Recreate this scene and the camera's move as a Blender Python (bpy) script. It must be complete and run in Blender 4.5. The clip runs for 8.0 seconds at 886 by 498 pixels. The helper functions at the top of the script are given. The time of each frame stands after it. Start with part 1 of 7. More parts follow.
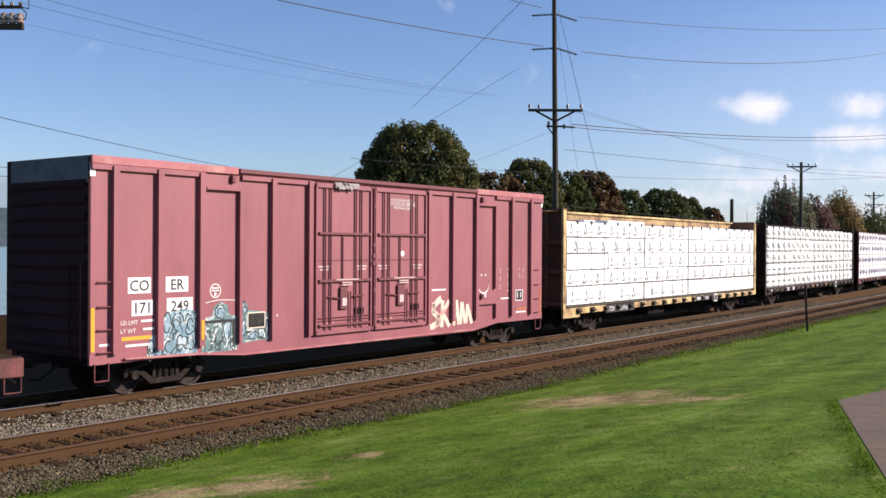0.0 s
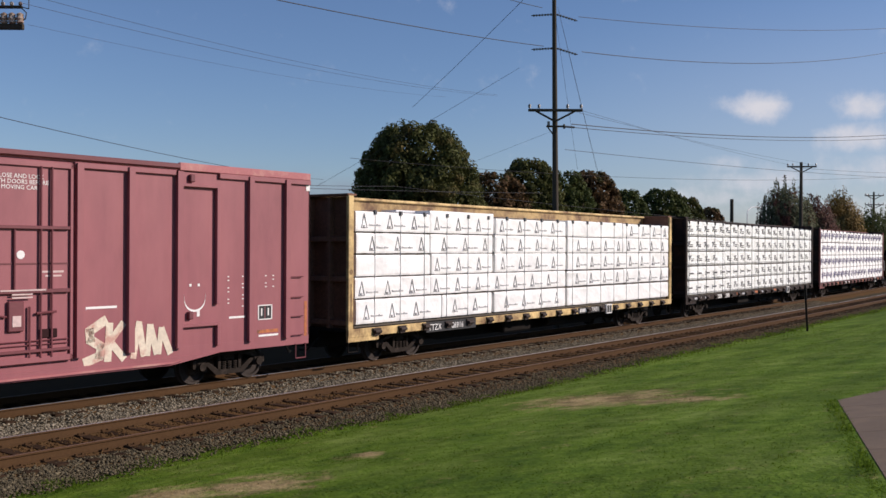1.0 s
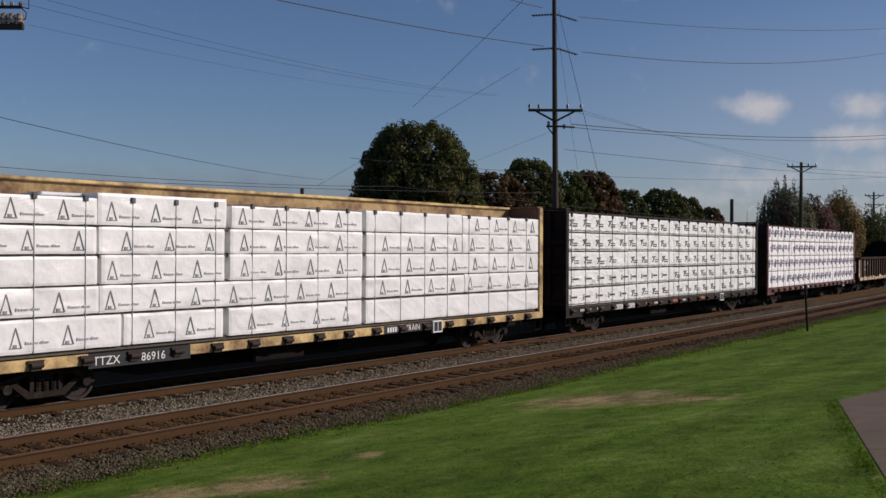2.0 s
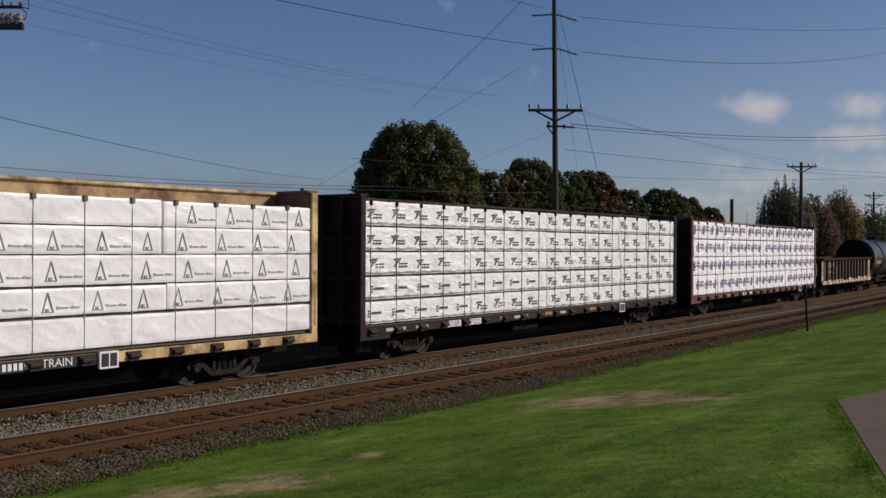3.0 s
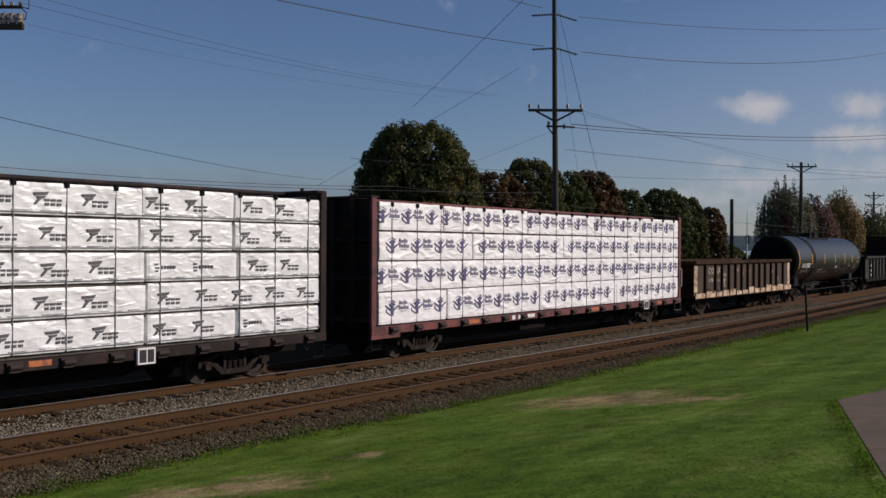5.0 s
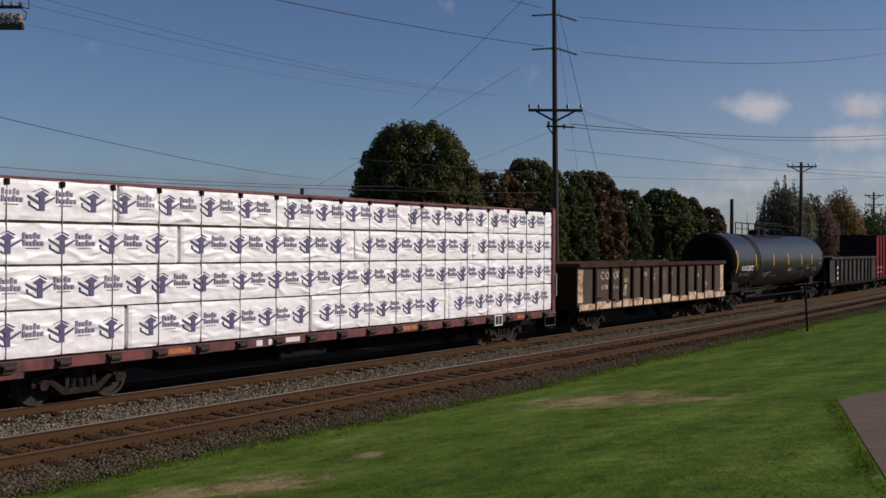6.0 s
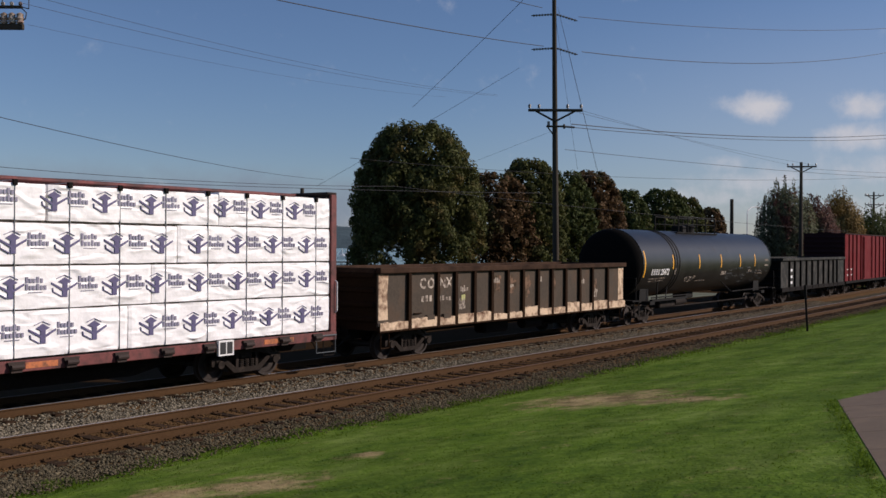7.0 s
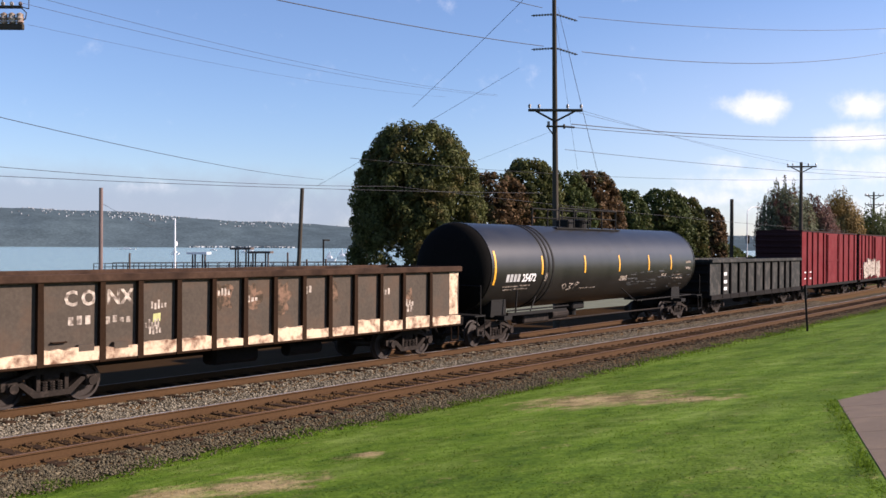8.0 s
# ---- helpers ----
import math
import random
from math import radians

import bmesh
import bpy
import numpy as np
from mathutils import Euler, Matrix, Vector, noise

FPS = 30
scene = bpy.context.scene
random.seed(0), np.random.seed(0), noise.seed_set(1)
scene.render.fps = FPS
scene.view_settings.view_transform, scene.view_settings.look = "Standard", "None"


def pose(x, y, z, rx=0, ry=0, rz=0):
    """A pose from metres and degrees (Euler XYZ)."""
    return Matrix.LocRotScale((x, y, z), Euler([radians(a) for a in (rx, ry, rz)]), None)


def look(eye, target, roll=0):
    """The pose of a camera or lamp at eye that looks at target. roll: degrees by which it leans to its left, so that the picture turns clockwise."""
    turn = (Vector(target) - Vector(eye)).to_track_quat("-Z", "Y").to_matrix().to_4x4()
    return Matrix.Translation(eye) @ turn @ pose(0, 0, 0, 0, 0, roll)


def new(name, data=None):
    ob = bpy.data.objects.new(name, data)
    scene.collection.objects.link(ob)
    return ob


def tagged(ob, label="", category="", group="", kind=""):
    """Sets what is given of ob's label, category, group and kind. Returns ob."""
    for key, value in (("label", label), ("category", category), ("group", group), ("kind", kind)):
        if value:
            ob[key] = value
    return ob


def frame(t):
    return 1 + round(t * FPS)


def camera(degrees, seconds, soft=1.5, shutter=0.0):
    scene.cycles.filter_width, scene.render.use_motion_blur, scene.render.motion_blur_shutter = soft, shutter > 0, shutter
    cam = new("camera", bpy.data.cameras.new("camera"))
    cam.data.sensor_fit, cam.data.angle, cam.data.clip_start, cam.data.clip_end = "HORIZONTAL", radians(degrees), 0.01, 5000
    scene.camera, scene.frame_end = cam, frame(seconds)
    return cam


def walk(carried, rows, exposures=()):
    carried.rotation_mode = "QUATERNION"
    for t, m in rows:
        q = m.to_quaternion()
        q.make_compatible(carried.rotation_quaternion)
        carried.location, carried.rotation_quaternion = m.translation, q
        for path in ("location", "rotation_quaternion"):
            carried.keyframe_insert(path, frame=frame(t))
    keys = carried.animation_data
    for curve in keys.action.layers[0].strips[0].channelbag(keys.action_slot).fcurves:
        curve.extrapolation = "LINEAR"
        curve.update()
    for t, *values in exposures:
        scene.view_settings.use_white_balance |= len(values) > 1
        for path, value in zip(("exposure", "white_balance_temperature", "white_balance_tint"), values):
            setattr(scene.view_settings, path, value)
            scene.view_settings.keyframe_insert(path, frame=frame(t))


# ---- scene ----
cam = camera(48.075, 8.0, soft=1.5)
CAM_POSE = look((0.0, 0.0, 3.317), (80.411, 59.447, 3.122), 0.323)
walk(cam, [(0.0, CAM_POSE), (8.0, CAM_POSE)],
     exposures=[(0.0, 0.55, 6500, 22), (0.8, 0.15, 6460, 21), (1.5, -0.40, 6460, 21), (2.2, -0.55, 6460, 21), (3.5, -0.60, 6460, 21), (6.4, -0.58, 6460, 21), (7.0, -0.30, 6460, 21), (7.5, 0.27, 6540, 23), (8.0, 0.78, 6600, 25)])

# ---- light ----
SUN_AZ, SUN_EL = radians(-52), radians(27)      # direction towards the sun, azimuth from +x


def build_light():
    to_sun = Vector((math.cos(SUN_AZ) * math.cos(SUN_EL), math.sin(SUN_AZ) * math.cos(SUN_EL), math.sin(SUN_EL)))
    data = bpy.data.lights.new("sun", "SUN")
    data.energy, data.angle, data.color = 5.0, radians(0.53), (1.0, 0.915, 0.775)
    ob = new("sun", data)
    ob.rotation_euler = to_sun.to_track_quat("Z", "Y").to_euler()
    world = bpy.data.worlds.new("sky")
    world.use_nodes = True
    scene.world = world
    nt = world.node_tree
    for n in list(nt.nodes):
        nt.nodes.remove(n)
    N, L = nt.nodes.new, nt.links.new
    sky = N("ShaderNodeTexSky")
    sky.sky_type, sky.sun_disc = "NISHITA", False
    sky.sun_elevation, sky.sun_rotation = SUN_EL, math.pi / 2 - SUN_AZ
    sky.air_density, sky.dust_density, sky.ozone_density = 1.0, 0.28, 5.6
    # fair-weather cumulus low over the far horizon
    tex = N("ShaderNodeTexCoord")
    sep = N("ShaderNodeSeparateXYZ")
    L(tex.outputs["Generated"], sep.inputs[0])
    az = N("ShaderNodeMath"); az.operation = "ARCTAN2"
    L(sep.outputs["Y"], az.inputs[0]); L(sep.outputs["X"], az.inputs[1])
    el = N("ShaderNodeMath"); el.operation = "ARCSINE"
    L(sep.outputs["Z"], el.inputs[0])
    comb = N("ShaderNodeCombineXYZ")
    L(az.outputs[0], comb.inputs[0]); L(el.outputs[0], comb.inputs[1])
    nz = N("ShaderNodeTexNoise")
    nz.inputs["Scale"].default_value, nz.inputs["Detail"].default_value = 26.0, 7.0
    nz.inputs["Roughness"].default_value = 0.62
    L(comb.outputs[0], nz.inputs["Vector"])
    total = None
    for a, e, wa, we, amount in CLOUDS:
        off = N("ShaderNodeVectorMath"); off.operation = "SUBTRACT"
        off.inputs[1].default_value = (a, e, 0)
        L(comb.outputs[0], off.inputs[0])
        sc = N("ShaderNodeVectorMath"); sc.operation = "DIVIDE"
        sc.inputs[1].default_value = (wa, we, 1)
        L(off.outputs[0], sc.inputs[0])
        ln = N("ShaderNodeVectorMath"); ln.operation = "LENGTH"
        L(sc.outputs[0], ln.inputs[0])
        soft = N("ShaderNodeMapRange"); soft.interpolation_type = "SMOOTHSTEP"
        soft.inputs["From Min"].default_value, soft.inputs["From Max"].default_value = 1.25, 0.0
        soft.inputs["To Max"].default_value = amount
        L(ln.outputs["Value"], soft.inputs["Value"])
        if total is None:
            total = soft.outputs[0]
        else:
            mx = N("ShaderNodeMath"); mx.operation = "MAXIMUM"
            L(total, mx.inputs[0]); L(soft.outputs[0], mx.inputs[1])
            total = mx.outputs[0]
    add = N("ShaderNodeMath"); add.operation = "MULTIPLY_ADD"
    add.inputs[1].default_value, add.inputs[2].default_value = 2.1, -1.12
    L(nz.outputs["Fac"], add.inputs[0])
    both = N("ShaderNodeMath"); both.operation = "ADD"
    L(total, both.inputs[0]); L(add.outputs[0], both.inputs[1])
    edge = N("ShaderNodeMapRange"); edge.interpolation_type = "SMOOTHSTEP"
    edge.inputs["From Min"].default_value, edge.inputs["From Max"].default_value = 0.12, 1.28
    L(both.outputs[0], edge.inputs["Value"])
    mix = N("ShaderNodeMix"); mix.data_type = "RGBA"
    L(edge.outputs[0], mix.inputs["Factor"])
    L(sky.outputs[0], mix.inputs[6])
    mix.inputs[7].default_value = (6.9, 7.25, 7.3, 1)
    # a grey-violet bank of haze low over the bay, and a thin pale veil towards the sun's side
    last = mix.outputs[2]
    for a, e, wa, we, noisy, lo, hi, amount, tone in ((1.02, 0.035, 0.62, 0.042, 0.9, 1.65, 0.75, 0.85, (2.5, 3.22, 3.95, 1)), (0.20, 0.08, 0.50, 0.20, 0.0, 1.0, 0.0, 0.26, (5.6, 6.0, 6.5, 1))):
        off = N("ShaderNodeVectorMath"); off.operation = "SUBTRACT"; off.inputs[1].default_value = (a, e, 0)
        L(comb.outputs[0], off.inputs[0])
        sc = N("ShaderNodeVectorMath"); sc.operation = "DIVIDE"; sc.inputs[1].default_value = (wa, we, 1)
        L(off.outputs[0], sc.inputs[0])
        ln = N("ShaderNodeVectorMath"); ln.operation = "LENGTH"
        L(sc.outputs[0], ln.inputs[0])
        wisp = N("ShaderNodeMath"); wisp.operation = "MULTIPLY_ADD"; wisp.inputs[1].default_value = noisy
        L(nz.outputs["Fac"], wisp.inputs[0]); L(ln.outputs["Value"], wisp.inputs[2])
        bank = N("ShaderNodeMapRange"); bank.interpolation_type = "SMOOTHSTEP"
        bank.inputs["From Min"].default_value, bank.inputs["From Max"].default_value = lo, hi
        bank.inputs["To Max"].default_value = amount
        L(wisp.outputs[0], bank.inputs["Value"])
        mix2 = N("ShaderNodeMix"); mix2.data_type = "RGBA"
        L(bank.outputs[0], mix2.inputs["Factor"]); L(last, mix2.inputs[6])
        mix2.inputs[7].default_value = tone
        last = mix2.outputs[2]
    bg = N("ShaderNodeBackground")
    bg.inputs["Strength"].default_value = 0.098
    L(last, bg.inputs["Color"])
    out = N("ShaderNodeOutputWorld")
    L(bg.outputs[0], out.inputs[0])


# azimuth, elevation, half widths (radians), density
CLOUDS = [(0.330, 0.136, 0.046, 0.0175, 1.08), (0.238, 0.134, 0.044, 0.0195, 1.12), (0.235, 0.105, 0.062, 0.018, 1.05),
          (0.358, 0.083, 0.035, 0.014, 0.75), (0.30, 0.066, 0.12, 0.020, 0.72), (0.235, 0.072, 0.08, 0.020, 0.72),
          (1.04, 0.058, 0.05, 0.006, 0.55), (0.93, 0.055, 0.07, 0.008, 0.5), (0.40, 0.048, 0.12, 0.016, 0.6),
          (0.75, 0.030, 0.5, 0.020, 0.50), (0.2, 0.035, 0.3, 0.022, 0.62)]
build_light()


# ---- mesh helpers ----
class Shape:
    """Collects faces of simple solids for one mesh."""

    def __init__(self):
        self.v, self.f, self.m = [], [], 0

    def add(self, verts, faces):
        n = len(self.v)
        self.v.extend(verts)
        self.f.extend([[i + n for i in q] for q in faces])
        return self

    def box(self, x0, x1, y0, y1, z0, z1, b=0.0):
        x0, x1, y0, y1, z0, z1 = min(x0, x1), max(x0, x1), min(y0, y1), max(y0, y1), min(z0, z1), max(z0, z1)
        if b <= 0:
            return self.add([(x, y, z) for x in (x0, x1) for y in (y0, y1) for z in (z0, z1)],
                            [(0, 1, 3, 2), (4, 6, 7, 5), (0, 4, 5, 1), (2, 3, 7, 6), (0, 2, 6, 4), (1, 5, 7, 3)])
        b = min(b, (x1 - x0) * 0.45, (y1 - y0) * 0.45, (z1 - z0) * 0.45)
        verts, at = [], {}
        for i in (0, 1):
            for j in (0, 1):
                for k in (0, 1):
                    c = ((x0, x1)[i], (y0, y1)[j], (z0, z1)[k])
                    s = (1 - 2 * i, 1 - 2 * j, 1 - 2 * k)
                    for a in range(3):
                        at[i, j, k, a] = len(verts)
                        verts.append(tuple(c[d] + (0 if d == a else s[d] * b) for d in range(3)))
        g = lambda i, j, k, a: at[i, j, k, a]
        fs = []
        for i in (0, 1):
            fs.append([g(i, 0, 0, 0), g(i, 1, 0, 0), g(i, 1, 1, 0), g(i, 0, 1, 0)])
            fs.append([g(0, i, 0, 1), g(1, i, 0, 1), g(1, i, 1, 1), g(0, i, 1, 1)])
            fs.append([g(0, 0, i, 2), g(1, 0, i, 2), g(1, 1, i, 2), g(0, 1, i, 2)])
            for j in (0, 1):
                fs.append([g(i, j, 0, 0), g(i, j, 1, 0), g(i, j, 1, 1), g(i, j, 0, 1)])
                fs.append([g(i, 0, j, 0), g(i, 1, j, 0), g(i, 1, j, 2), g(i, 0, j, 2)])
                fs.append([g(0, i, j, 1), g(1, i, j, 1), g(1, i, j, 2), g(0, i, j, 2)])
                for k in (0, 1):
                    fs.append([g(i, j, k, 0), g(i, j, k, 1), g(i, j, k, 2)])
        self.m = 1
        return self.add(verts, fs)

    def rod(self, p, q, r, n=8, r2=None):
        p, q = Vector(p), Vector(q)
        d = (q - p).normalized()
        u = d.orthogonal().normalized()
        w = d.cross(u)
        r2 = r if r2 is None else r2
        vs = []
        for c, rr in ((p, r), (q, r2)):
            vs += [tuple(c + (u * math.cos(6.28319 * i / n) + w * math.sin(6.28319 * i / n)) * rr) for i in range(n)]
        return self.add(vs, [[i, (i + 1) % n, n + (i + 1) % n, n + i] for i in range(n)] + [list(range(n))[::-1], list(range(n, 2 * n))])

    def bar(self, pts, r, n=6):
        for a, b in zip(pts[:-1], pts[1:]):
            self.rod(a, b, r, n)
        return self

    def lathe(self, prof, n=24, axis="x"):
        """prof: (along, radius) pairs; closed with discs."""
        vs, fs = [], []
        for a, r in prof:
            for i in range(n):
                t = 6.2831853 * i / n
                c, s = math.cos(t) * r, math.sin(t) * r
                vs.append({"x": (a, c, s), "y": (c, a, s), "z": (c, s, a)}[axis])
        k = len(prof)
        for j in range(k - 1):
            fs += [[j * n + i, j * n + (i + 1) % n, (j + 1) * n + (i + 1) % n, (j + 1) * n + i] for i in range(n)]
        fs += [list(range(n))[::-1], list(range((k - 1) * n, k * n))]
        return self.add(vs, fs)

    def slab(self, pts, y0, y1):
        """A polygon in x-z, thick from y0 to y1."""
        n = len(pts)
        vs = [(x, y0, z) for x, z in pts] + [(x, y1, z) for x, z in pts]
        return self.add(vs, [list(range(n))[::-1], list(range(n, 2 * n))] + [[i, (i + 1) % n, n + (i + 1) % n, n + i] for i in range(n)])

    def moved(self, dx=0, dy=0, dz=0):
        self.v = [(x + dx, y + dy, z + dz) for x, y, z in self.v]
        return self

    def mesh(self, name, material, smooth=False):
        me = bpy.data.meshes.new(name)
        me.from_pydata([tuple(p) for p in self.v], [], self.f)
        if len(self.f) < 60000:
            bm = bmesh.new()
            bm.from_mesh(me)
            bmesh.ops.recalc_face_normals(bm, faces=bm.faces)
            bm.to_mesh(me)
            bm.free()
        me.materials.append(material)
        if smooth:
            me.polygons.foreach_set("use_smooth", [True] * len(me.polygons))
            me.set_sharp_from_angle(angle=radians(38))
        return me


def part(name, shape, material, parent, label="", smooth=False):
    ob = new(name, shape if isinstance(shape, bpy.types.Mesh) else shape.mesh(name, material, smooth))
    ob.parent = parent
    return tagged(ob, label)


def thing(name, label, category, group="", kind=""):
    ob = new(name)
    ob.empty_display_size = 0.2
    return tagged(ob, label, category, group, kind)


def lone(name, shape, material, label, category, group="", kind="", smooth=False):
    return tagged(new(name, shape.mesh(name, material, smooth)), label, category, group, kind)


def lettering(words, size, x, z, y, material, parent, name="lettering", align="LEFT", spacing=1.0, bold=0.0):
    """Words painted on an upright face that looks towards -y."""
    cu = bpy.data.curves.new("words", "FONT")
    cu.body, cu.size, cu.align_x, cu.space_character, cu.space_line = words, size, align, spacing, 0.9
    cu.extrude, cu.resolution_u, cu.offset = 0.0, 2, bold
    tmp = new("words", cu)
    me = bpy.data.meshes.new_from_object(tmp)
    bpy.data.objects.remove(tmp)
    for v in me.vertices:
        v.co = (x + v.co.x, y, z + v.co.y)
    me.materials.clear()
    me.materials.append(material)
    return part(name, me, material, parent)


# ---- materials ----
def paint(name, col, rough=0.6, metal=0.0, var=0.18, big=0.6, fine=14.0, bump=0.12, dirt=None, dirt_amount=0.0, dirt_scale=1.5,
          stretch=(1, 1, 1), per_piece=0.0, island=0.0, spec=0.4, dirt_edge=0.12, crease=0.0, crease_scale=1.2, relief=0.02):
    """A surface with variation at two scales, a stain colour with its own shape, and fine relief."""
    m = bpy.data.materials.new(name)
    m.use_nodes = True
    nt = m.node_tree
    N, L = nt.nodes.new, nt.links.new
    bsdf = nt.nodes["Principled BSDF"]
    bsdf.inputs["Roughness"].default_value, bsdf.inputs["Metallic"].default_value = rough, metal
    bsdf.inputs["Specular IOR Level"].default_value = spec
    tc = N("ShaderNodeTexCoord")
    mp = N("ShaderNodeMapping")
    mp.inputs["Scale"].default_value = stretch
    L(tc.outputs["Object"], mp.inputs[0])
    n1, n2 = N("ShaderNodeTexNoise"), N("ShaderNodeTexNoise")
    for n, s, d in ((n1, big, 5), (n2, fine, 4)):
        n.inputs["Scale"].default_value, n.inputs["Detail"].default_value = s, d
        L(mp.outputs[0], n.inputs["Vector"])
    ad = N("ShaderNodeMath"); ad.operation = "MULTIPLY_ADD"
    ad.inputs[1].default_value = 0.5
    L(n1.outputs["Fac"], ad.inputs[0])
    hf = N("ShaderNodeMath"); hf.operation = "MULTIPLY"; hf.inputs[1].default_value = 0.5
    L(n2.outputs["Fac"], hf.inputs[0]); L(hf.outputs[0], ad.inputs[2])
    rng = N("ShaderNodeMapRange")
    rng.inputs["From Min"].default_value, rng.inputs["From Max"].default_value = 0.3, 0.7
    rng.inputs["To Min"].default_value, rng.inputs["To Max"].default_value = 1 - var, 1 + var
    L(ad.outputs[0], rng.inputs["Value"])
    val = rng.outputs[0]
    if per_piece or island:
        src = N("ShaderNodeObjectInfo").outputs["Random"] if per_piece else N("ShaderNodeNewGeometry").outputs["Random Per Island"]
        r2 = N("ShaderNodeMapRange")
        k = per_piece or island
        r2.inputs["To Min"].default_value, r2.inputs["To Max"].default_value = 1 - k, 1 + k
        L(src, r2.inputs["Value"])
        mu = N("ShaderNodeMath"); mu.operation = "MULTIPLY"
        L(val, mu.inputs[0]); L(r2.outputs[0], mu.inputs[1])
        val = mu.outputs[0]
    sc = N("ShaderNodeVectorMath"); sc.operation = "SCALE"
    sc.inputs[0].default_value = col
    L(val, sc.inputs["Scale"])
    colour = sc.outputs[0]
    if dirt:
        n3 = N("ShaderNodeTexNoise")
        n3.inputs["Scale"].default_value, n3.inputs["Detail"].default_value = dirt_scale, 8
        n3.inputs["Roughness"].default_value = 0.65
        L(mp.outputs[0], n3.inputs["Vector"])
        e = N("ShaderNodeMapRange")
        lo = 0.72 - 0.42 * dirt_amount
        e.inputs["From Min"].default_value, e.inputs["From Max"].default_value = lo - dirt_edge, lo + dirt_edge
        L(n3.outputs["Fac"], e.inputs["Value"])
        mx = N("ShaderNodeMix"); mx.data_type = "RGBA"
        L(e.outputs[0], mx.inputs["Factor"]); L(colour, mx.inputs[6])
        mx.inputs[7].default_value = (*dirt, 1)
        colour = mx.outputs[2]
    L(colour, bsdf.inputs["Base Color"])
    height = ad.outputs[0]
    if crease:
        rot = N("ShaderNodeMapping")
        rot.inputs["Rotation"].default_value, rot.inputs["Scale"].default_value = (0, radians(28), 0), (1.0, 1.0, 2.6)
        L(tc.outputs["Object"], rot.inputs[0])
        rd = N("ShaderNodeTexNoise")
        rd.noise_type = "RIDGED_MULTIFRACTAL"
        rd.inputs["Scale"].default_value, rd.inputs["Detail"].default_value = crease_scale, 2.5
        rd.inputs["Distortion"].default_value = 0.6
        L(rot.outputs[0], rd.inputs["Vector"])
        mm = N("ShaderNodeMath"); mm.operation = "MULTIPLY_ADD"
        mm.inputs[1].default_value = crease
        L(rd.outputs["Fac"], mm.inputs[0]); L(height, mm.inputs[2])
        soft = N("ShaderNodeMath"); soft.operation = "MULTIPLY"; soft.inputs[1].default_value = 0.22
        L(height, soft.inputs[0]); L(soft.outputs[0], mm.inputs[2])
        height = mm.outputs[0]
    if bump:
        bp = N("ShaderNodeBump")
        bp.inputs["Strength"].default_value, bp.inputs["Distance"].default_value = bump, relief
        L(height, bp.inputs["Height"])
        L(bp.outputs[0], bsdf.inputs["Normal"])
    return m


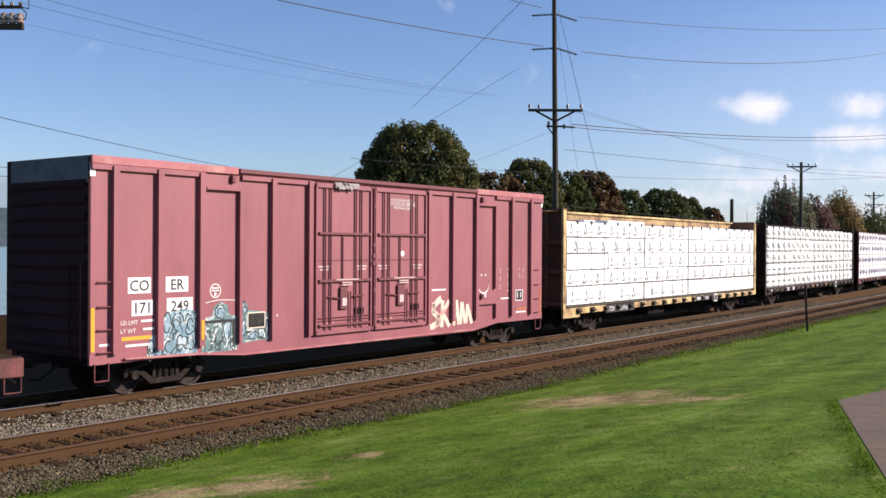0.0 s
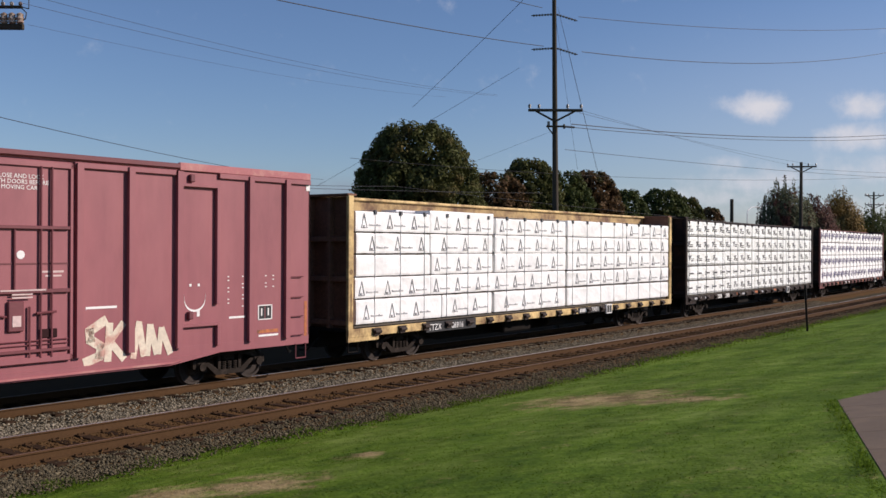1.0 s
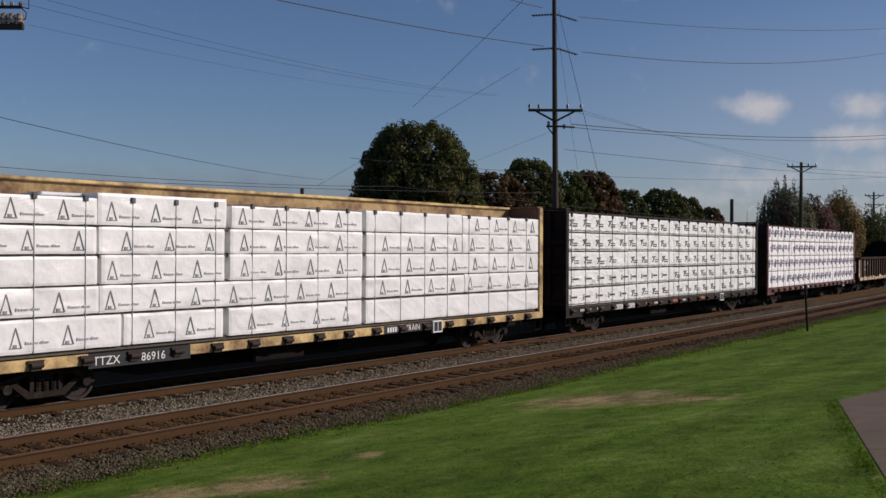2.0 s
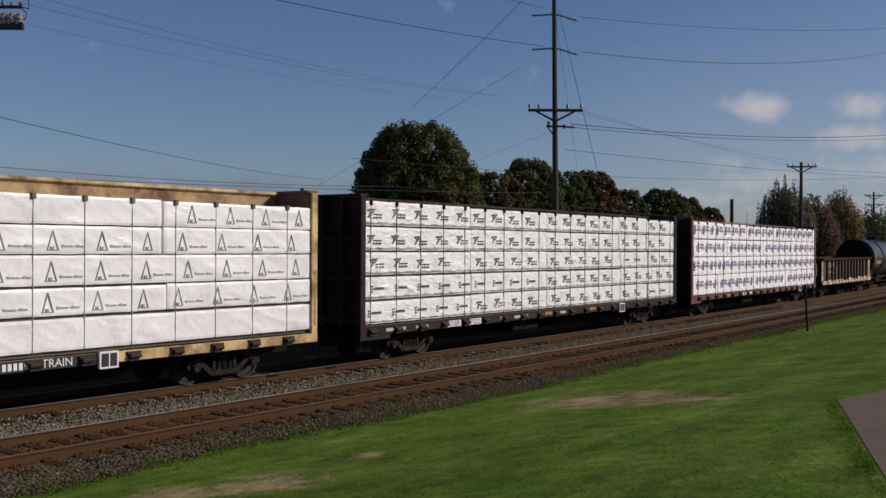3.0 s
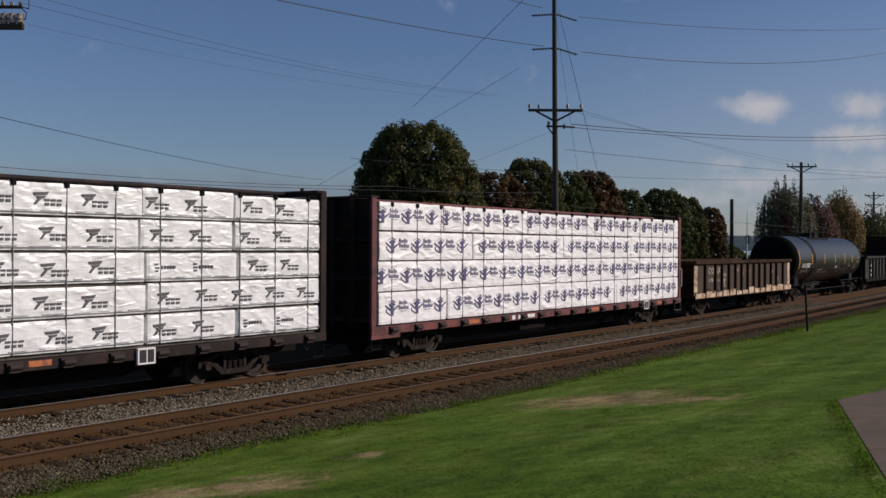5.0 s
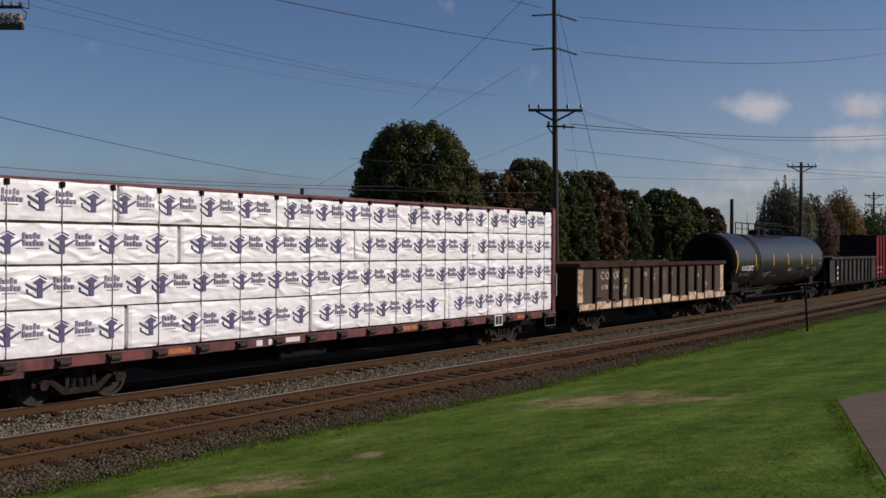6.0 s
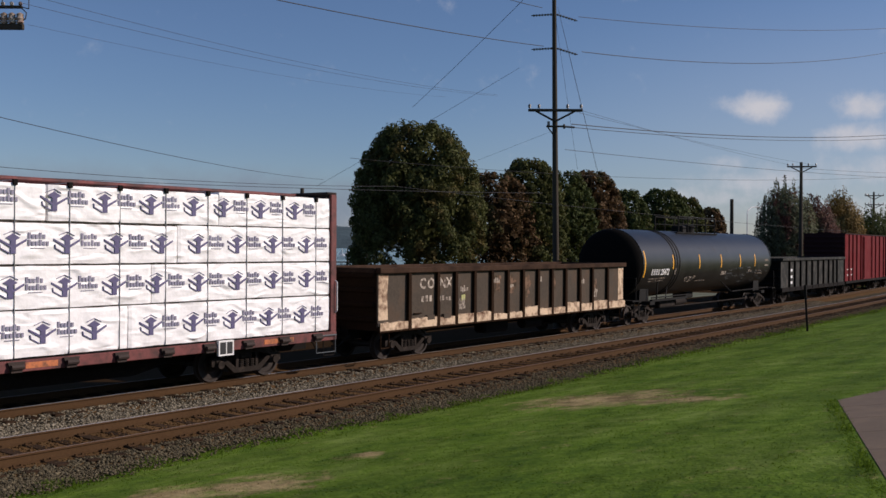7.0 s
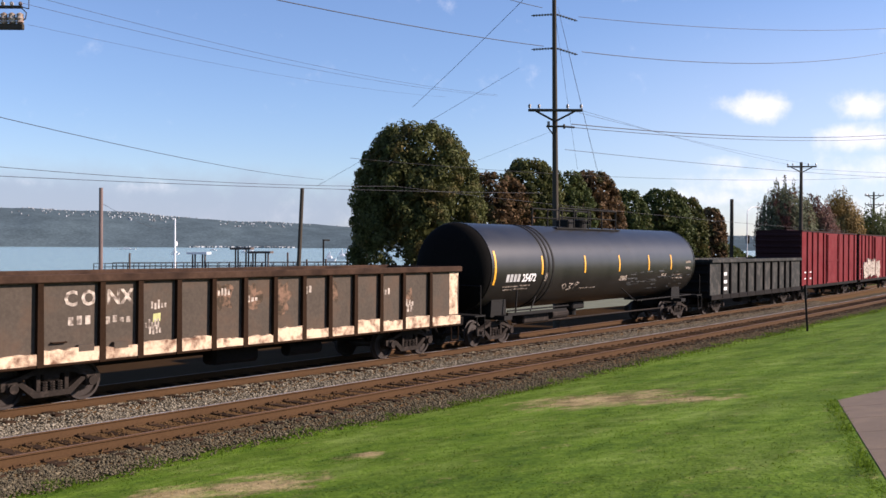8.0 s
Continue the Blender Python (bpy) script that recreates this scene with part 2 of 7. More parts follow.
MAT = dict(
    pink=paint("faded_red_paint", (0.250, 0.077, 0.091), 0.55, var=0.15, big=0.5, fine=5, stretch=(1, 1, 0.35), dirt=(0.33, 0.112, 0.122), dirt_amount=0.28, dirt_scale=1.1, dirt_edge=0.25, bump=0.08),
    pink_pale=paint("chalked_red_paint", (0.38, 0.125, 0.132), 0.6, var=0.15, dirt=(0.5, 0.27, 0.23), dirt_amount=0.3),
    # Body red darkened: the shade around the door rods is in this copy.
    pink_dark=paint("shade_dark_red_paint", (0.150, 0.038, 0.046), 0.6, var=0.2),
    # Shade of the ends, turned from the sun, is put into this paint.
    end_dark=paint("shaded_end_paint", (0.028, 0.010, 0.011), 0.85, var=0.3, spec=0.15),
    end_grey=paint("weathered_grey_sheet", (0.105, 0.118, 0.125), 0.8, var=0.25, big=1.5, dirt=(0.05, 0.05, 0.05), dirt_amount=0.3),
    # Winch steel carries the black shadows cast about each winch.
    winch_dark=paint("shadow_dark_winch_steel", (0.032, 0.020, 0.016), 0.8, var=0.3),
    white_paint=paint("white_stencil_paint", (0.75, 0.74, 0.72), 0.6, var=0.08, bump=0.03),
    black_paint=paint("black_stencil_paint", (0.02, 0.02, 0.022), 0.6, var=0.15, bump=0.03),
    orange_tape=paint("yellow_reflective_tape", (0.75, 0.36, 0.03), 0.4, var=0.1),
    orange_worn=paint("worn_orange_tape", (0.50, 0.15, 0.05), 0.6, var=0.2, dirt=(0.10, 0.05, 0.03), dirt_amount=0.35, dirt_scale=6),
    porcelain=paint("brown_and_cream_porcelain", (0.50, 0.43, 0.36), 0.25, var=0.2, big=3, dirt=(0.16, 0.08, 0.05), dirt_amount=0.5, dirt_scale=5),
    placard=paint("faded_paper_placard", (0.58, 0.44, 0.42), 0.8, var=0.2, big=6),
    undercarriage=paint("grimy_steel", (0.012, 0.010, 0.009), 0.9, spec=0.1, var=0.35),
    truck_steel=paint("dusty_cast_steel", (0.020, 0.015, 0.012), 0.85, spec=0.15, var=0.4, dirt=(0.075, 0.056, 0.046), dirt_amount=0.16, dirt_scale=4),
    wheel_steel=paint("worn_wheel_steel", (0.030, 0.022, 0.018), 0.7, metal=0.2, var=0.3),
    yellow=paint("weathered_yellow_paint", (0.64, 0.46, 0.20), 0.6, var=0.2, dirt=(0.16, 0.085, 0.038), dirt_amount=0.45, dirt_scale=1.8),
    yellow_dull=paint("rust_stained_yellow_paint", (0.36, 0.25, 0.11), 0.75, var=0.3, dirt=(0.11, 0.055, 0.03), dirt_amount=0.45, dirt_scale=1.6),
    brown_car=paint("black_brown_paint", (0.024, 0.019, 0.018), 0.75, spec=0.15, var=0.3, dirt=(0.06, 0.035, 0.025), dirt_amount=0.3),
    dark_red=paint("oxide_red_paint", (0.165, 0.044, 0.040), 0.65, var=0.3, dirt=(0.045, 0.020, 0.017), dirt_amount=0.42, dirt_scale=2.5),
    wrap=paint("white_lumber_wrap", (0.86, 0.86, 0.85), 0.40, var=0.07, big=1.2, fine=9, bump=0.75, crease=1.0, crease_scale=0.55, relief=0.10, dirt=(0.66, 0.66, 0.66), dirt_amount=0.22, dirt_scale=1.3),
    wrap_tfp=paint("creased_white_wrap", (0.86, 0.87, 0.85), 0.34, var=0.08, big=2.4, fine=11, bump=0.6, crease=1.3, crease_scale=2.6, relief=0.05, dirt=(0.60, 0.61, 0.59), dirt_amount=0.25, dirt_scale=2.2),
    wrap_blue=paint("matte_white_wrap", (0.93, 0.915, 0.91), 0.42, var=0.08, big=1.6, fine=9, bump=0.9, crease=1.2, crease_scale=1.5, relief=0.08, dirt=(0.74, 0.72, 0.72), dirt_amount=0.18),
    # Spacer timber is coloured dark to hold the shade of the gaps.
    dunnage=paint("gap_shade_lumber", (0.10, 0.085, 0.07), 0.9, var=0.4),
    strap=paint("steel_strap", (0.28, 0.28, 0.28), 0.5, metal=0.4, var=0.2),
    ink=paint("grey_black_ink", (0.15, 0.15, 0.155), 0.6, var=0.3, big=6),
    ink_dark=paint("dark_grey_ink", (0.10, 0.10, 0.105), 0.6, var=0.3, big=6),
    ink_grey=paint("thin_grey_ink", (0.28, 0.28, 0.29), 0.6, var=0.3, big=6),
    ink_pale=paint("pale_grey_ink", (0.42, 0.42, 0.43), 0.6, var=0.2, big=6),
    ink_violet=paint("violet_ink", (0.10, 0.088, 0.185), 0.6, var=0.25, big=5),
    ink_violet_pale=paint("washed_violet_ink", (0.25, 0.235, 0.31), 0.6, var=0.2, big=5),
    gon=paint("rusty_brown_steel", (0.076, 0.060, 0.046), 0.85, spec=0.12, var=0.24, big=0.9, dirt=(0.100, 0.060, 0.038), dirt_amount=0.20, dirt_scale=0.9, dirt_edge=0.16, bump=0.3),
    gon_rib=paint("dark_rust", (0.026, 0.014, 0.008), 0.9, spec=0.05, var=0.3, bump=0.3),
    gon_chord=paint("brown_rust", (0.062, 0.036, 0.024), 0.9, spec=0.05, var=0.3, bump=0.3, dirt=(0.030, 0.018, 0.013), dirt_amount=0.4, dirt_scale=1.6),
    gon_bare=paint("peeled_orange_primer", (0.62, 0.46, 0.31), 0.85, var=0.2, dirt=(0.15, 0.075, 0.042), dirt_amount=0.40, dirt_scale=3.6, dirt_edge=0.10),
    gon_patch=paint("flaked_pink_primer", (0.062, 0.045, 0.030), 0.85, var=0.3, spec=0.1, dirt=(0.20, 0.12, 0.08), dirt_amount=0.45, dirt_scale=5.0, dirt_edge=0.08),
    chalk=paint("faded_white_stencil", (0.52, 0.44, 0.36), 0.8, var=0.35, big=5, dirt=(0.08, 0.055, 0.04), dirt_amount=0.5, dirt_scale=6),
    chalk_green=paint("yellow_green_chalk", (0.40, 0.40, 0.16), 0.8, var=0.3, big=5),
    tank=paint("satin_black_tank_paint", (0.0090, 0.0082, 0.0070), 0.36, var=0.30, big=0.5, dirt=(0.024, 0.0215, 0.018), dirt_amount=0.36, dirt_scale=0.9, dirt_edge=0.22, bump=0.06, relief=0.02, spec=0.42, stretch=(1, 1, 0.5)),
    tank_scuff=paint("rubbed_grey_paint", (0.075, 0.076, 0.074), 0.7, var=0.4, big=3, dirt=(0.02, 0.02, 0.02), dirt_amount=0.45, dirt_scale=5),
    tank_part=paint("black_fittings", (0.012, 0.011, 0.010), 0.7, spec=0.12, var=0.3),
    # Shade of the tank end turned from the sun is put into this black.
    tank_end=paint("shaded_tank_end_black", (0.007, 0.0065, 0.006), 0.9, spec=0.03, var=0.3),
    sheet=paint("torn_grey_sheet", (0.34, 0.30, 0.29), 0.8, var=0.3, big=3),
    grey_gon=paint("grey_green_steel", (0.023, 0.024, 0.022), 0.8, spec=0.15, var=0.3, dirt=(0.09, 0.08, 0.07), dirt_amount=0.3, dirt_scale=2.0),
    red_box=paint("boxcar_red_paint", (0.138, 0.0105, 0.0135), 0.75, spec=0.08, var=0.3, dirt=(0.16, 0.034, 0.036), dirt_amount=0.28, dirt_scale=1.2, dirt_edge=0.25),
    rail=paint("rusted_rail", (0.072, 0.039, 0.018), 0.85, spec=0.1, var=0.2, fine=20, bump=0.1),
    rail_top=paint("polished_rail_head", (0.42, 0.38, 0.36), 0.35, metal=0.8, var=0.15),
    rail_top_rusty=paint("dull_rail_head", (0.115, 0.062, 0.038), 0.6, metal=0.2, var=0.2),
    stones_brown=paint("rust_stained_stone", (0.078, 0.045, 0.020), 0.95, spec=0.03, var=0.25, big=1.2, fine=30, island=0.5, bump=0.2),
    stones_dull=paint("dark_brown_stone", (0.090, 0.075, 0.048), 0.95, spec=0.03, var=0.25, big=1.2, fine=30, island=0.55, bump=0.2),
    # Besides the grime, the face's shade and bounced light are in this brown.
    bulkhead_brown=paint("grimy_shaded_bulkhead", (0.20, 0.092, 0.055), 0.8, var=0.4, dirt=(0.07, 0.035, 0.025), dirt_amount=0.35, dirt_scale=1.2, dirt_edge=0.2),
    tie=paint("creosoted_timber", (0.030, 0.018, 0.011), 0.95, spec=0.05, var=0.35, big=2, fine=25, stretch=(4, 0.6, 4), bump=0.5, per_piece=0.35),
    stones=paint("ballast_stone", (0.165, 0.143, 0.104), 0.95, spec=0.05, var=0.2, big=1.2, fine=30, island=0.78, bump=0.2),
    wood_pole=paint("dark_pole_timber", (0.048, 0.038, 0.026), 0.9, var=0.3, big=1.5, fine=18, stretch=(3, 3, 0.4), bump=0.4),
    wood_pole_pale=paint("greyed_pole_timber", (0.17, 0.12, 0.105), 0.9, var=0.3, big=1.5, fine=18, stretch=(3, 3, 0.4), bump=0.4),
    wire=paint("wire", (0.03, 0.03, 0.035), 0.6, var=0.1, bump=0),
    insulator=paint("glazed_insulator", (0.12, 0.11, 0.10), 0.3, var=0.2),
    pale_metal=paint("white_pole_paint", (0.72, 0.72, 0.72), 0.5, var=0.08),
    bark=paint("bark", (0.07, 0.05, 0.04), 0.95, var=0.35, big=3, fine=20, bump=0.6),
    concrete=paint("path_concrete", (0.175, 0.121, 0.074), 0.9, var=0.22, big=1.6, fine=45, bump=0.35, dirt=(0.12, 0.086, 0.058), dirt_amount=0.25, dirt_scale=2.5, dirt_edge=0.25),
    lit_verge=paint("sunlit_verge_pale", (0.125, 0.135, 0.085), 0.95, var=0.25, big=0.8, fine=25, bump=0.2),
    pier=paint("pier_timber", (0.085, 0.065, 0.055), 0.9, var=0.35),
    pier_roof=paint("pale_shelter_roof", (0.65, 0.66, 0.67), 0.6, var=0.1),
    house=paint("pale_house_walls", (0.25, 0.27, 0.28), 0.9, spec=0.05, var=0.1, island=0.6),
)
WHITE, BLACK = MAT["white_paint"], MAT["black_paint"]


def leaf_material(name, col, warm, amount):
    """Leaves: two colours by clump, a little light through them."""
    m = bpy.data.materials.new(name)
    m.use_nodes = True
    nt = m.node_tree
    N, L = nt.nodes.new, nt.links.new
    b = nt.nodes["Principled BSDF"]
    b.inputs["Roughness"].default_value = 0.7
    b.inputs["Specular IOR Level"].default_value = 0.12
    tc, nz = N("ShaderNodeTexCoord"), N("ShaderNodeTexNoise")
    nz.inputs["Scale"].default_value, nz.inputs["Detail"].default_value = 0.45, 3
    L(tc.outputs["Object"], nz.inputs["Vector"])
    e = N("ShaderNodeMapRange")
    e.inputs["From Min"].default_value, e.inputs["From Max"].default_value = 0.72 - 0.45 * amount, 0.82 - 0.45 * amount
    L(nz.outputs["Fac"], e.inputs["Value"])
    mx = N("ShaderNodeMix"); mx.data_type = "RGBA"
    mx.inputs[6].default_value, mx.inputs[7].default_value = (*col, 1), (*warm, 1)
    L(e.outputs[0], mx.inputs["Factor"])
    geo, r = N("ShaderNodeNewGeometry"), N("ShaderNodeMapRange")
    r.inputs["To Min"].default_value, r.inputs["To Max"].default_value = 0.55, 1.5
    L(geo.outputs["Random Per Island"], r.inputs["Value"])
    sc = N("ShaderNodeVectorMath"); sc.operation = "SCALE"
    L(mx.outputs[2], sc.inputs[0]); L(r.outputs[0], sc.inputs["Scale"])
    L(sc.outputs[0], b.inputs["Base Color"])
    tr, ms = N("ShaderNodeBsdfTranslucent"), N("ShaderNodeMixShader")
    L(sc.outputs[0], tr.inputs["Color"])
    ms.inputs[0].default_value = 0.3
    L(b.outputs[0], ms.inputs[1]); L(tr.outputs[0], ms.inputs[2])
    L(ms.outputs[0], nt.nodes["Material Output"].inputs[0])
    return m


LEAF = dict(green=leaf_material("maple_leaves", (0.070, 0.077, 0.024), (0.120, 0.092, 0.030), 0.34),
            deep=leaf_material("dark_green_leaves", (0.058, 0.074, 0.023), (0.092, 0.086, 0.026), 0.3),
            rust=leaf_material("rusty_leaves", (0.118, 0.072, 0.035), (0.074, 0.074, 0.026), 0.4),
            pale=leaf_material("pale_green_leaves", (0.115, 0.126, 0.070), (0.125, 0.055, 0.040), 0.40),
            wine=leaf_material("wine_red_leaves", (0.125, 0.062, 0.050), (0.085, 0.090, 0.045), 0.42),
            gold=leaf_material("golden_leaves", (0.19, 0.125, 0.040), (0.11, 0.10, 0.04), 0.4))


def lawn_material(name, glow_through):
    """Mown turf; single blades also let some light through."""
    m = bpy.data.materials.new(name)
    m.use_nodes = True
    nt = m.node_tree
    N, L = nt.nodes.new, nt.links.new
    b = nt.nodes["Principled BSDF"]
    b.inputs["Roughness"].default_value = 0.85
    b.inputs["Specular IOR Level"].default_value = 0.05
    tc = N("ShaderNodeTexCoord")
    n1, n2 = (N("ShaderNodeTexNoise") for _ in range(2))
    for n, s, d in ((n1, 0.55, 9), (n2, 3.2, 9)):
        n.inputs["Scale"].default_value, n.inputs["Detail"].default_value = s, d
        n.inputs["Roughness"].default_value = 0.68
        L(tc.outputs["Object"], n.inputs["Vector"])
    r1 = N("ShaderNodeValToRGB")
    r1.color_ramp.elements[0].position, r1.color_ramp.elements[0].color = 0.38, (0.050, 0.099, 0.009, 1)
    r1.color_ramp.elements.new(0.50).color = (0.094, 0.157, 0.014, 1)
    r1.color_ramp.elements[2].position, r1.color_ramp.elements[2].color = 0.63, (0.157, 0.222, 0.042, 1)
    s = N("ShaderNodeMath"); s.operation = "MULTIPLY_ADD"; s.inputs[1].default_value = 0.54
    h = N("ShaderNodeMath"); h.operation = "MULTIPLY"; h.inputs[1].default_value = 0.46
    L(n1.outputs["Fac"], s.inputs[0]); L(n2.outputs["Fac"], h.inputs[0]); L(h.outputs[0], s.inputs[2])
    L(s.outputs[0], r1.inputs[0])
    # worn, dried patches
    total = None
    for px, py, rx, ry in DRY:
        off = N("ShaderNodeVectorMath"); off.operation = "SUBTRACT"; off.inputs[1].default_value = (px, py, 0)
        L(tc.outputs["Object"], off.inputs[0])
        fl = N("ShaderNodeVectorMath"); fl.operation = "MULTIPLY"; fl.inputs[1].default_value = (1 / rx, 1 / ry, 0)
        L(off.outputs[0], fl.inputs[0])
        ln = N("ShaderNodeVectorMath"); ln.operation = "LENGTH"
        L(fl.outputs[0], ln.inputs[0])
        mr = N("ShaderNodeMapRange"); mr.inputs["From Min"].default_value, mr.inputs["From Max"].default_value = 1.3, 0.2
        L(ln.outputs["Value"], mr.inputs["Value"])
        if total is None:
            total = mr.outputs[0]
        else:
            mxm = N("ShaderNodeMath"); mxm.operation = "MAXIMUM"
            L(total, mxm.inputs[0]); L(mr.outputs[0], mxm.inputs[1])
            total = mxm.outputs[0]
    mu = N("ShaderNodeMath"); mu.operation = "MULTIPLY_ADD"; mu.inputs[2].default_value = -1.50
    L(total, mu.inputs[0]); mu.inputs[1].default_value = 1.05
    n4 = N("ShaderNodeTexNoise"); n4.inputs["Scale"].default_value, n4.inputs["Detail"].default_value = 1.9, 11
    n4.inputs["Roughness"].default_value = 0.82
    L(tc.outputs["Object"], n4.inputs["Vector"])
    ad = N("ShaderNodeMath"); ad.operation = "MULTIPLY_ADD"; ad.inputs[1].default_value = 4.0
    L(n4.outputs["Fac"], ad.inputs[0]); L(mu.outputs[0], ad.inputs[2])
    ed = N("ShaderNodeMapRange"); ed.inputs["From Min"].default_value, ed.inputs["From Max"].default_value = 0.78, 1.40
    ed.inputs["To Max"].default_value = 0.92
    L(ad.outputs[0], ed.inputs["Value"])
    # bare brown soil and straw mixed within the patches
    n6 = N("ShaderNodeTexNoise"); n6.inputs["Scale"].default_value, n6.inputs["Detail"].default_value = 1.1, 9
    n6.inputs["Roughness"].default_value = 0.75
    L(tc.outputs["Object"], n6.inputs["Vector"])
    straw = N("ShaderNodeValToRGB")
    straw.color_ramp.elements[0].position, straw.color_ramp.elements[0].color = 0.40, (0.16, 0.115, 0.055, 1)
    straw.color_ramp.elements[1].position, straw.color_ramp.elements[1].color = 0.60, (0.46, 0.34, 0.17, 1)
    L(n6.outputs["Fac"], straw.inputs[0])
    # faint mowing lines and dark tufts
    mw = N("ShaderNodeMapping"); mw.inputs["Rotation"].default_value, mw.inputs["Scale"].default_value = (0, 0, radians(-17)), (0.16, 1.35, 1)
    L(tc.outputs["Object"], mw.inputs[0])
    n7 = N("ShaderNodeTexNoise"); n7.inputs["Scale"].default_value, n7.inputs["Detail"].default_value = 1.0, 3
    L(mw.outputs[0], n7.inputs["Vector"])
    n8 = N("ShaderNodeTexNoise"); n8.inputs["Scale"].default_value, n8.inputs["Detail"].default_value = 2.3, 8
    n8.inputs["Roughness"].default_value = 0.7
    L(tc.outputs["Object"], n8.inputs["Vector"])
    f7 = N("ShaderNodeMapRange"); f7.inputs["From Min"].default_value, f7.inputs["From Max"].default_value = 0.35, 0.65
    f7.inputs["To Min"].default_value, f7.inputs["To Max"].default_value = 0.84, 1.18
    L(n7.outputs["Fac"], f7.inputs["Value"])
    f8 = N("ShaderNodeMapRange"); f8.inputs["From Min"].default_value, f8.inputs["From Max"].default_value = 0.34, 0.50
    f8.inputs["To Min"].default_value, f8.inputs["To Max"].default_value = 0.80, 1.05
    L(n8.outputs["Fac"], f8.inputs["Value"])
    f9 = N("ShaderNodeMath"); f9.operation = "MULTIPLY"
    L(f7.outputs[0], f9.inputs[0]); L(f8.outputs[0], f9.inputs[1])
    tone = N("ShaderNodeVectorMath"); tone.operation = "SCALE"
    L(r1.outputs[0], tone.inputs[0]); L(f9.outputs[0], tone.inputs["Scale"])
    mx = N("ShaderNodeMix"); mx.data_type = "RGBA"
    L(ed.outputs[0], mx.inputs["Factor"]); L(tone.outputs[0], mx.inputs[6])
    L(straw.outputs[0], mx.inputs[7])
    L(mx.outputs[2], b.inputs["Base Color"])
    bp = N("ShaderNodeBump"); bp.inputs["Strength"].default_value, bp.inputs["Distance"].default_value = 0.5, 0.05
    n5 = N("ShaderNodeTexNoise"); n5.inputs["Scale"].default_value, n5.inputs["Detail"].default_value = 14, 6
    L(tc.outputs["Object"], n5.inputs["Vector"])
    L(n5.outputs["Fac"], bp.inputs["Height"]); L(bp.outputs[0], b.inputs["Normal"])
    if glow_through:
        tr, ms = N("ShaderNodeBsdfTranslucent"), N("ShaderNodeMixShader")
        L(mx.outputs[2], tr.inputs["Color"])
        ms.inputs[0].default_value = glow_through
        L(b.outputs[0], ms.inputs[1]); L(tr.outputs[0], ms.inputs[2])
        L(ms.outputs[0], nt.nodes["Material Output"].inputs[0])
    return m


DRY = [(9.1, 9.9, 1.0, 1.1), (8.4, 10.6, 0.7, 0.9), (11.5, 10.05, 0.42, 0.42), (18.6, 9.6, 1.7, 2.2), (17.9, 7.8, 0.75, 1.5)]
MAT["lawn"] = lawn_material("mown_grass", 0)
MAT["blades"] = lawn_material("grass_blades", 0.5)


def water_material():
    m = bpy.data.materials.new("sea_water")
    m.use_nodes = True
    nt = m.node_tree
    N, L = nt.nodes.new, nt.links.new
    b = nt.nodes["Principled BSDF"]
    b.inputs["Base Color"].default_value = (0.24, 0.34, 0.30, 1)
    b.inputs["Roughness"].default_value, b.inputs["IOR"].default_value = 0.22, 1.33
    tc, nz, bp = N("ShaderNodeTexCoord"), N("ShaderNodeTexNoise"), N("ShaderNodeBump")
    nz.inputs["Scale"].default_value, nz.inputs["Detail"].default_value = 0.5, 6
    L(tc.outputs["Object"], nz.inputs["Vector"])
    bp.inputs["Strength"].default_value, bp.inputs["Distance"].default_value = 0.9, 0.6
    L(nz.outputs["Fac"], bp.inputs["Height"]); L(bp.outputs[0], b.inputs["Normal"])
    return m


MAT["water"] = water_material()
# Distance haze is mixed into the slope's blue-grey colour.
MAT["hill"] = paint("haze_tinted_slope", (0.080, 0.112, 0.124), 1.0, var=0.34, big=0.012, fine=0.11, bump=0, stretch=(1, 1, 1), spec=0.0)
# Verge brown is very dark: shade behind the train is in it.
MAT["yard"] = paint("dry_verge", (0.036, 0.019, 0.0065), 0.95, spec=0.02, var=0.3, big=0.3, fine=6, bump=0.3)

# ---- the lie of the land: a gentle curve of two parallel tracks ----
NEAR_TRACK, FAR_TRACK, BEND = 15.416, 19.69, 0.000378


def bend(x):
    """How far the tracks have swung away at x."""
    x = max(-15.0, min(125.0, x)) if -15 <= x <= 125 else x
    if x > 125:
        return BEND * 105 ** 2 + 2 * BEND * 105 * (x - 125)
    if x < -15:
        return BEND * 35 ** 2 - 2 * BEND * 35 * (x + 15)
    return BEND * (x - 20) ** 2


def slope(x):
    return 2 * BEND * (max(-15.0, min(125.0, x)) - 20)


def lawn_edge(x):
    """Where the ragged lawn meets the stones."""
    marks = ((-40, 13.45), (8, 13.45), (10.5, 13.66), (14, 13.66), (18, 13.36), (21.5, 13.36), (31, 13.72), (600, 13.72))
    for (xa, ua), (xb, ub) in zip(marks[:-1], marks[1:]):
        if xa <= x <= xb:
            w = (x - xa) / (xb - xa)
            base = ua + (ub - ua) * w * w * (3 - 2 * w)
            break
    else:
        base = 13.5
    return base + 0.16 * noise.noise(Vector((x * 0.33, 1.3, 0))) + 0.18 * noise.noise(Vector((x * 1.1, 4.3, 0)))


def ground_height(u, x):
    """Height at the distance u across the tracks."""
    if u < 13.2:
        return -0.30 + (13.2 - u) * 0.13 if u > -12 else 2.976
    if u < 14.0:
        return -0.30 + (u - 13.2) * 0.02
    if u < 21.4:
        return -0.30
    if u < 24:
        return -0.30 - (u - 21.4) * 0.12
    return -0.61


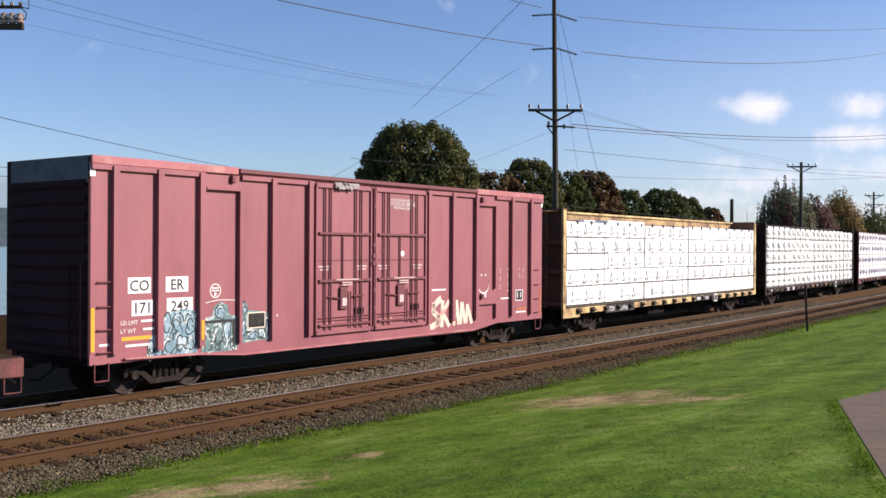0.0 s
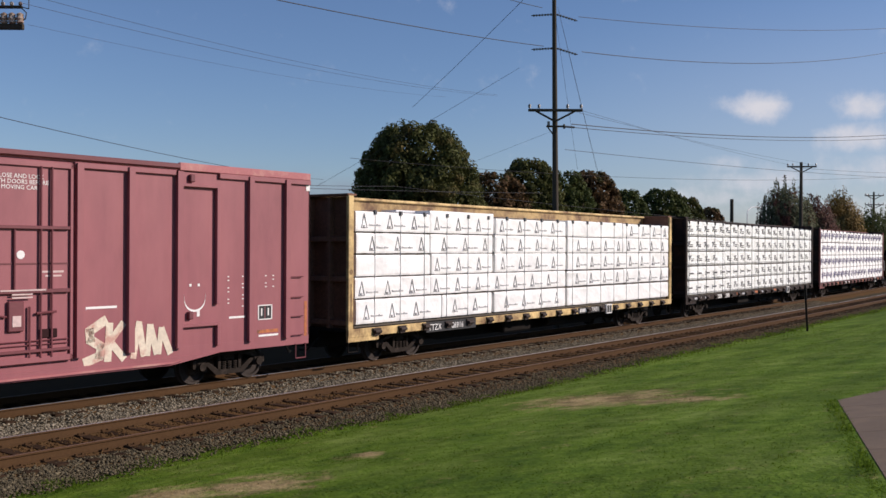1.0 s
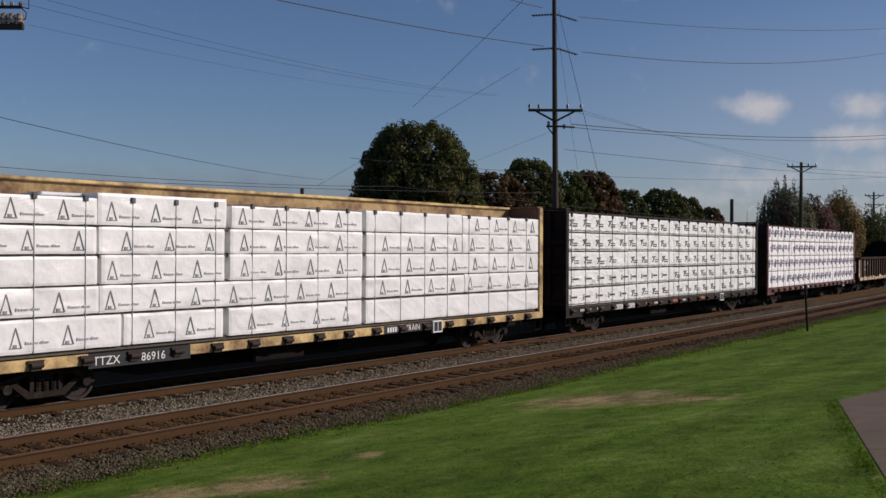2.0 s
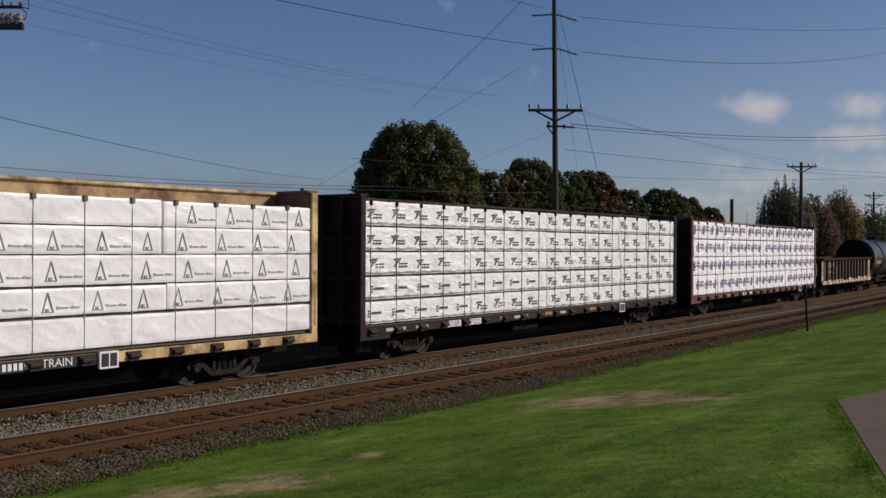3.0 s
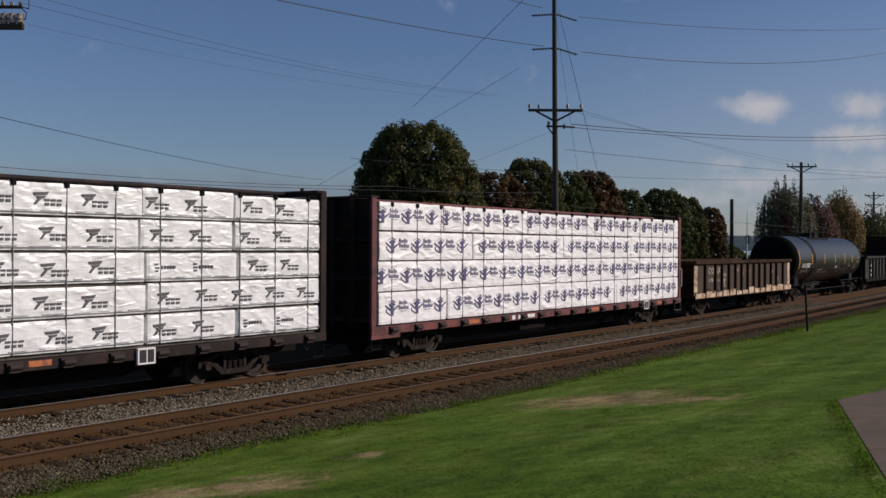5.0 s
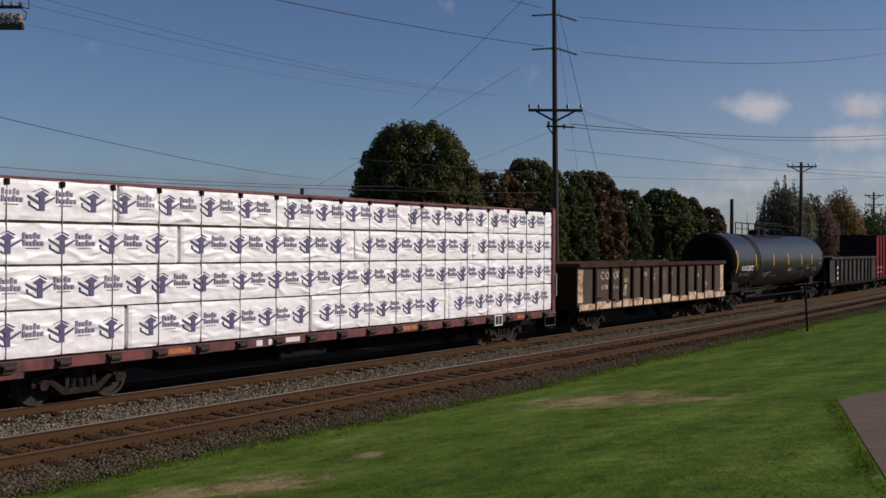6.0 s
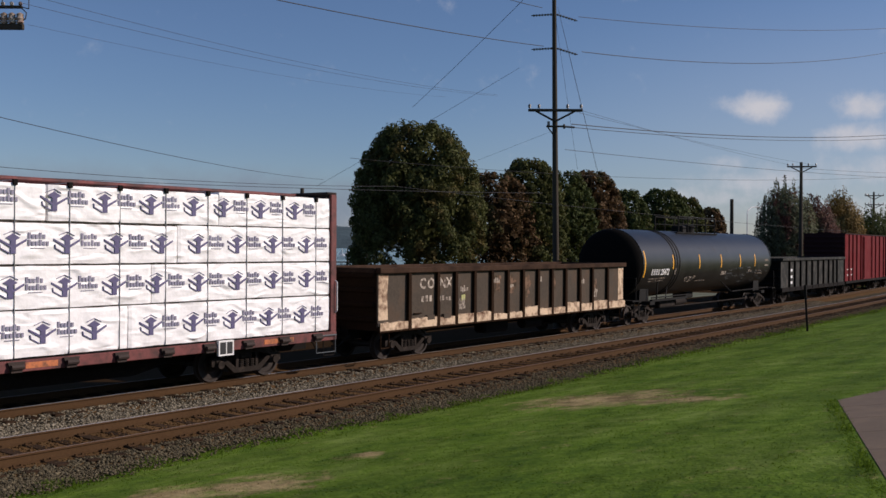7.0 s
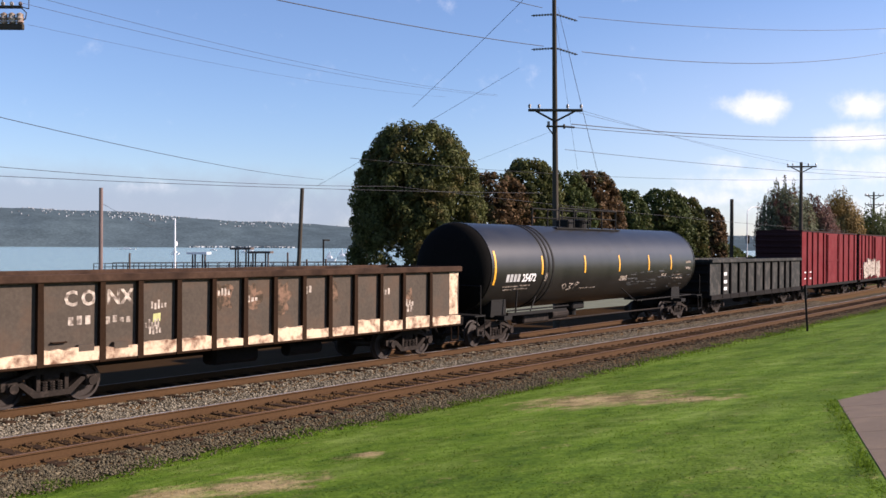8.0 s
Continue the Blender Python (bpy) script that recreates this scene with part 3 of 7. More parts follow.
def sheet(name, us, xs, zf, material, label, category, kind="structure", uf=None):
    sh = Shape()
    for x in xs:
        for u in us:
            v = uf(u, x) if uf else u
            sh.v.append((x, v + bend(x), zf(v, x)))
    n = len(us)
    for i in range(len(xs) - 1):
        for j in range(n - 1):
            a = i * n + j
            sh.f.append([a, a + n, a + n + 1, a + 1])
    return lone(name, sh, material, label, category, kind=kind, smooth=True)


def span(a, b, step):
    n = max(1, round((b - a) / step))
    return [a + (b - a) * i / n for i in range(n + 1)]


LONG = [-1500, -600, -200, -80] + span(-30, 130, 1.6) + [160, 220, 400, 900, 2500]
ground = sheet("ground", [-900, -300, -100, -40, -20, -12] + span(-8, 12.8, 0.8) + [13.2, 14.0, 21.4, 24, 30, 40, 52], LONG,
               ground_height, MAT["lawn"], "mown green lawn with dried patches sloping to the railway", "lawn")
yard = sheet("ground_yard", [23.2, 24, 30, 40, 51.9], LONG, lambda u, x: ground_height(u, x) + 0.02, MAT["yard"],
             "dry grassy verge behind the railway", "verge")
seawall = sheet("seawall", [51.8, 52, 53.5], LONG, lambda u, x: -0.55 if u < 53 else -4.2, MAT["pier"], "low stone sea wall along the shore", "wall")
# Pale strip added for the sunlit verge seen under the cars.
sheet("gravel_path", [29.6, 31, 33.8], span(50, 84, 2), lambda u, x: -0.57, MAT["lit_verge"], "pale strip of verge with sunlight put into its colour", "path", uf=lambda u, x: u + 0.4 * noise.noise(Vector((x * 0.4, u, 0))))
wsh = Shape().add([(-4500, 50, -3.2), (4500, 50, -3.2), (4500, 4800, -3.2), (-4500, 4800, -3.2)], [(0, 1, 2, 3)])
lone("water", wsh, MAT["water"], "calm pale blue bay reaching a far shore", "water", kind="structure")


def ballast_bed():
    def zf(u, x):
        if u < lawn_edge(x) + 0.05:
            return ground_height(u, x) + 0.004
        if u < 13.98:
            return -0.262
        z = {21.7: -0.25, 22.6: -0.42}.get(u)
        if z is None:
            d = min(abs(u - NEAR_TRACK), abs(u - FAR_TRACK))
            z = -0.235 if d < 1.3 else -0.27
        return z + 0.02 * noise.noise(Vector((x * 0.9, u * 1.3, 0)))
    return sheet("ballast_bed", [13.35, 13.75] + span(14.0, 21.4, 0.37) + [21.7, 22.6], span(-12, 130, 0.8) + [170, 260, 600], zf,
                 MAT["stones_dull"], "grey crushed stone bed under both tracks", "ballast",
                 uf=lambda u, x: lawn_edge(x) if u == 13.35 else min(13.95, lawn_edge(x) + 0.3) if u == 13.75 else u)


# Bed and far-track grit are dark, putting the train's shade into the ground.
ballast_bed()
for k, u in enumerate((NEAR_TRACK, FAR_TRACK)):
    sheet("track_grit_%d" % (k + 1), [u - 1.62, u - 1.36, u - 1.1, u - 0.7, u, u + 0.7, u + 1.1, u + 1.36, u + 1.62], span(-12, 130, 0.8) + [170, 260, 600],
          lambda uu, x: (-0.176 if abs(uu - u) < 1.2 else -0.215 if abs(uu - u) < 1.5 else -0.285) + 0.014 * noise.noise(Vector((x * 1.3, uu * 2, 5))),
          MAT["stones_brown"], "rust-stained grit packed between the rails", "grit")


def far_shore():
    """Wooded ridge across the bay, with a town scattered under the crest."""
    sh, hs = Shape(), Shape()
    rnd = random.Random(4)
    n, rows = 2200, 9
    dist = 3600.0

    def place(q, k):
        a = radians(72 - 82 * q)
        crest = 138 - 62 * min(1, max(0, (q - 0.17) / 0.22)) - 26 * min(1, max(0, (q - 0.4) / 0.3))
        crest *= 1 + 0.09 * noise.noise(Vector((q * 16, 0, 0))) + 0.02 * noise.noise(Vector((q * 60, 5, 0)))
        d = dist + 900 * k + 60 * noise.noise(Vector((q * 20, k * 4, 2)))
        z = -3.3 + crest * 1.12 * math.sin(min(1, k * 1.15) * 1.5708) ** 0.8 + (2.5 * noise.noise(Vector((q * 60, k * 14, 0))) if k > 0 else 0)
        return d * math.cos(a), d * math.sin(a), z
    for i in range(n + 1):
        q = i / n
        ragged = 5.0 * noise.noise(Vector((q * 900, 2, 0))) + 5.0 * noise.noise(Vector((q * 330, 8, 0))) + 5.0 * max(0.0, noise.noise(Vector((q * 120, 5, 0))))
        for j in range(rows):
            x, y, z = place(q, j / (rows - 1))
            sh.v.append((x, y, z + (ragged if j == rows - 1 else 0)))
    for i in range(n):
        for j in range(rows - 1):
            a = i * rows + j
            sh.f.append([a, a + rows, a + rows + 1, a + 1])
    for _ in range(1700):
        q, k = rnd.uniform(0.10, 0.80), rnd.uniform(0.42, 0.92)
        town = noise.noise(Vector((q * 24, k * 3, 7))) + 0.35 * (0.5 - q)
        if town < rnd.uniform(-0.35, 0.35):
            continue
        x, y, z = place(q, k)
        m = math.hypot(x, y)
        b, h = rnd.uniform(0.9, 2.9), rnd.uniform(0.2, 2.2)
        x, y = x * (1 - 22 / m), y * (1 - 22 / m)
        hs.box(x - b, x + b, y - b, y + b, z - 9, z + h)
    for _ in range(70):              # a strip of low sheds at the waterline
        q = rnd.uniform(0.26, 0.33)
        x, y, z = place(q, 0)
        b = rnd.uniform(3, 9)
        hs.box(x - b - 30, x + b - 30, y - b - 20, y + b - 20, -3.3, rnd.uniform(0.5, 3.0))
    lone("far_shore_hill", sh, MAT["hill"], "wooded ridge across the bay in haze-tinted colour", "hill", kind="structure", smooth=True)
    lone("far_houses", hs, MAT["house"], "pale houses scattered along the distant ridge", "houses", kind="stuff")


far_shore()


def rail_line(u, name, top):
    """A flat-bottomed rail along the bend; its running surface is a part."""
    prof = [(-0.07, -0.17), (-0.07, -0.155), (-0.012, -0.135), (-0.010, -0.045), (-0.037, -0.03), (-0.037, -0.006), (-0.03, -0.004),
            (0.03, -0.004), (0.037, -0.006), (0.037, -0.03), (0.010, -0.045), (0.012, -0.135), (0.07, -0.155), (0.07, -0.17)]
    xs = span(-12, 130, 2.0) + [170, 260, 600]
    sh, tp = Shape(), Shape()
    for x in xs:
        b = bend(x)
        sh.v += [(x, u + b + dy, z) for dy, z in prof]
        tp.v += [(x, u + b + dy, z) for dy, z in ((-0.029, -0.0035), (-0.026, 0), (0.026, 0), (0.029, -0.0035))]
    n = len(prof)
    for i in range(len(xs) - 1):
        sh.f += [[i * n + j, (i + 1) * n + j, (i + 1) * n + (j + 1) % n, i * n + (j + 1) % n] for j in range(n)]
        tp.f += [[i * 4 + j, (i + 1) * 4 + j, (i + 1) * 4 + j + 1, i * 4 + j + 1] for j in range(3)]
    r = lone(name, sh, MAT["rail"], "rust-brown steel rail spiked to timber ties", "rail", kind="structure")
    part("running_surface", tp, top, r)


for k, (u, top) in enumerate(((NEAR_TRACK - 0.75, MAT["rail_top_rusty"]), (NEAR_TRACK + 0.75, MAT["rail_top"]),
                              (FAR_TRACK - 0.75, MAT["rail_top"]), (FAR_TRACK + 0.75, MAT["rail_top_rusty"]))):
    rail_line(u, "rail_%d" % (k + 1), top)

# ---- running gear shared by all cars ----
TRUCK_MESH = {}


def truck_meshes():
    fr = Shape()
    for s in (-1, 1):
        y0, y1 = s * 0.93, s * 1.08
        fr.slab([(-1.12, 0.40), (-1.12, 0.58), (-0.75, 0.66), (-0.35, 0.80), (0.35, 0.80), (0.75, 0.66), (1.12, 0.58), (1.12, 0.40),
                 (0.98, 0.40), (0.86, 0.54), (0.42, 0.66), (-0.42, 0.66), (-0.86, 0.54), (-0.98, 0.40)], y0, y1)
        fr.slab([(-0.80, 0.52), (-0.42, 0.20), (0.42, 0.20), (0.80, 0.52), (0.66, 0.54), (0.34, 0.32), (-0.34, 0.32), (-0.66, 0.54)], y0, y1)
        for x in (-0.32, 0.32):
            fr.box(x - 0.05, x + 0.05, y0, y1, 0.30, 0.68, 0.01)
        for x in (-0.89, 0.89):
            fr.box(x - 0.13, x + 0.13, s * 0.92, s * 1.12, 0.34, 0.56, 0.03)
            fr.rod((x, s * 1.1, 0.44), (x, s * 1.17, 0.44), 0.10, 10)
    fr.box(-0.2, 0.2, -1.05, 1.05, 0.52, 0.76, 0.03)
    TRUCK_MESH["bogie_frame"] = fr.mesh("truck_sideframes", MAT["truck_steel"])
    for s in (-1, 1):
        sp = Shape()
        for x in (-0.17, 0, 0.17):
            for k in range(4):
                sp.rod((x, s * 1.03, 0.33 + 0.05 * k), (x, s * 1.03, 0.36 + 0.05 * k), 0.075, 8)
        TRUCK_MESH["springs", s] = sp.mesh("spring_nest", MAT["truck_steel"])
    w = Shape()
    for s in (-1, 1):
        prof = [(0.68 * s, 0.10), (0.68 * s, 0.19), (0.70 * s, 0.22), (0.69 * s, 0.36), (0.66 * s, 0.38), (0.655 * s, 0.455), (0.685 * s, 0.452),
                (0.70 * s, 0.42), (0.80 * s, 0.415), (0.80 * s, 0.36), (0.74 * s, 0.34), (0.75 * s, 0.22), (0.80 * s, 0.18), (0.80 * s, 0.10)]
        w.lathe(prof, 28, "y")
    w.rod((0, -0.95, 0), (0, 0.95, 0), 0.085, 12)
    TRUCK_MESH["wheelset"] = w.mesh("wheelset", MAT["wheel_steel"], True)


truck_meshes()
TURNING = []     # wheelsets


def add_truck(car, x):
    t = part("truck", TRUCK_MESH["bogie_frame"], None, car, "dusty cast steel truck frame")
    t.location = (x, 0, 0)
    for s in (-1, 1):
        part("spring_nest", TRUCK_MESH["springs", s], None, t)
    for dx in (-0.89, 0.89):
        w = part("wheelset", TRUCK_MESH["wheelset"], None, t, "worn steel wheel pair")
        w.location = (dx, 0, 0.418)
        TURNING.append((w, dx))


def add_coupler(car, x, s, material):
    sh = Shape()
    sh.box(x, x + s * 0.45, -0.08, 0.08, 0.76, 0.94, 0.02)
    sh.box(x + s * 0.40, x + s * 0.68, -0.16, 0.10, 0.70, 1.0, 0.05)
    sh.box(x + s * 0.50, x + s * 0.74, 0.02, 0.17, 0.72, 0.98, 0.05)
    part("coupler", sh, material, car, "rusty knuckle coupler")
    h = Shape()
    h.bar([(x, -0.45, 0.78), (x + s * 0.2, -0.45, 0.66), (x + s * 0.42, -0.36, 0.46), (x + s * 0.6, -0.25, 0.48)], 0.025)
    part("brake_hose", h, MAT["tank_part"], car)


CARS = []        # (car, place along the train)


def car_thing(name, label, x0, x1, group=""):
    c = thing(name, label, "freight car", group or "freight train")
    CARS.append((c, (x0 + x1) / 2 + (-0.48 if x0 < 20 else 0.10 if x0 < 50 else 0.04 if x0 < 70 else 0.10 if x0 < 95 else 0.15)))
    return c, (x1 - x0) / 2


def ladder(car, x0, x1, y, zs, material, name="ladder"):
    sh = Shape()
    for z in zs:
        sh.bar([(x0, y + 0.07, z), (x0, y - 0.02, z), (x1, y - 0.02, z), (x1, y + 0.07, z)], 0.014)
    part(name, sh, material, car)


def stirrup(car, x0, x1, y, z0, z1, material):
    part("step", Shape().bar([(x0, y, z1), (x0, y, z0), (x1, y, z0), (x1, y, z1)], 0.018), material, car)


# ---- pink-red double-door boxcar ----
def hi_cube_boxcar():
    X0, X1 = 12.97, 31.28
    car, h = car_thing("boxcar", "tall faded pink-red boxcar with plug doors and graffiti", X0, X1)
    mid = (X0 + X1) / 2
    at = lambda x: x - mid
    Y = -1.50                        # face of the side sheets
    body = Shape().box(-h, h, Y, 1.60, 1.0, 5.02, 0.02)
    part("body", body, MAT["pink"], car)
    roof = Shape()
    roof.slab([(-h - 0.02, 5.02), (-h - 0.02, 5.06), (h + 0.02, 5.06), (h + 0.02, 5.02)], -1.5, 1.5)
    nr = 15
    for i in range(nr):
        x = -h + 2 * h * (i + 0.5) / nr
        roof.box(x - 0.06, x + 0.06, -1.45, 1.45, 5.06, 5.12, 0.015)
    part("roof", roof, MAT["pink_pale"], car)
    for s in (-1, 1):
        for xa, xb in ((-h, at(17.0)), (at(27.1), h)):
            part("top_rail", Shape().box(xa, xb, s * 1.47, s * 1.56, 5.02, 5.20, 0.015), MAT["pink_pale"], car, "pale chalky top rail")
        ct = Shape().box(at(17.0), at(27.1), s * 1.47, s * 1.60, 5.06, 5.17, 0.015)
        part("door_track", ct, MAT["pink_dark"], car, "dark red door track")
        part("side_sill", Shape().box(-h, h, s * 1.44, s * 1.503, 0.80, 1.02, 0.002).slab(
            [(at(15.8), 0.82), (at(17.2), 0.66), (at(26.9), 0.62), (at(28.3), 0.80)], s * 1.45, s * 1.53), MAT["pink"], car)
    # side posts, hat section
    for s in (-1, 1):
        for x in (13.55, 14.70, 15.87, 18.14, 19.44, 24.56, 25.81, 27.09, 29.23, 30.45):
            part("side_post", Shape().slab([(at(x) - 0.075, 1.0), (at(x) - 0.075, 5.0), (at(x) + 0.075, 5.0), (at(x) + 0.075, 1.0)], s * 1.50, s * 1.61)
                 .box(at(x) - 0.10, at(x) + 0.10, s * 1.50, s * 1.508, 1.0, 5.0), MAT["pink"], car)
        # flush access panels beside the doors: frame on the sheet
        for xa, xb, za, zb in ((15.98, 17.03, 0.98, 4.62), (27.12, 28.18, 1.95, 4.66), (27.08, 28.20, 0.98, 1.45)):
            fr = Shape().box(at(xa), at(xb), s * 1.50, s * 1.60, zb, zb + 0.07, 0.01).box(at(xb) - 0.03, at(xb) + 0.07, s * 1.50, s * 1.60, za, zb + 0.07, 0.01)
            part("panel_edge", fr, MAT["pink"], car)
    for x, z in ((16.83, 4.91), (27.45, 4.86), (27.42, 1.72)):
        part("rod_bracket", Shape().box(at(x) - 0.07, at(x) + 0.07, Y - 0.09, Y, z - 0.09, z + 0.09, 0.02), MAT["pink_dark"], car)
    # horizontal ribs of the end sheets
    for s in (-1, 1):
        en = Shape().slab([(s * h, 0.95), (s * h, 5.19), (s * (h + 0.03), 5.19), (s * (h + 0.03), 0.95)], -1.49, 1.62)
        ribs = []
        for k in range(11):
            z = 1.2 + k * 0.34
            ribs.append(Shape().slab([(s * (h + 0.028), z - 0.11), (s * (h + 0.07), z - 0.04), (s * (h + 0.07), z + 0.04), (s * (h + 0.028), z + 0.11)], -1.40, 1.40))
        ew = part("end_wall", en, MAT["end_dark"], car, "corrugated end wall with its shade put into the paint")
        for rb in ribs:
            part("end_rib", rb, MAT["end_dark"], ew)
        part("corner_cap", Shape().box(s * (h - 0.12), s * (h + 0.01), Y - 0.012, Y, 4.75, 5.02), WHITE, car, "white corner patch")
        add_coupler(car, s * h, s, MAT["truck_steel"])
    part("end_panel", Shape().box(-h - 0.036, -h - 0.03, -1.48, 1.45, 4.62, 5.185), MAT["end_grey"], car, "greyish upper end sheet")
    part("end_ladder", Shape().bar([(-h - 0.12, -1.35, 0.9), (-h - 0.12, -1.35, 2.9)], 0.02).bar([(-h - 0.12, -0.95, 0.9), (-h - 0.12, -0.95, 2.9)], 0.02), MAT["end_dark"], car)
    # plug doors
    for xa, xb in ((19.62, 21.88), (22.02, 24.40)):
        a, b = at(xa), at(xb)
        door = part("door", Shape().box(a, b, Y - 0.05, Y, 0.98, 4.98, 0.015), MAT["pink"], car, "faded red plug door")
        part("door_frame", Shape().box(a, a + 0.07, Y - 0.10, Y - 0.05, 0.98, 4.98, 0.01).box(b - 0.07, b, Y - 0.10, Y - 0.05, 0.98, 4.98, 0.01)
             .box(a, b, Y - 0.10, Y - 0.05, 4.86, 4.98, 0.01).box(a, b, Y - 0.10, Y - 0.05, 0.98, 1.10, 0.01), MAT["pink"], door)
        w = b - a
        for q in (0.16, 0.255, 0.70, 0.80):
            part("lock_rod", Shape().rod((a + w * q, Y - 0.095, 1.08), (a + w * q, Y - 0.095, 4.88), 0.024, 8), MAT["pink_dark"], door, "locking rod in shade-darkened red")
        for z, t in ((3.66, 0.035), (2.40, 0.04), (1.22, 0.03)):
            part("cross_bar", Shape().box(a + 0.12, b - 0.08, Y - 0.12, Y - 0.05, z - t, z + t, 0.01), MAT["pink_dark"], door)
        part("seam", Shape().box(a, b, Y - 0.062, Y - 0.05, 2.93, 2.96), MAT["pink_dark"], door)
        gear = Shape()
        gear.box(a + w * 0.41, a + w * 0.55, Y - 0.12, Y - 0.05, 1.62, 2.22, 0.02)
        gear.bar([(a + w * 0.60, Y - 0.10, 2.1), (a + w * 0.60, Y - 0.10, 1.1)], 0.022)
        gear.bar([(a + w * 0.20, Y - 0.10, 1.98), (a + w * 0.40, Y - 0.10, 1.92)], 0.02).bar([(a + w * 0.66, Y - 0.10, 1.96), (a + w * 0.84, Y - 0.10, 1.98)], 0.028)
        gear.bar([(a + w * 0.47, Y - 0.085, 2.40), (a + w * 0.47, Y - 0.085, 3.62)], 0.022)
        gear.bar([(a + 0.1, Y - 0.08, 1.42), (b - 0.1, Y - 0.08, 1.42)], 0.014).bar([(a + 0.1, Y - 0.08, 1.34), (b - 0.1, Y - 0.08, 1.34)], 0.010)
        part("lock_gear", gear, MAT["pink_dark"], door)
        part("placard", Shape().box(a + w * 0.445, a + w * 0.52, Y - 0.128, Y - 0.12, 1.72, 1.93), MAT["placard"], door, "faded white paper placard")
        part("notice", Shape().box(a + w * 0.34, a + w * 0.74, Y - 0.128, Y - 0.12, 2.41, 2.44).box(a + w * 0.44, a + w * 0.62, Y - 0.128, Y - 0.12, 2.27, 2.30).box(a + w * 0.44, a + w * 0.62, Y - 0.128, Y - 0.12, 2.33, 2.36), MAT["placard"], door)
        for q in (0.06, 0.72):
            part("notice_line", Shape().box(a + w * q, a + w * (q + 0.20), Y - 0.056, Y - 0.05, 2.76, 2.80).box(a + w * (q + 0.03), a + w * (q + 0.18), Y - 0.056, Y - 0.05, 2.68, 2.715), MAT["placard"], door)
        part("foot_plate", Shape().box(a + w * 0.70, a + w * 0.86, Y - 0.075, Y - 0.05, 1.46, 1.64, 0.01), MAT["end_dark"], door, "dark worn plate")
        part("worn_patch", Shape().box(a + w * 0.10, a + w * 0.34, Y - 0.054, Y - 0.05, 1.14, 1.32), MAT["pink_pale"], door, "rubbed pale patch")
    part("round_sticker", Shape().rod((at(23.28), Y - 0.05, 3.12), (at(23.28), Y - 0.058, 3.12), 0.085, 16), WHITE, car, "round white sticker")
    cen = Shape().box(at(21.89), at(22.01), Y - 0.06, Y, 0.98, 5.0, 0.01).rod((at(21.95), Y - 0.10, 1.1), (at(21.95), Y - 0.10, 4.95), 0.03, 8)
    for z, q in ((4.45, 0.05), (3.35, 0.07), (3.05, 0.09), (2.85, 0.10), (2.1, 0.06), (1.6, 0.05)):
        cen.box(at(21.95) - q, at(21.95) + q, Y - 0.14, Y - 0.05, z - 0.07, z + 0.07, 0.02)
    part("centre_post", cen, MAT["pink_dark"], car, "dark red lock post between the doors")
    scrap = Shape()
    cols = 12
    for i in range(cols + 1):
        x = 20.30 + 0.95 * i / cols
        low = 4.84 + 0.10 * noise.noise(Vector((i * 0.7, 3, 0))) + 0.10 * abs(i / cols - 0.45)
        for j in range(4):
            z = 5.03 + (low - 5.03) * j / 3
            scrap.v.append((at(x), Y - 0.16 - 0.05 * noise.noise(Vector((i * 0.9, j * 1.1, 2))), z))
    for i in range(cols):
        for j in range(3):
            q = i * 4 + j
            scrap.f.append([q, q + 1, q + 5, q + 4])
    k = len(scrap.v)
    scrap.v += [(x, y + 0.03, z) for x, y, z in scrap.v]
    scrap.f += [[v + k for v in f[::-1]] for f in list(scrap.f)]
    part("torn_sheet", scrap, MAT["sheet"], car, "torn greyish sheet hanging from the door track")
    for xa, xb in ((12.97, 15.98), (17.1, 19.60), (24.45, 27.0), (28.25, 31.28)):
        part("top_plate", Shape().box(at(xa), at(xb), Y - 0.07, Y, 4.90, 5.02, 0.01), MAT["pink"], car)
    # ladders and steps
    for xa, xb in ((13.15, 13.55), (30.42, 31.02)):
        ladder(car, at(xa), at(xb), Y - 0.04, (1.05, 1.53, 2.02, 2.54), MAT["pink_dark"])
    stirrup(car, at(13.08), at(13.42), Y - 0.02, 0.45, 0.82, MAT["pink_dark"])
    stirrup(car, at(30.8), at(31.15), Y - 0.02, 0.45, 0.82, MAT["pink_dark"])
    part("sill_flange", Shape().slab([(at(13.8), 0.86), (at(15.8), 0.80), (at(17.2), 0.68), (at(26.9), 0.66), (at(27.2), 0.72), (at(26.9), 0.70), (at(17.2), 0.72), (at(15.8), 0.85), (at(13.8), 0.90)], Y - 0.075, Y - 0.03), MAT["pink_pale"], car, "pale worn lower flange")
    # stencils
    yy = Y - 0.006
    for xa, xb, za, zb, w in ((13.90, 14.50, 2.27, 2.62, "CO"), (14.90, 15.53, 2.27, 2.62, "ER"), (14.00, 14.56, 1.78, 2.12, "171"), (14.93, 15.66, 1.78, 2.14, "249")):
        pl = part("number_panel", Shape().box(at(xa), at(xb), yy, Y, za, zb), WHITE, car, "white painted panel")
        lettering(w, 0.34, at((xa + xb) / 2), za + 0.055, yy - 0.004, BLACK, pl, align="CENTER", bold=0.003)
    lettering("LD LMT", 0.13, at(13.72), 1.60, yy, WHITE, car, "stencil")
    lettering("LT WT", 0.13, at(13.72), 1.42, yy, WHITE, car, "stencil")
    lettering("CLOSE AND LOCK\nBOTH DOORS BEFORE\nMOVING CAR", 0.122, at(23.25), 4.62, Y - 0.056, WHITE, car, "stencil", align="CENTER")
    bars = Shape()
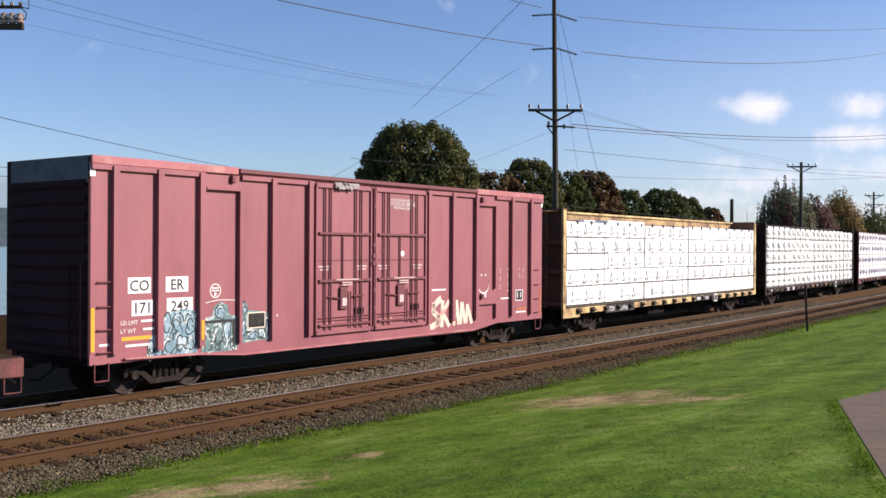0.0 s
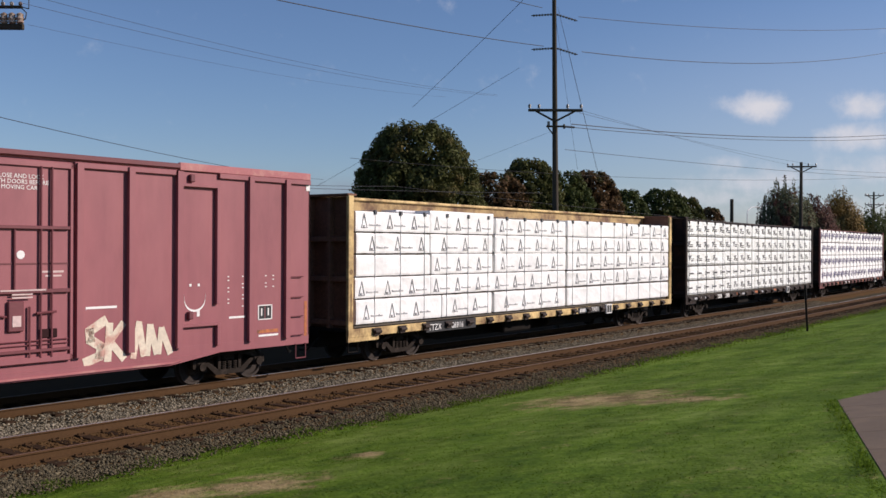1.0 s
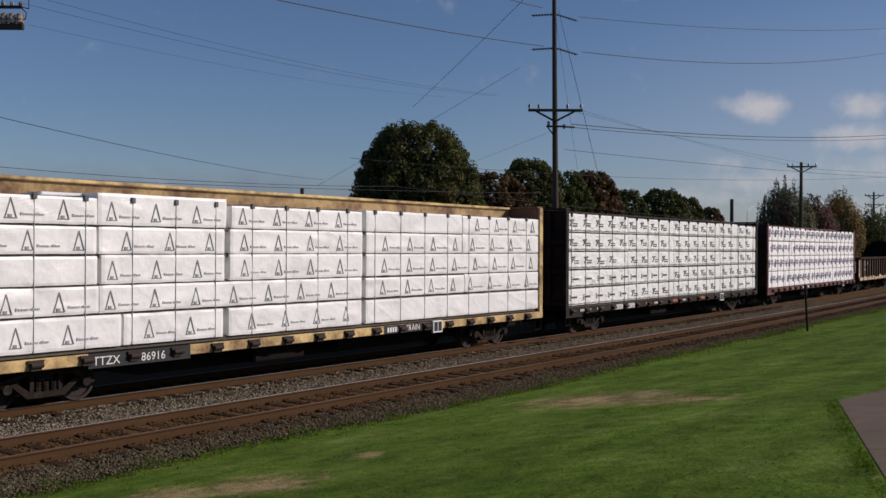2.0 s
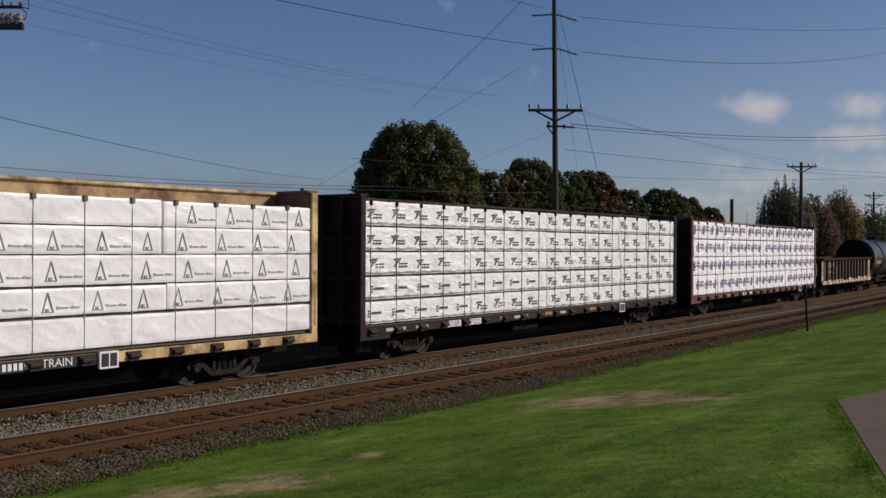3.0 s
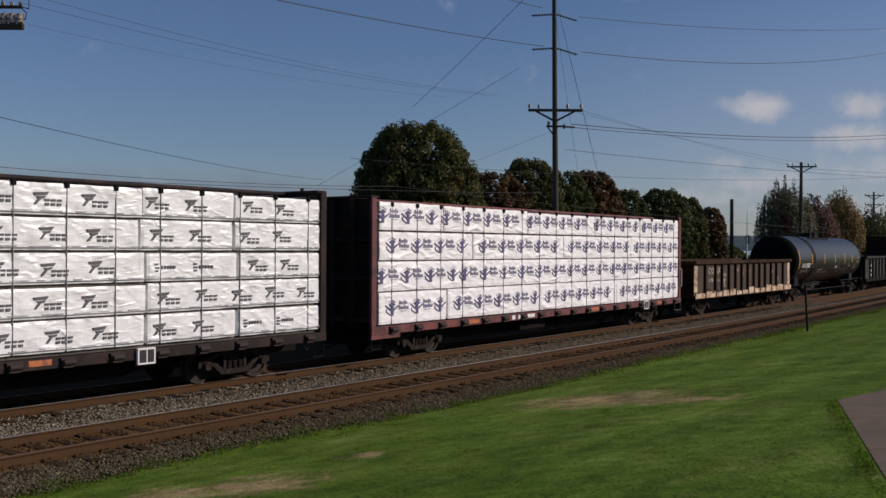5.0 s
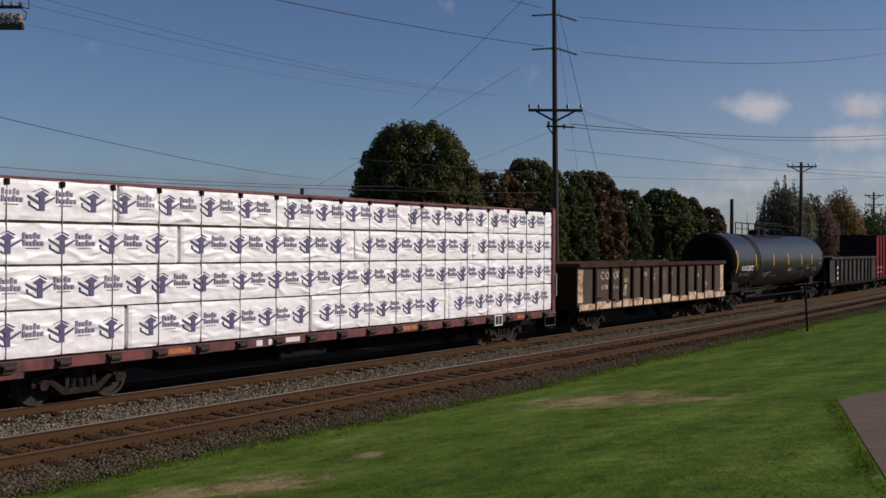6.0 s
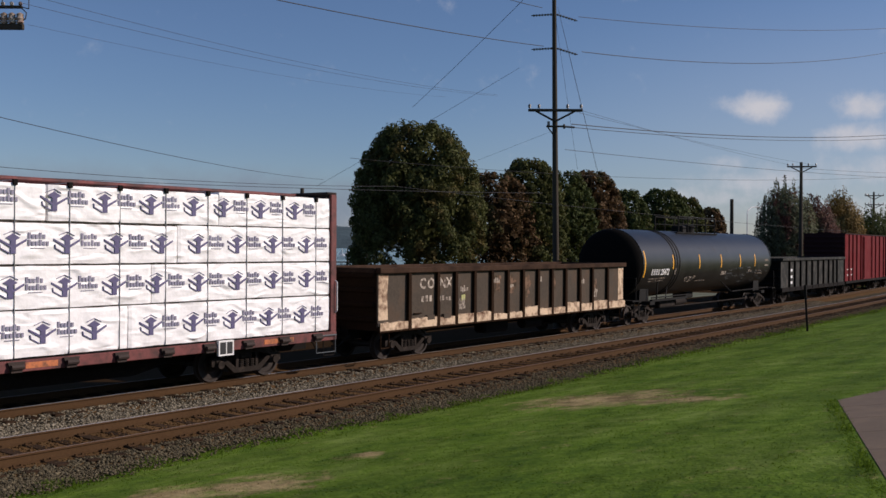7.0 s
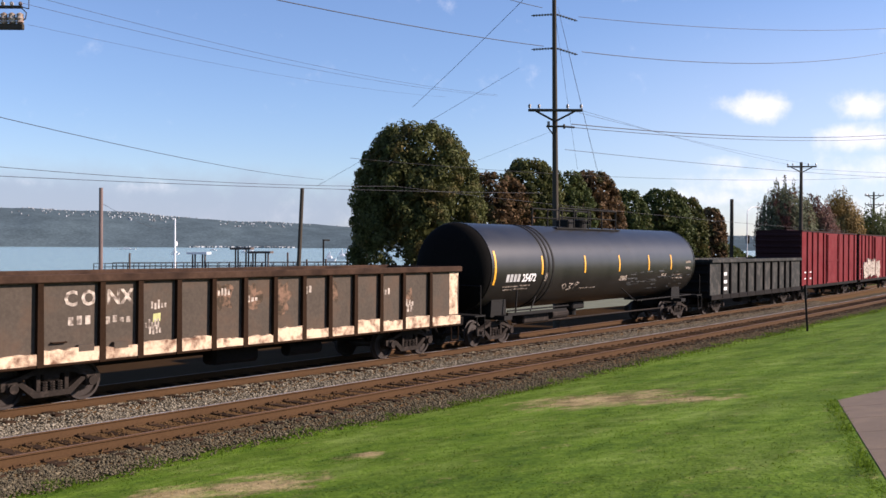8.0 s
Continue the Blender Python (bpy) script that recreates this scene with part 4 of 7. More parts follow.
    for xa, xb, z in ((14.25, 14.6, 1.64), (14.3, 14.6, 1.46), (13.85, 14.5, 1.12), (18.2, 18.35, 1.55), (18.2, 18.3, 1.35), (24.75, 25.5, 1.98), (28.6, 29.1, 1.58), (29.55, 30.2, 1.08),
                      (13.2, 13.45, 1.18), (19.75, 20.3, 1.55)):
        bars.box(at(xa), at(xb), yy, Y, z, z + 0.05)
    for z in range(9):
        for x in (28.55, 29.0, 29.75, 30.0):
            if (z * 7 + int(x * 4)) % 3 and (x < 29.5 or z > 4):
                bars.box(at(x), at(x) + 0.05, yy, Y, 1.85 + z * 0.09, 1.875 + z * 0.09)
    part("stencil_lines", bars, WHITE, car, "small white stencilled lines")
    box = Shape()
    for xa, xb in ((29.55, 29.74), (29.77, 29.96)):
        box.box(at(xa), at(xb), yy, Y, 1.52, 1.84)
    part("inspection_stencil", box, BLACK, car, "black white-edged stencil box")
    ed = Shape()
    for xa, xb, za, zb in ((29.52, 29.99, 1.84, 1.865), (29.52, 29.99, 1.495, 1.52), (29.52, 29.55, 1.495, 1.865), (29.96, 29.99, 1.495, 1.865), (29.62, 29.66, 1.6, 1.78), (29.84, 29.88, 1.6, 1.78)):
        ed.box(at(xa), at(xb), yy - 0.003, Y, za, zb)
    part("stencil_edge", ed, WHITE, car)
    for xa, xb, dy, za, zb in ((13.0, 13.09, 0, 1.08, 2.0), (13.75, 14.52, 0, 1.26, 1.34), (15.83, 15.91, 0.115, 1.15, 1.6), (29.5, 30.2, 0, 1.17, 1.25), (31.12, 31.22, 0, 1.0, 1.9)):
        part("reflector_tape", Shape().box(at(xa), at(xb), yy - dy, Y, za, zb), MAT["orange_tape" if xa < 20 else "orange_worn"], car, "yellow reflective strip")
    # round mark: ring with bars
    ring = Shape()
    for i in range(20):
        a0, a1 = 6.2832 * i / 20, 6.2832 * (i + 1) / 20
        c = lambda a, r: (at(16.33) + r * math.cos(a), 2.26 + r * math.sin(a))
        ring.slab([c(a0, 0.17), c(a1, 0.17), c(a1, 0.145), c(a0, 0.145)], yy, Y)
    ring.box(at(16.22), at(16.44), yy, Y, 2.31, 2.34).box(at(16.22), at(16.44), yy, Y, 2.25, 2.28).box(at(16.30), at(16.36), yy, Y, 2.14, 2.22)
    part("round_mark", ring, WHITE, car)
    smile = Shape()
    pts = [(27.27 + 0.31 * (1 - math.cos(t)), 2.20 - 0.36 * math.sin(t) ** 0.8) for t in span(0, math.pi, 0.26)]
    for (xa, za), (xb, zb) in zip(pts[:-1], pts[1:]):
        smile.slab([(at(xa), za), (at(xb), zb), (at(xb), zb - 0.05), (at(xa), za - 0.05)], yy, Y)
    smile.box(at(27.42), at(27.48), yy, Y, 2.38, 2.44).box(at(27.66), at(27.72), yy, Y, 2.38, 2.44).box(at(27.64), at(27.72), yy, Y, 1.68, 1.82)
    part("chalk_smile", smile, WHITE, car, "white chalked smiling face")
    # sprayed graffiti
    graffiti(car, at, yy)
    part("underframe", Shape().box(-h + 0.3, h - 0.3, -0.35, 0.35, 0.62, 1.0).box(-h + 0.1, -h + 0.5, -1.4, 1.4, 0.75, 1.0).box(h - 0.5, h - 0.1, -1.4, 1.4, 0.75, 1.0)
         .box(-1.6, 0.4, -0.9, -0.4, 0.5, 0.9, 0.1).rod((1.4, -0.8, 0.7), (2.6, -0.8, 0.7), 0.2, 12), MAT["undercarriage"], car)
    for x in (15.25, 29.0):
        add_truck(car, at(x))


def blob(sh, cx, cz, rx, rz, y, y1, seed, n=26, rough=0.22):
    pts = []
    for i in range(n):
        a = 6.2832 * i / n
        k = 1 + rough * noise.noise(Vector((math.cos(a) * 2 + seed, math.sin(a) * 2, seed * 1.7))) * 2
        pts.append((cx + rx * k * math.cos(a), cz + rz * k * math.sin(a)))
    sh.slab(pts, y, y1)


def stroke(sh, pts, w, y, y1):
    """A flat painted stroke through the points."""
    for (xa, za), (xb, zb) in zip(pts[:-1], pts[1:]):
        d = math.hypot(xb - xa, zb - za) or 1
        nx, nz = -(zb - za) / d * w / 2, (xb - xa) / d * w / 2
        ex, ez = (xb - xa) / d * w * 0.3, (zb - za) / d * w * 0.3
        sh.slab([(xa - ex + nx, za - ez + nz), (xb + ex + nx, zb + ez + nz), (xb + ex - nx, zb + ez - nz), (xa - ex - nx, za - ez - nz)], y, y1)


def graffiti(car, at, yy):
    spray_blue = paint("sprayed_pale_blue", (0.17, 0.30, 0.36), 0.6, var=0.35, big=2.5, fine=7, dirt=(0.46, 0.55, 0.56), dirt_amount=0.42, dirt_scale=3.2, dirt_edge=0.05)
    spray_teal = paint("sprayed_teal", (0.11, 0.20, 0.20), 0.6, var=0.3, big=3, dirt=(0.42, 0.50, 0.47), dirt_amount=0.40, dirt_scale=4.2, dirt_edge=0.04)
    spray_cream = paint("sprayed_cream", (0.66, 0.58, 0.46), 0.6, var=0.2, big=3, dirt=(0.52, 0.30, 0.24), dirt_amount=0.36, dirt_scale=2.4, dirt_edge=0.05)
    spray_pale = paint("sprayed_ice_blue", (0.28, 0.40, 0.46), 0.6, var=0.25, big=4, dirt=(0.17, 0.29, 0.36), dirt_amount=0.42, dirt_scale=4.5, dirt_edge=0.06)
    spray_ink = paint("sprayed_dark_line", (0.035, 0.055, 0.062), 0.6, var=0.3, big=5)
    rnd = random.Random(11)
    y = yy - 0.001

    def field(pts, material, label):
        """A ragged sprayed ground: its corners softened by noise."""
        out = []
        for k, (xa, za) in enumerate(pts):
            xb, zb = pts[(k + 1) % len(pts)]
            for q in (0, 0.34, 0.67):
                px, pz = xa + (xb - xa) * q, za + (zb - za) * q
                out.append((at(px) + 0.035 * noise.noise(Vector((px * 4, pz * 4, 1))), pz + (0.035 * noise.noise(Vector((px * 5, pz * 3, 6))) if pz > 0.9 else 0)))
        return part("graffiti", Shape().slab(out, y, yy + 0.006), material, car, label)

    def bubble(g, cx, cz, rx, rz, seed, fill):
        """One outlined letter bulge with an inner curl and a glint."""
        b = Shape()
        blob(b, at(cx), cz, rx, rz, y - 0.0015, yy + 0.004, seed, 26, 0.42)
        part("letter_edge", b, spray_ink, g)
        b = Shape()
        blob(b, at(cx), cz, rx - 0.036, rz - 0.040, y - 0.003, yy + 0.003, seed, 26, 0.42)
        part("letter_fill", b, fill, g)
        b = Shape()
        a = rnd.uniform(0, 6.28)
        stroke(b, [(at(cx) + rx * 0.5 * math.cos(a + t), cz + rz * 0.52 * math.sin(a + t)) for t in span(0, rnd.uniform(2.2, 4.2), 0.35)], 0.034, y - 0.0045, yy + 0.002)
        part("letter_curl", b, spray_ink, g)
        b = Shape()
        a = rnd.uniform(1.2, 2.2)
        stroke(b, [(at(cx) + rx * 0.72 * math.cos(a + t), cz + rz * 0.72 * math.sin(a + t)) for t in span(0, 0.9, 0.3)], 0.022, y - 0.006, yy + 0.002)
        part("letter_glint", b, WHITE, g)

    g1 = field([(14.40, 0.82), (15.80, 0.82), (15.80, 1.80), (15.45, 1.86), (15.10, 1.84), (14.82, 1.74), (14.66, 1.46), (14.46, 1.22)], spray_blue, "pale blue sprayed bubble letters")
    for k, (cx, cz, rx, rz) in enumerate(((14.53, 1.04, 0.12, 0.20), (14.93, 1.50, 0.15, 0.27), (14.97, 1.05, 0.17, 0.21), (15.24, 1.60, 0.15, 0.20), (15.30, 1.16, 0.17, 0.24), (15.59, 1.52, 0.17, 0.25), (15.62, 1.05, 0.15, 0.22))):
        bubble(g1, cx, cz, rx, rz, 1.3 * k, spray_pale if k % 2 else spray_blue)
    g2 = field([(15.93, 0.82), (17.00, 0.80), (17.00, 1.62), (16.78, 1.68), (16.70, 1.92), (16.50, 1.98), (16.30, 1.90), (16.22, 1.66), (15.96, 1.62)], spray_teal, "teal and white sprayed figure")
    for k, (cx, cz, rx, rz) in enumerate(((16.10, 1.16, 0.13, 0.32), (16.48, 1.76, 0.17, 0.16), (16.40, 1.14, 0.13, 0.30), (16.68, 1.22, 0.13, 0.27), (16.87, 1.02, 0.10, 0.20))):
        bubble(g2, cx, cz, rx, rz, 2.1 + 1.7 * k, spray_pale if k % 2 else spray_teal)
    part("graffiti_band", Shape().box(at(15.98), at(16.96), y - 0.008, yy, 1.50, 1.57), BLACK, g2)
    part("graffiti_band", Shape().box(at(16.86), at(16.96), y - 0.009, yy, 1.02, 1.50), BLACK, g2)
    g3 = field([(17.12, 0.98), (18.05, 1.00), (18.05, 1.66), (17.60, 1.74), (17.36, 1.76), (17.30, 1.94), (17.14, 1.92)], spray_teal, "teal and white sprayed figure")
    for k, (cx, cz, rx, rz) in enumerate(((17.22, 1.80, 0.09, 0.13), (17.22, 1.28, 0.09, 0.25), (17.46, 1.12, 0.15, 0.11), (17.78, 1.13, 0.17, 0.11), (17.98, 1.36, 0.06, 0.26))):
        bubble(g3, cx, cz, rx, rz, 5.0 + 1.1 * k, spray_pale)
    part("screen_rim", Shape().box(at(17.33), at(17.92), y - 0.007, yy, 1.30, 1.70, 0.002), spray_cream, g3, "cream sprayed rim")
    part("painted_screen", Shape().box(at(17.36), at(17.89), y - 0.010, yy, 1.33, 1.67, 0.002), MAT["grey_gon"], g3, "grey sprayed screen shape")
    for g, x0, x1, z0, z1, count in ((g1, 14.5, 15.75, 0.86, 1.75, 9), (g2, 15.98, 16.95, 0.84, 1.5, 9), (g3, 17.15, 18.0, 1.0, 1.3, 6)):
        for k in range(count):
            cx, cz, a = rnd.uniform(x0, x1), rnd.uniform(z0, z1), rnd.uniform(0, 6.28)
            run = Shape()
            stroke(run, [(at(min(x1, max(x0, cx + 0.16 * q * math.cos(a + q)))), min(z1, max(z0, cz + 0.20 * q * math.sin(a + q)))) for q in (0, 0.5, 1.0, 1.5)], 0.026, y - 0.0055 - 0.0002 * k, yy + 0.002)
            part("letter_run", run, spray_ink if k % 3 else WHITE, g)
    line = Shape()
    stroke(line, [(at(16.0), 1.98), (at(16.4), 2.04), (at(16.95), 2.02)], 0.016, y, yy + 0.004)
    part("graffiti_line", line, WHITE, g2)
    tag = None
    x0 = 24.72
    for k, (wide, pts) in enumerate(((0.15, [(0.48, 1.72), (0.12, 1.52), (0.14, 1.34), (0.40, 1.18), (0.36, 0.98), (0.04, 0.88)]), (0.13, [(0.60, 1.62), (0.56, 0.90)]),
                                     (0.12, [(0.62, 1.28), (0.92, 1.62)]), (0.12, [(0.66, 1.22), (0.94, 0.90)]), (0.11, [(1.20, 0.90), (1.34, 1.62)]), (0.12, [(1.34, 1.60), (1.46, 0.93)]),
                                     (0.11, [(1.56, 0.93), (1.62, 1.54)]), (0.12, [(1.64, 1.52), (1.80, 0.95)]), (0.10, [(1.86, 0.94), (1.92, 1.46)]), (0.12, [(1.94, 1.44), (2.16, 0.93)]))):
        c = Shape()
        stroke(c, [(at(x0 + a), b) for a, b in pts], wide * 1.35, yy - 0.002 - 0.0005 * k, yy + 0.004)
        if tag is None:
            tag = part("graffiti", c, spray_cream, car, "cream and orange sprayed tag")
        else:
            part("sprayed_stroke", c, spray_cream, tag)


# ---- bulkhead centre-beam flatcars with wrapped lumber ----
def wrapped_package(x0, x1, z0, z1, seed, amp):
    """A lumber package: creased wrapping, soft edges, the face towards -y."""
    nx, nz = max(6, int((x1 - x0) * 13)), 11
    sh = Shape()
    W, G = -1.47, -0.16
    for i in range(nx + 1):
        for j in range(nz + 1):
            x, z = x0 + (x1 - x0) * i / nx, z0 + (z1 - z0) * j / nz
            e = 0.0
            if i in (0, nx):
                e += 0.014
            if j in (0, nz):
                e += 0.012
            q = noise.noise(Vector((x * 1.6 + seed * 3.3, z * 2.4, seed))) + 0.6 * noise.noise(Vector((x * 4.5 + z * 2.5, z * 5 + seed, seed * 2.0)))
            # taut folds that run askew from the straps
            fold = 1 - abs(noise.noise(Vector((x * 0.9 + z * 1.9 + seed * 1.7, x * 0.35 - z * 0.8, seed * 0.9))))
            q -= 1.5 * max(0.0, fold - 0.80) * 5 * (0.5 + noise.noise(Vector((x * 1.1, z, seed + 4.0))))
            dz = 0.012 * noise.noise(Vector((x * 2.0, seed, j))) if j in (0, nz) else 0
            sh.v.append((x, W + e + amp * q, z + dz))
    n = nz + 1
    for i in range(nx):
        for j in range(nz):
            a = i * n + j
            sh.f.append([a, a + n, a + n + 1, a + 1])
    # top, bottom and ends
    base = len(sh.v)
    for i in range(nx + 1):
        x = x0 + (x1 - x0) * i / nx
        sh.v += [(x, G, z0), (x, G, z1)]
    for i in range(nx):
        a, b = i * n, base + 2 * i
        sh.f.append([a, b, b + 2, a + n])
        sh.f.append([a + nz, a + n + nz, b + 3, b + 1])
        sh.f.append([b, b + 1, b + 3, b + 2])
    for i in (0, nx):
        sh.f.append([i * n + j for j in range(n)] + [base + 2 * i + 1, base + 2 * i])
    return sh


def mark_pines(sh, x, z):
    """A pine-like outline with a pale underline."""
    y, y1 = -1.488, -1.47
    for pts in ([(x - 0.12, z - 0.17), (x, z + 0.22), (x + 0.12, z - 0.17)], [(x - 0.13, z - 0.17), (x + 0.13, z - 0.17)]):
        stroke(sh, pts, 0.016, y, y1)
    sh.box(x - 0.055, x + 0.02, y, y1, z - 0.17, z - 0.10)


def mark_bars(sh, x, z, wide=0.55, h=0.035):
    k = x
    for n, w in enumerate((0.05, 0.04, 0.055, 0.03, 0.05, 0.02, 0.045, 0.05, 0.04)):
        if n == 5:
            k += 0.03
        sh.box(k, k + w, -1.488, -1.47, z, z + h * (1.5 if n in (0, 6) else 1.0))
        k += w + 0.012


def mark_slash(sh, x, z):
    """Slanted arrow-like strokes and a row of plain blocks."""
    y, y1 = -1.494, -1.47
    sh.slab([(x - 0.20, z + 0.13), (x + 0.13, z + 0.15), (x + 0.09, z + 0.085), (x - 0.17, z + 0.075)], y, y1)
    sh.slab([(x - 0.13, z + 0.055), (x + 0.07, z + 0.065), (x + 0.04, z + 0.02), (x - 0.03, z + 0.015), (x - 0.14, z - 0.11), (x - 0.19, z - 0.10), (x - 0.09, z + 0.02)], y, y1)
    for k in range(3):
        a = x + 0.05 + k * 0.135
        sh.box(a, a + 0.10, y, y1, z - 0.035, z + 0.005)
        sh.box(a, a + 0.085, y, y1, z - 0.125, z - 0.075)


def mark_block(sh, x, z):
    """Three short bars beside a row of plain blocks."""
    y, y1 = -1.494, -1.47
    for k in range(3):
        sh.box(x - 0.17, x - 0.08 + 0.03 * (k % 2), y, y1, z - 0.10 + k * 0.075, z - 0.06 + k * 0.075)
    for k in range(5):
        a = x + k * 0.085
        sh.box(a, a + 0.052, y, y1, z - 0.03, z + 0.04)


def mark_figure(sh, x, z):
    """A stout upright with a pointed cap between two lifted arms."""
    y, y1 = -1.490, -1.47
    sh.box(x - 0.03, x + 0.08, y, y1, z - 0.21, z + 0.06)
    sh.slab([(x - 0.13, z + 0.10), (x + 0.02, z + 0.19), (x + 0.17, z + 0.10), (x + 0.02, z + 0.03)], y - 0.001, y1)
    stroke(sh, [(x - 0.16, z + 0.165), (x + 0.02, z + 0.235), (x + 0.18, z + 0.16)], 0.010, y - 0.002, y1)
    sh.slab([(x + 0.31, z + 0.085), (x + 0.31, z + 0.045), (x + 0.08, z - 0.09), (x + 0.08, z - 0.035)], y, y1)
    sh.slab([(x - 0.28, z + 0.095), (x - 0.28, z + 0.055), (x - 0.03, z - 0.09), (x - 0.03, z - 0.035)], y, y1)
    stroke(sh, [(x - 0.25, z - 0.03), (x - 0.24, z - 0.10), (x - 0.05, z - 0.20)], 0.022, y - 0.003, y1)


def mark_lines(sh, x, z):
    """Two rows of plain bars and a thin rule."""
    y, y1 = -1.490, -1.47
    for dz, n in ((0.075, 5), (-0.065, 6)):
        for k in range(n):
            a = x + k * 0.078
            sh.box(a, a + 0.052, y, y1, z + dz - 0.045, z + dz + (0.075 if k in (0, 3) else 0.04))
    sh.box(x + 0.06, x + 0.36, y, y1, z - 0.165, z - 0.153)


PRINT_MESH = {}


def printed(maker, name, material, package, x, z):
    """One printed mark on a package; alike marks share a mesh."""
    if maker not in PRINT_MESH:
        sh = Shape()
        maker(sh, 0, 0)
        PRINT_MESH[maker] = sh.mesh(name, material)
    o = part(name, PRINT_MESH[maker], None, package)
    o.location = (x, 0, z)


def centre_beam_flatcar(label, X0, X1, L0, L1, rows, bounds, straps, paint_main, paint_post, paint_chord, wrap, style, amp, chord_top, plate):
    car, h = car_thing("centre_beam_flatcar", label, X0, X1, "lumber cars in the train")
    mid = (X0 + X1) / 2
    at = lambda x: x - mid
    P, D = MAT[paint_main], MAT[paint_chord]
    zb, zt = rows[0][0], rows[-1][1]
    # underframe, deck, sills
    part("underframe", Shape().box(-h, h, -0.38, 0.38, 0.50, 1.0).slab([(-h + 4.4, 0.55), (-h + 5.6, 0.32), (h - 5.6, 0.32), (h - 4.4, 0.55)], -0.4, 0.4)
         .box(-2.4, -0.6, -1.1, -0.5, 0.38, 0.8, 0.05).rod((0.8, -0.8, 0.62), (2.1, -0.8, 0.62), 0.2, 12), MAT["undercarriage"], car)
    part("deck", Shape().box(-h, h, -1.45, 1.45, 0.98, 1.06), MAT["undercarriage"], car)
    for s in (-1, 1):
        part("side_sill", Shape().box(-h, h, s * 1.44, s * 1.53, 0.82, 1.05, 0.012).box(-h, -h + 1.3, s * 1.45, s * 1.52, 0.70, 0.84), P, car)
        add_coupler(car, s * h, s, MAT["truck_steel"])
    # bulkheads
    for s in (-1, 1):
        x = s * h
        bh = Shape().box(x - s * 0.26, x - s * 0.20, -1.44, 1.44, 1.0, chord_top - 0.08)
        # Yellow and red cars: end shade is put into a darker bulkhead paint.
        E = MAT["bulkhead_brown"] if style == "pines" else MAT["brown_car"]
        wall = part("bulkhead", bh, E, car, "braced steel end bulkhead")
        for z in (1.15, 2.35, 3.45):
            part("crosspiece", Shape().box(x - s * 0.2, x - s * 0.04, -1.42, 1.42, z, z + 0.14, 0.01), E, wall)
        for y in (-0.75, 0.0, 0.75):
            part("stiffener", Shape().box(x - s * 0.2, x - s * 0.02, y - 0.06, y + 0.06, 1.0, chord_top - 0.1, 0.01), E, wall)
        for y in (-1.47, 1.47):
            po = Shape().box(x - s * 0.22, x, y - 0.05, y + 0.05, 0.84, chord_top - 0.06, 0.015)
            post = part("bulkhead_post", po, MAT[paint_post], car)
            hole = Shape().rod((x - s * 0.11, y - 0.056, 2.62), (x - s * 0.11, y + 0.056, 2.62), 0.075, 14)
            hole.box(x - s * 0.135, x - s * 0.085, y - 0.054, y + 0.054, 1.25, 2.30)
            part("rope_hole", hole, D, post)
        part("bulkhead_cap", Shape().box(x - s * 0.36, x + s * 0.02, -1.5, 1.5, chord_top - 0.07, chord_top, 0.02), E, car)
        stirrup(car, x - s * 0.45, x - s * 0.05, -1.47, 0.42, 0.84, MAT["undercarriage"])
    # centre beam
    web = Shape().box(-h + 0.3, h - 0.3, -0.05, 0.05, 1.05, chord_top - 0.2)
    for k in range(18):
        x = -h + 0.8 + (2 * h - 1.6) * k / 17
        web.box(x - 0.08, x + 0.08, -0.13, 0.13, 1.05, chord_top - 0.25)
    part("centre_web", web, D, car)
    part("top_chord", Shape().box(-h + 0.30, h - 0.30, -0.36, 0.36, chord_top - 0.10, chord_top - 0.02, 0.02), MAT[paint_post] if style == "pines" else P, car, "stained steel top chord")
    part("chord_web", Shape().slab([(-h + 0.3, chord_top - 0.40), (-h + 0.3, chord_top - 0.10), (h - 0.3, chord_top - 0.10), (h - 0.3, chord_top - 0.40)], -0.26, 0.26), D, car)
    # cargo rows on timber spacers
    marks = {"pines": MAT["ink_grey"], "slash": MAT["ink_dark"], "figure": MAT["ink_violet"]}[style]
    pale = {"pines": MAT["ink_pale"], "slash": MAT["ink"], "figure": MAT["ink_violet_pale"]}[style]
    seed = int(X0)
    rnd = random.Random(seed)
    for r, (za, zc) in enumerate(rows):
        cuts = bounds[r % len(bounds)]
        edges = [L0] + list(cuts) + [L1]
        for ya, yb in ((-1.38, -0.2), (0.2, 1.38)):
            part("spacer", Shape().box(at(L0) + 0.06, at(L1) - 0.06, ya, yb, za - 0.09, za + 0.02), MAT["dunnage"], car, "timber spacer layer in shade-dark colour")
        for k, (a, b) in enumerate(zip(edges[:-1], edges[1:])):
            gap = 0.05 if rnd.random() < 0.3 else 0.012
            stack = lambda q: 0.09 if style == "pines" and min(abs(q - 39.5), abs(q - 44.46)) < 0.12 else gap
            a2, b2 = at(a) + stack(a), at(b) - stack(b)
            drop = rnd.uniform(-0.045, -0.01) if r < len(rows) - 1 else rnd.choice((-0.02, 0.0, 0.05, 0.02))
            if style == "pines" and r == len(rows) - 1:
                drop = (0.03, -0.09, 0.05, 0.0, 0.02)[k]
            pk = part("lumber_package", wrapped_package(a2, b2, za + 0.004, zc - drop, seed + r * 7 + k, amp), MAT[wrap], car, "lumber package in white wrapping")
            part("lumber_package", Shape().box(a2, b2, 0.16, 1.47, za + 0.004, zc - drop, 0.03), MAT[wrap], car, "lumber package in white wrapping")
            zm = (za + zc) / 2
            if style == "pines":
                if (r, k) not in ((2, 0), (0, 3), (0, 4), (4, 3)):
                    x = a2 + rnd.uniform(0.25, 0.8)
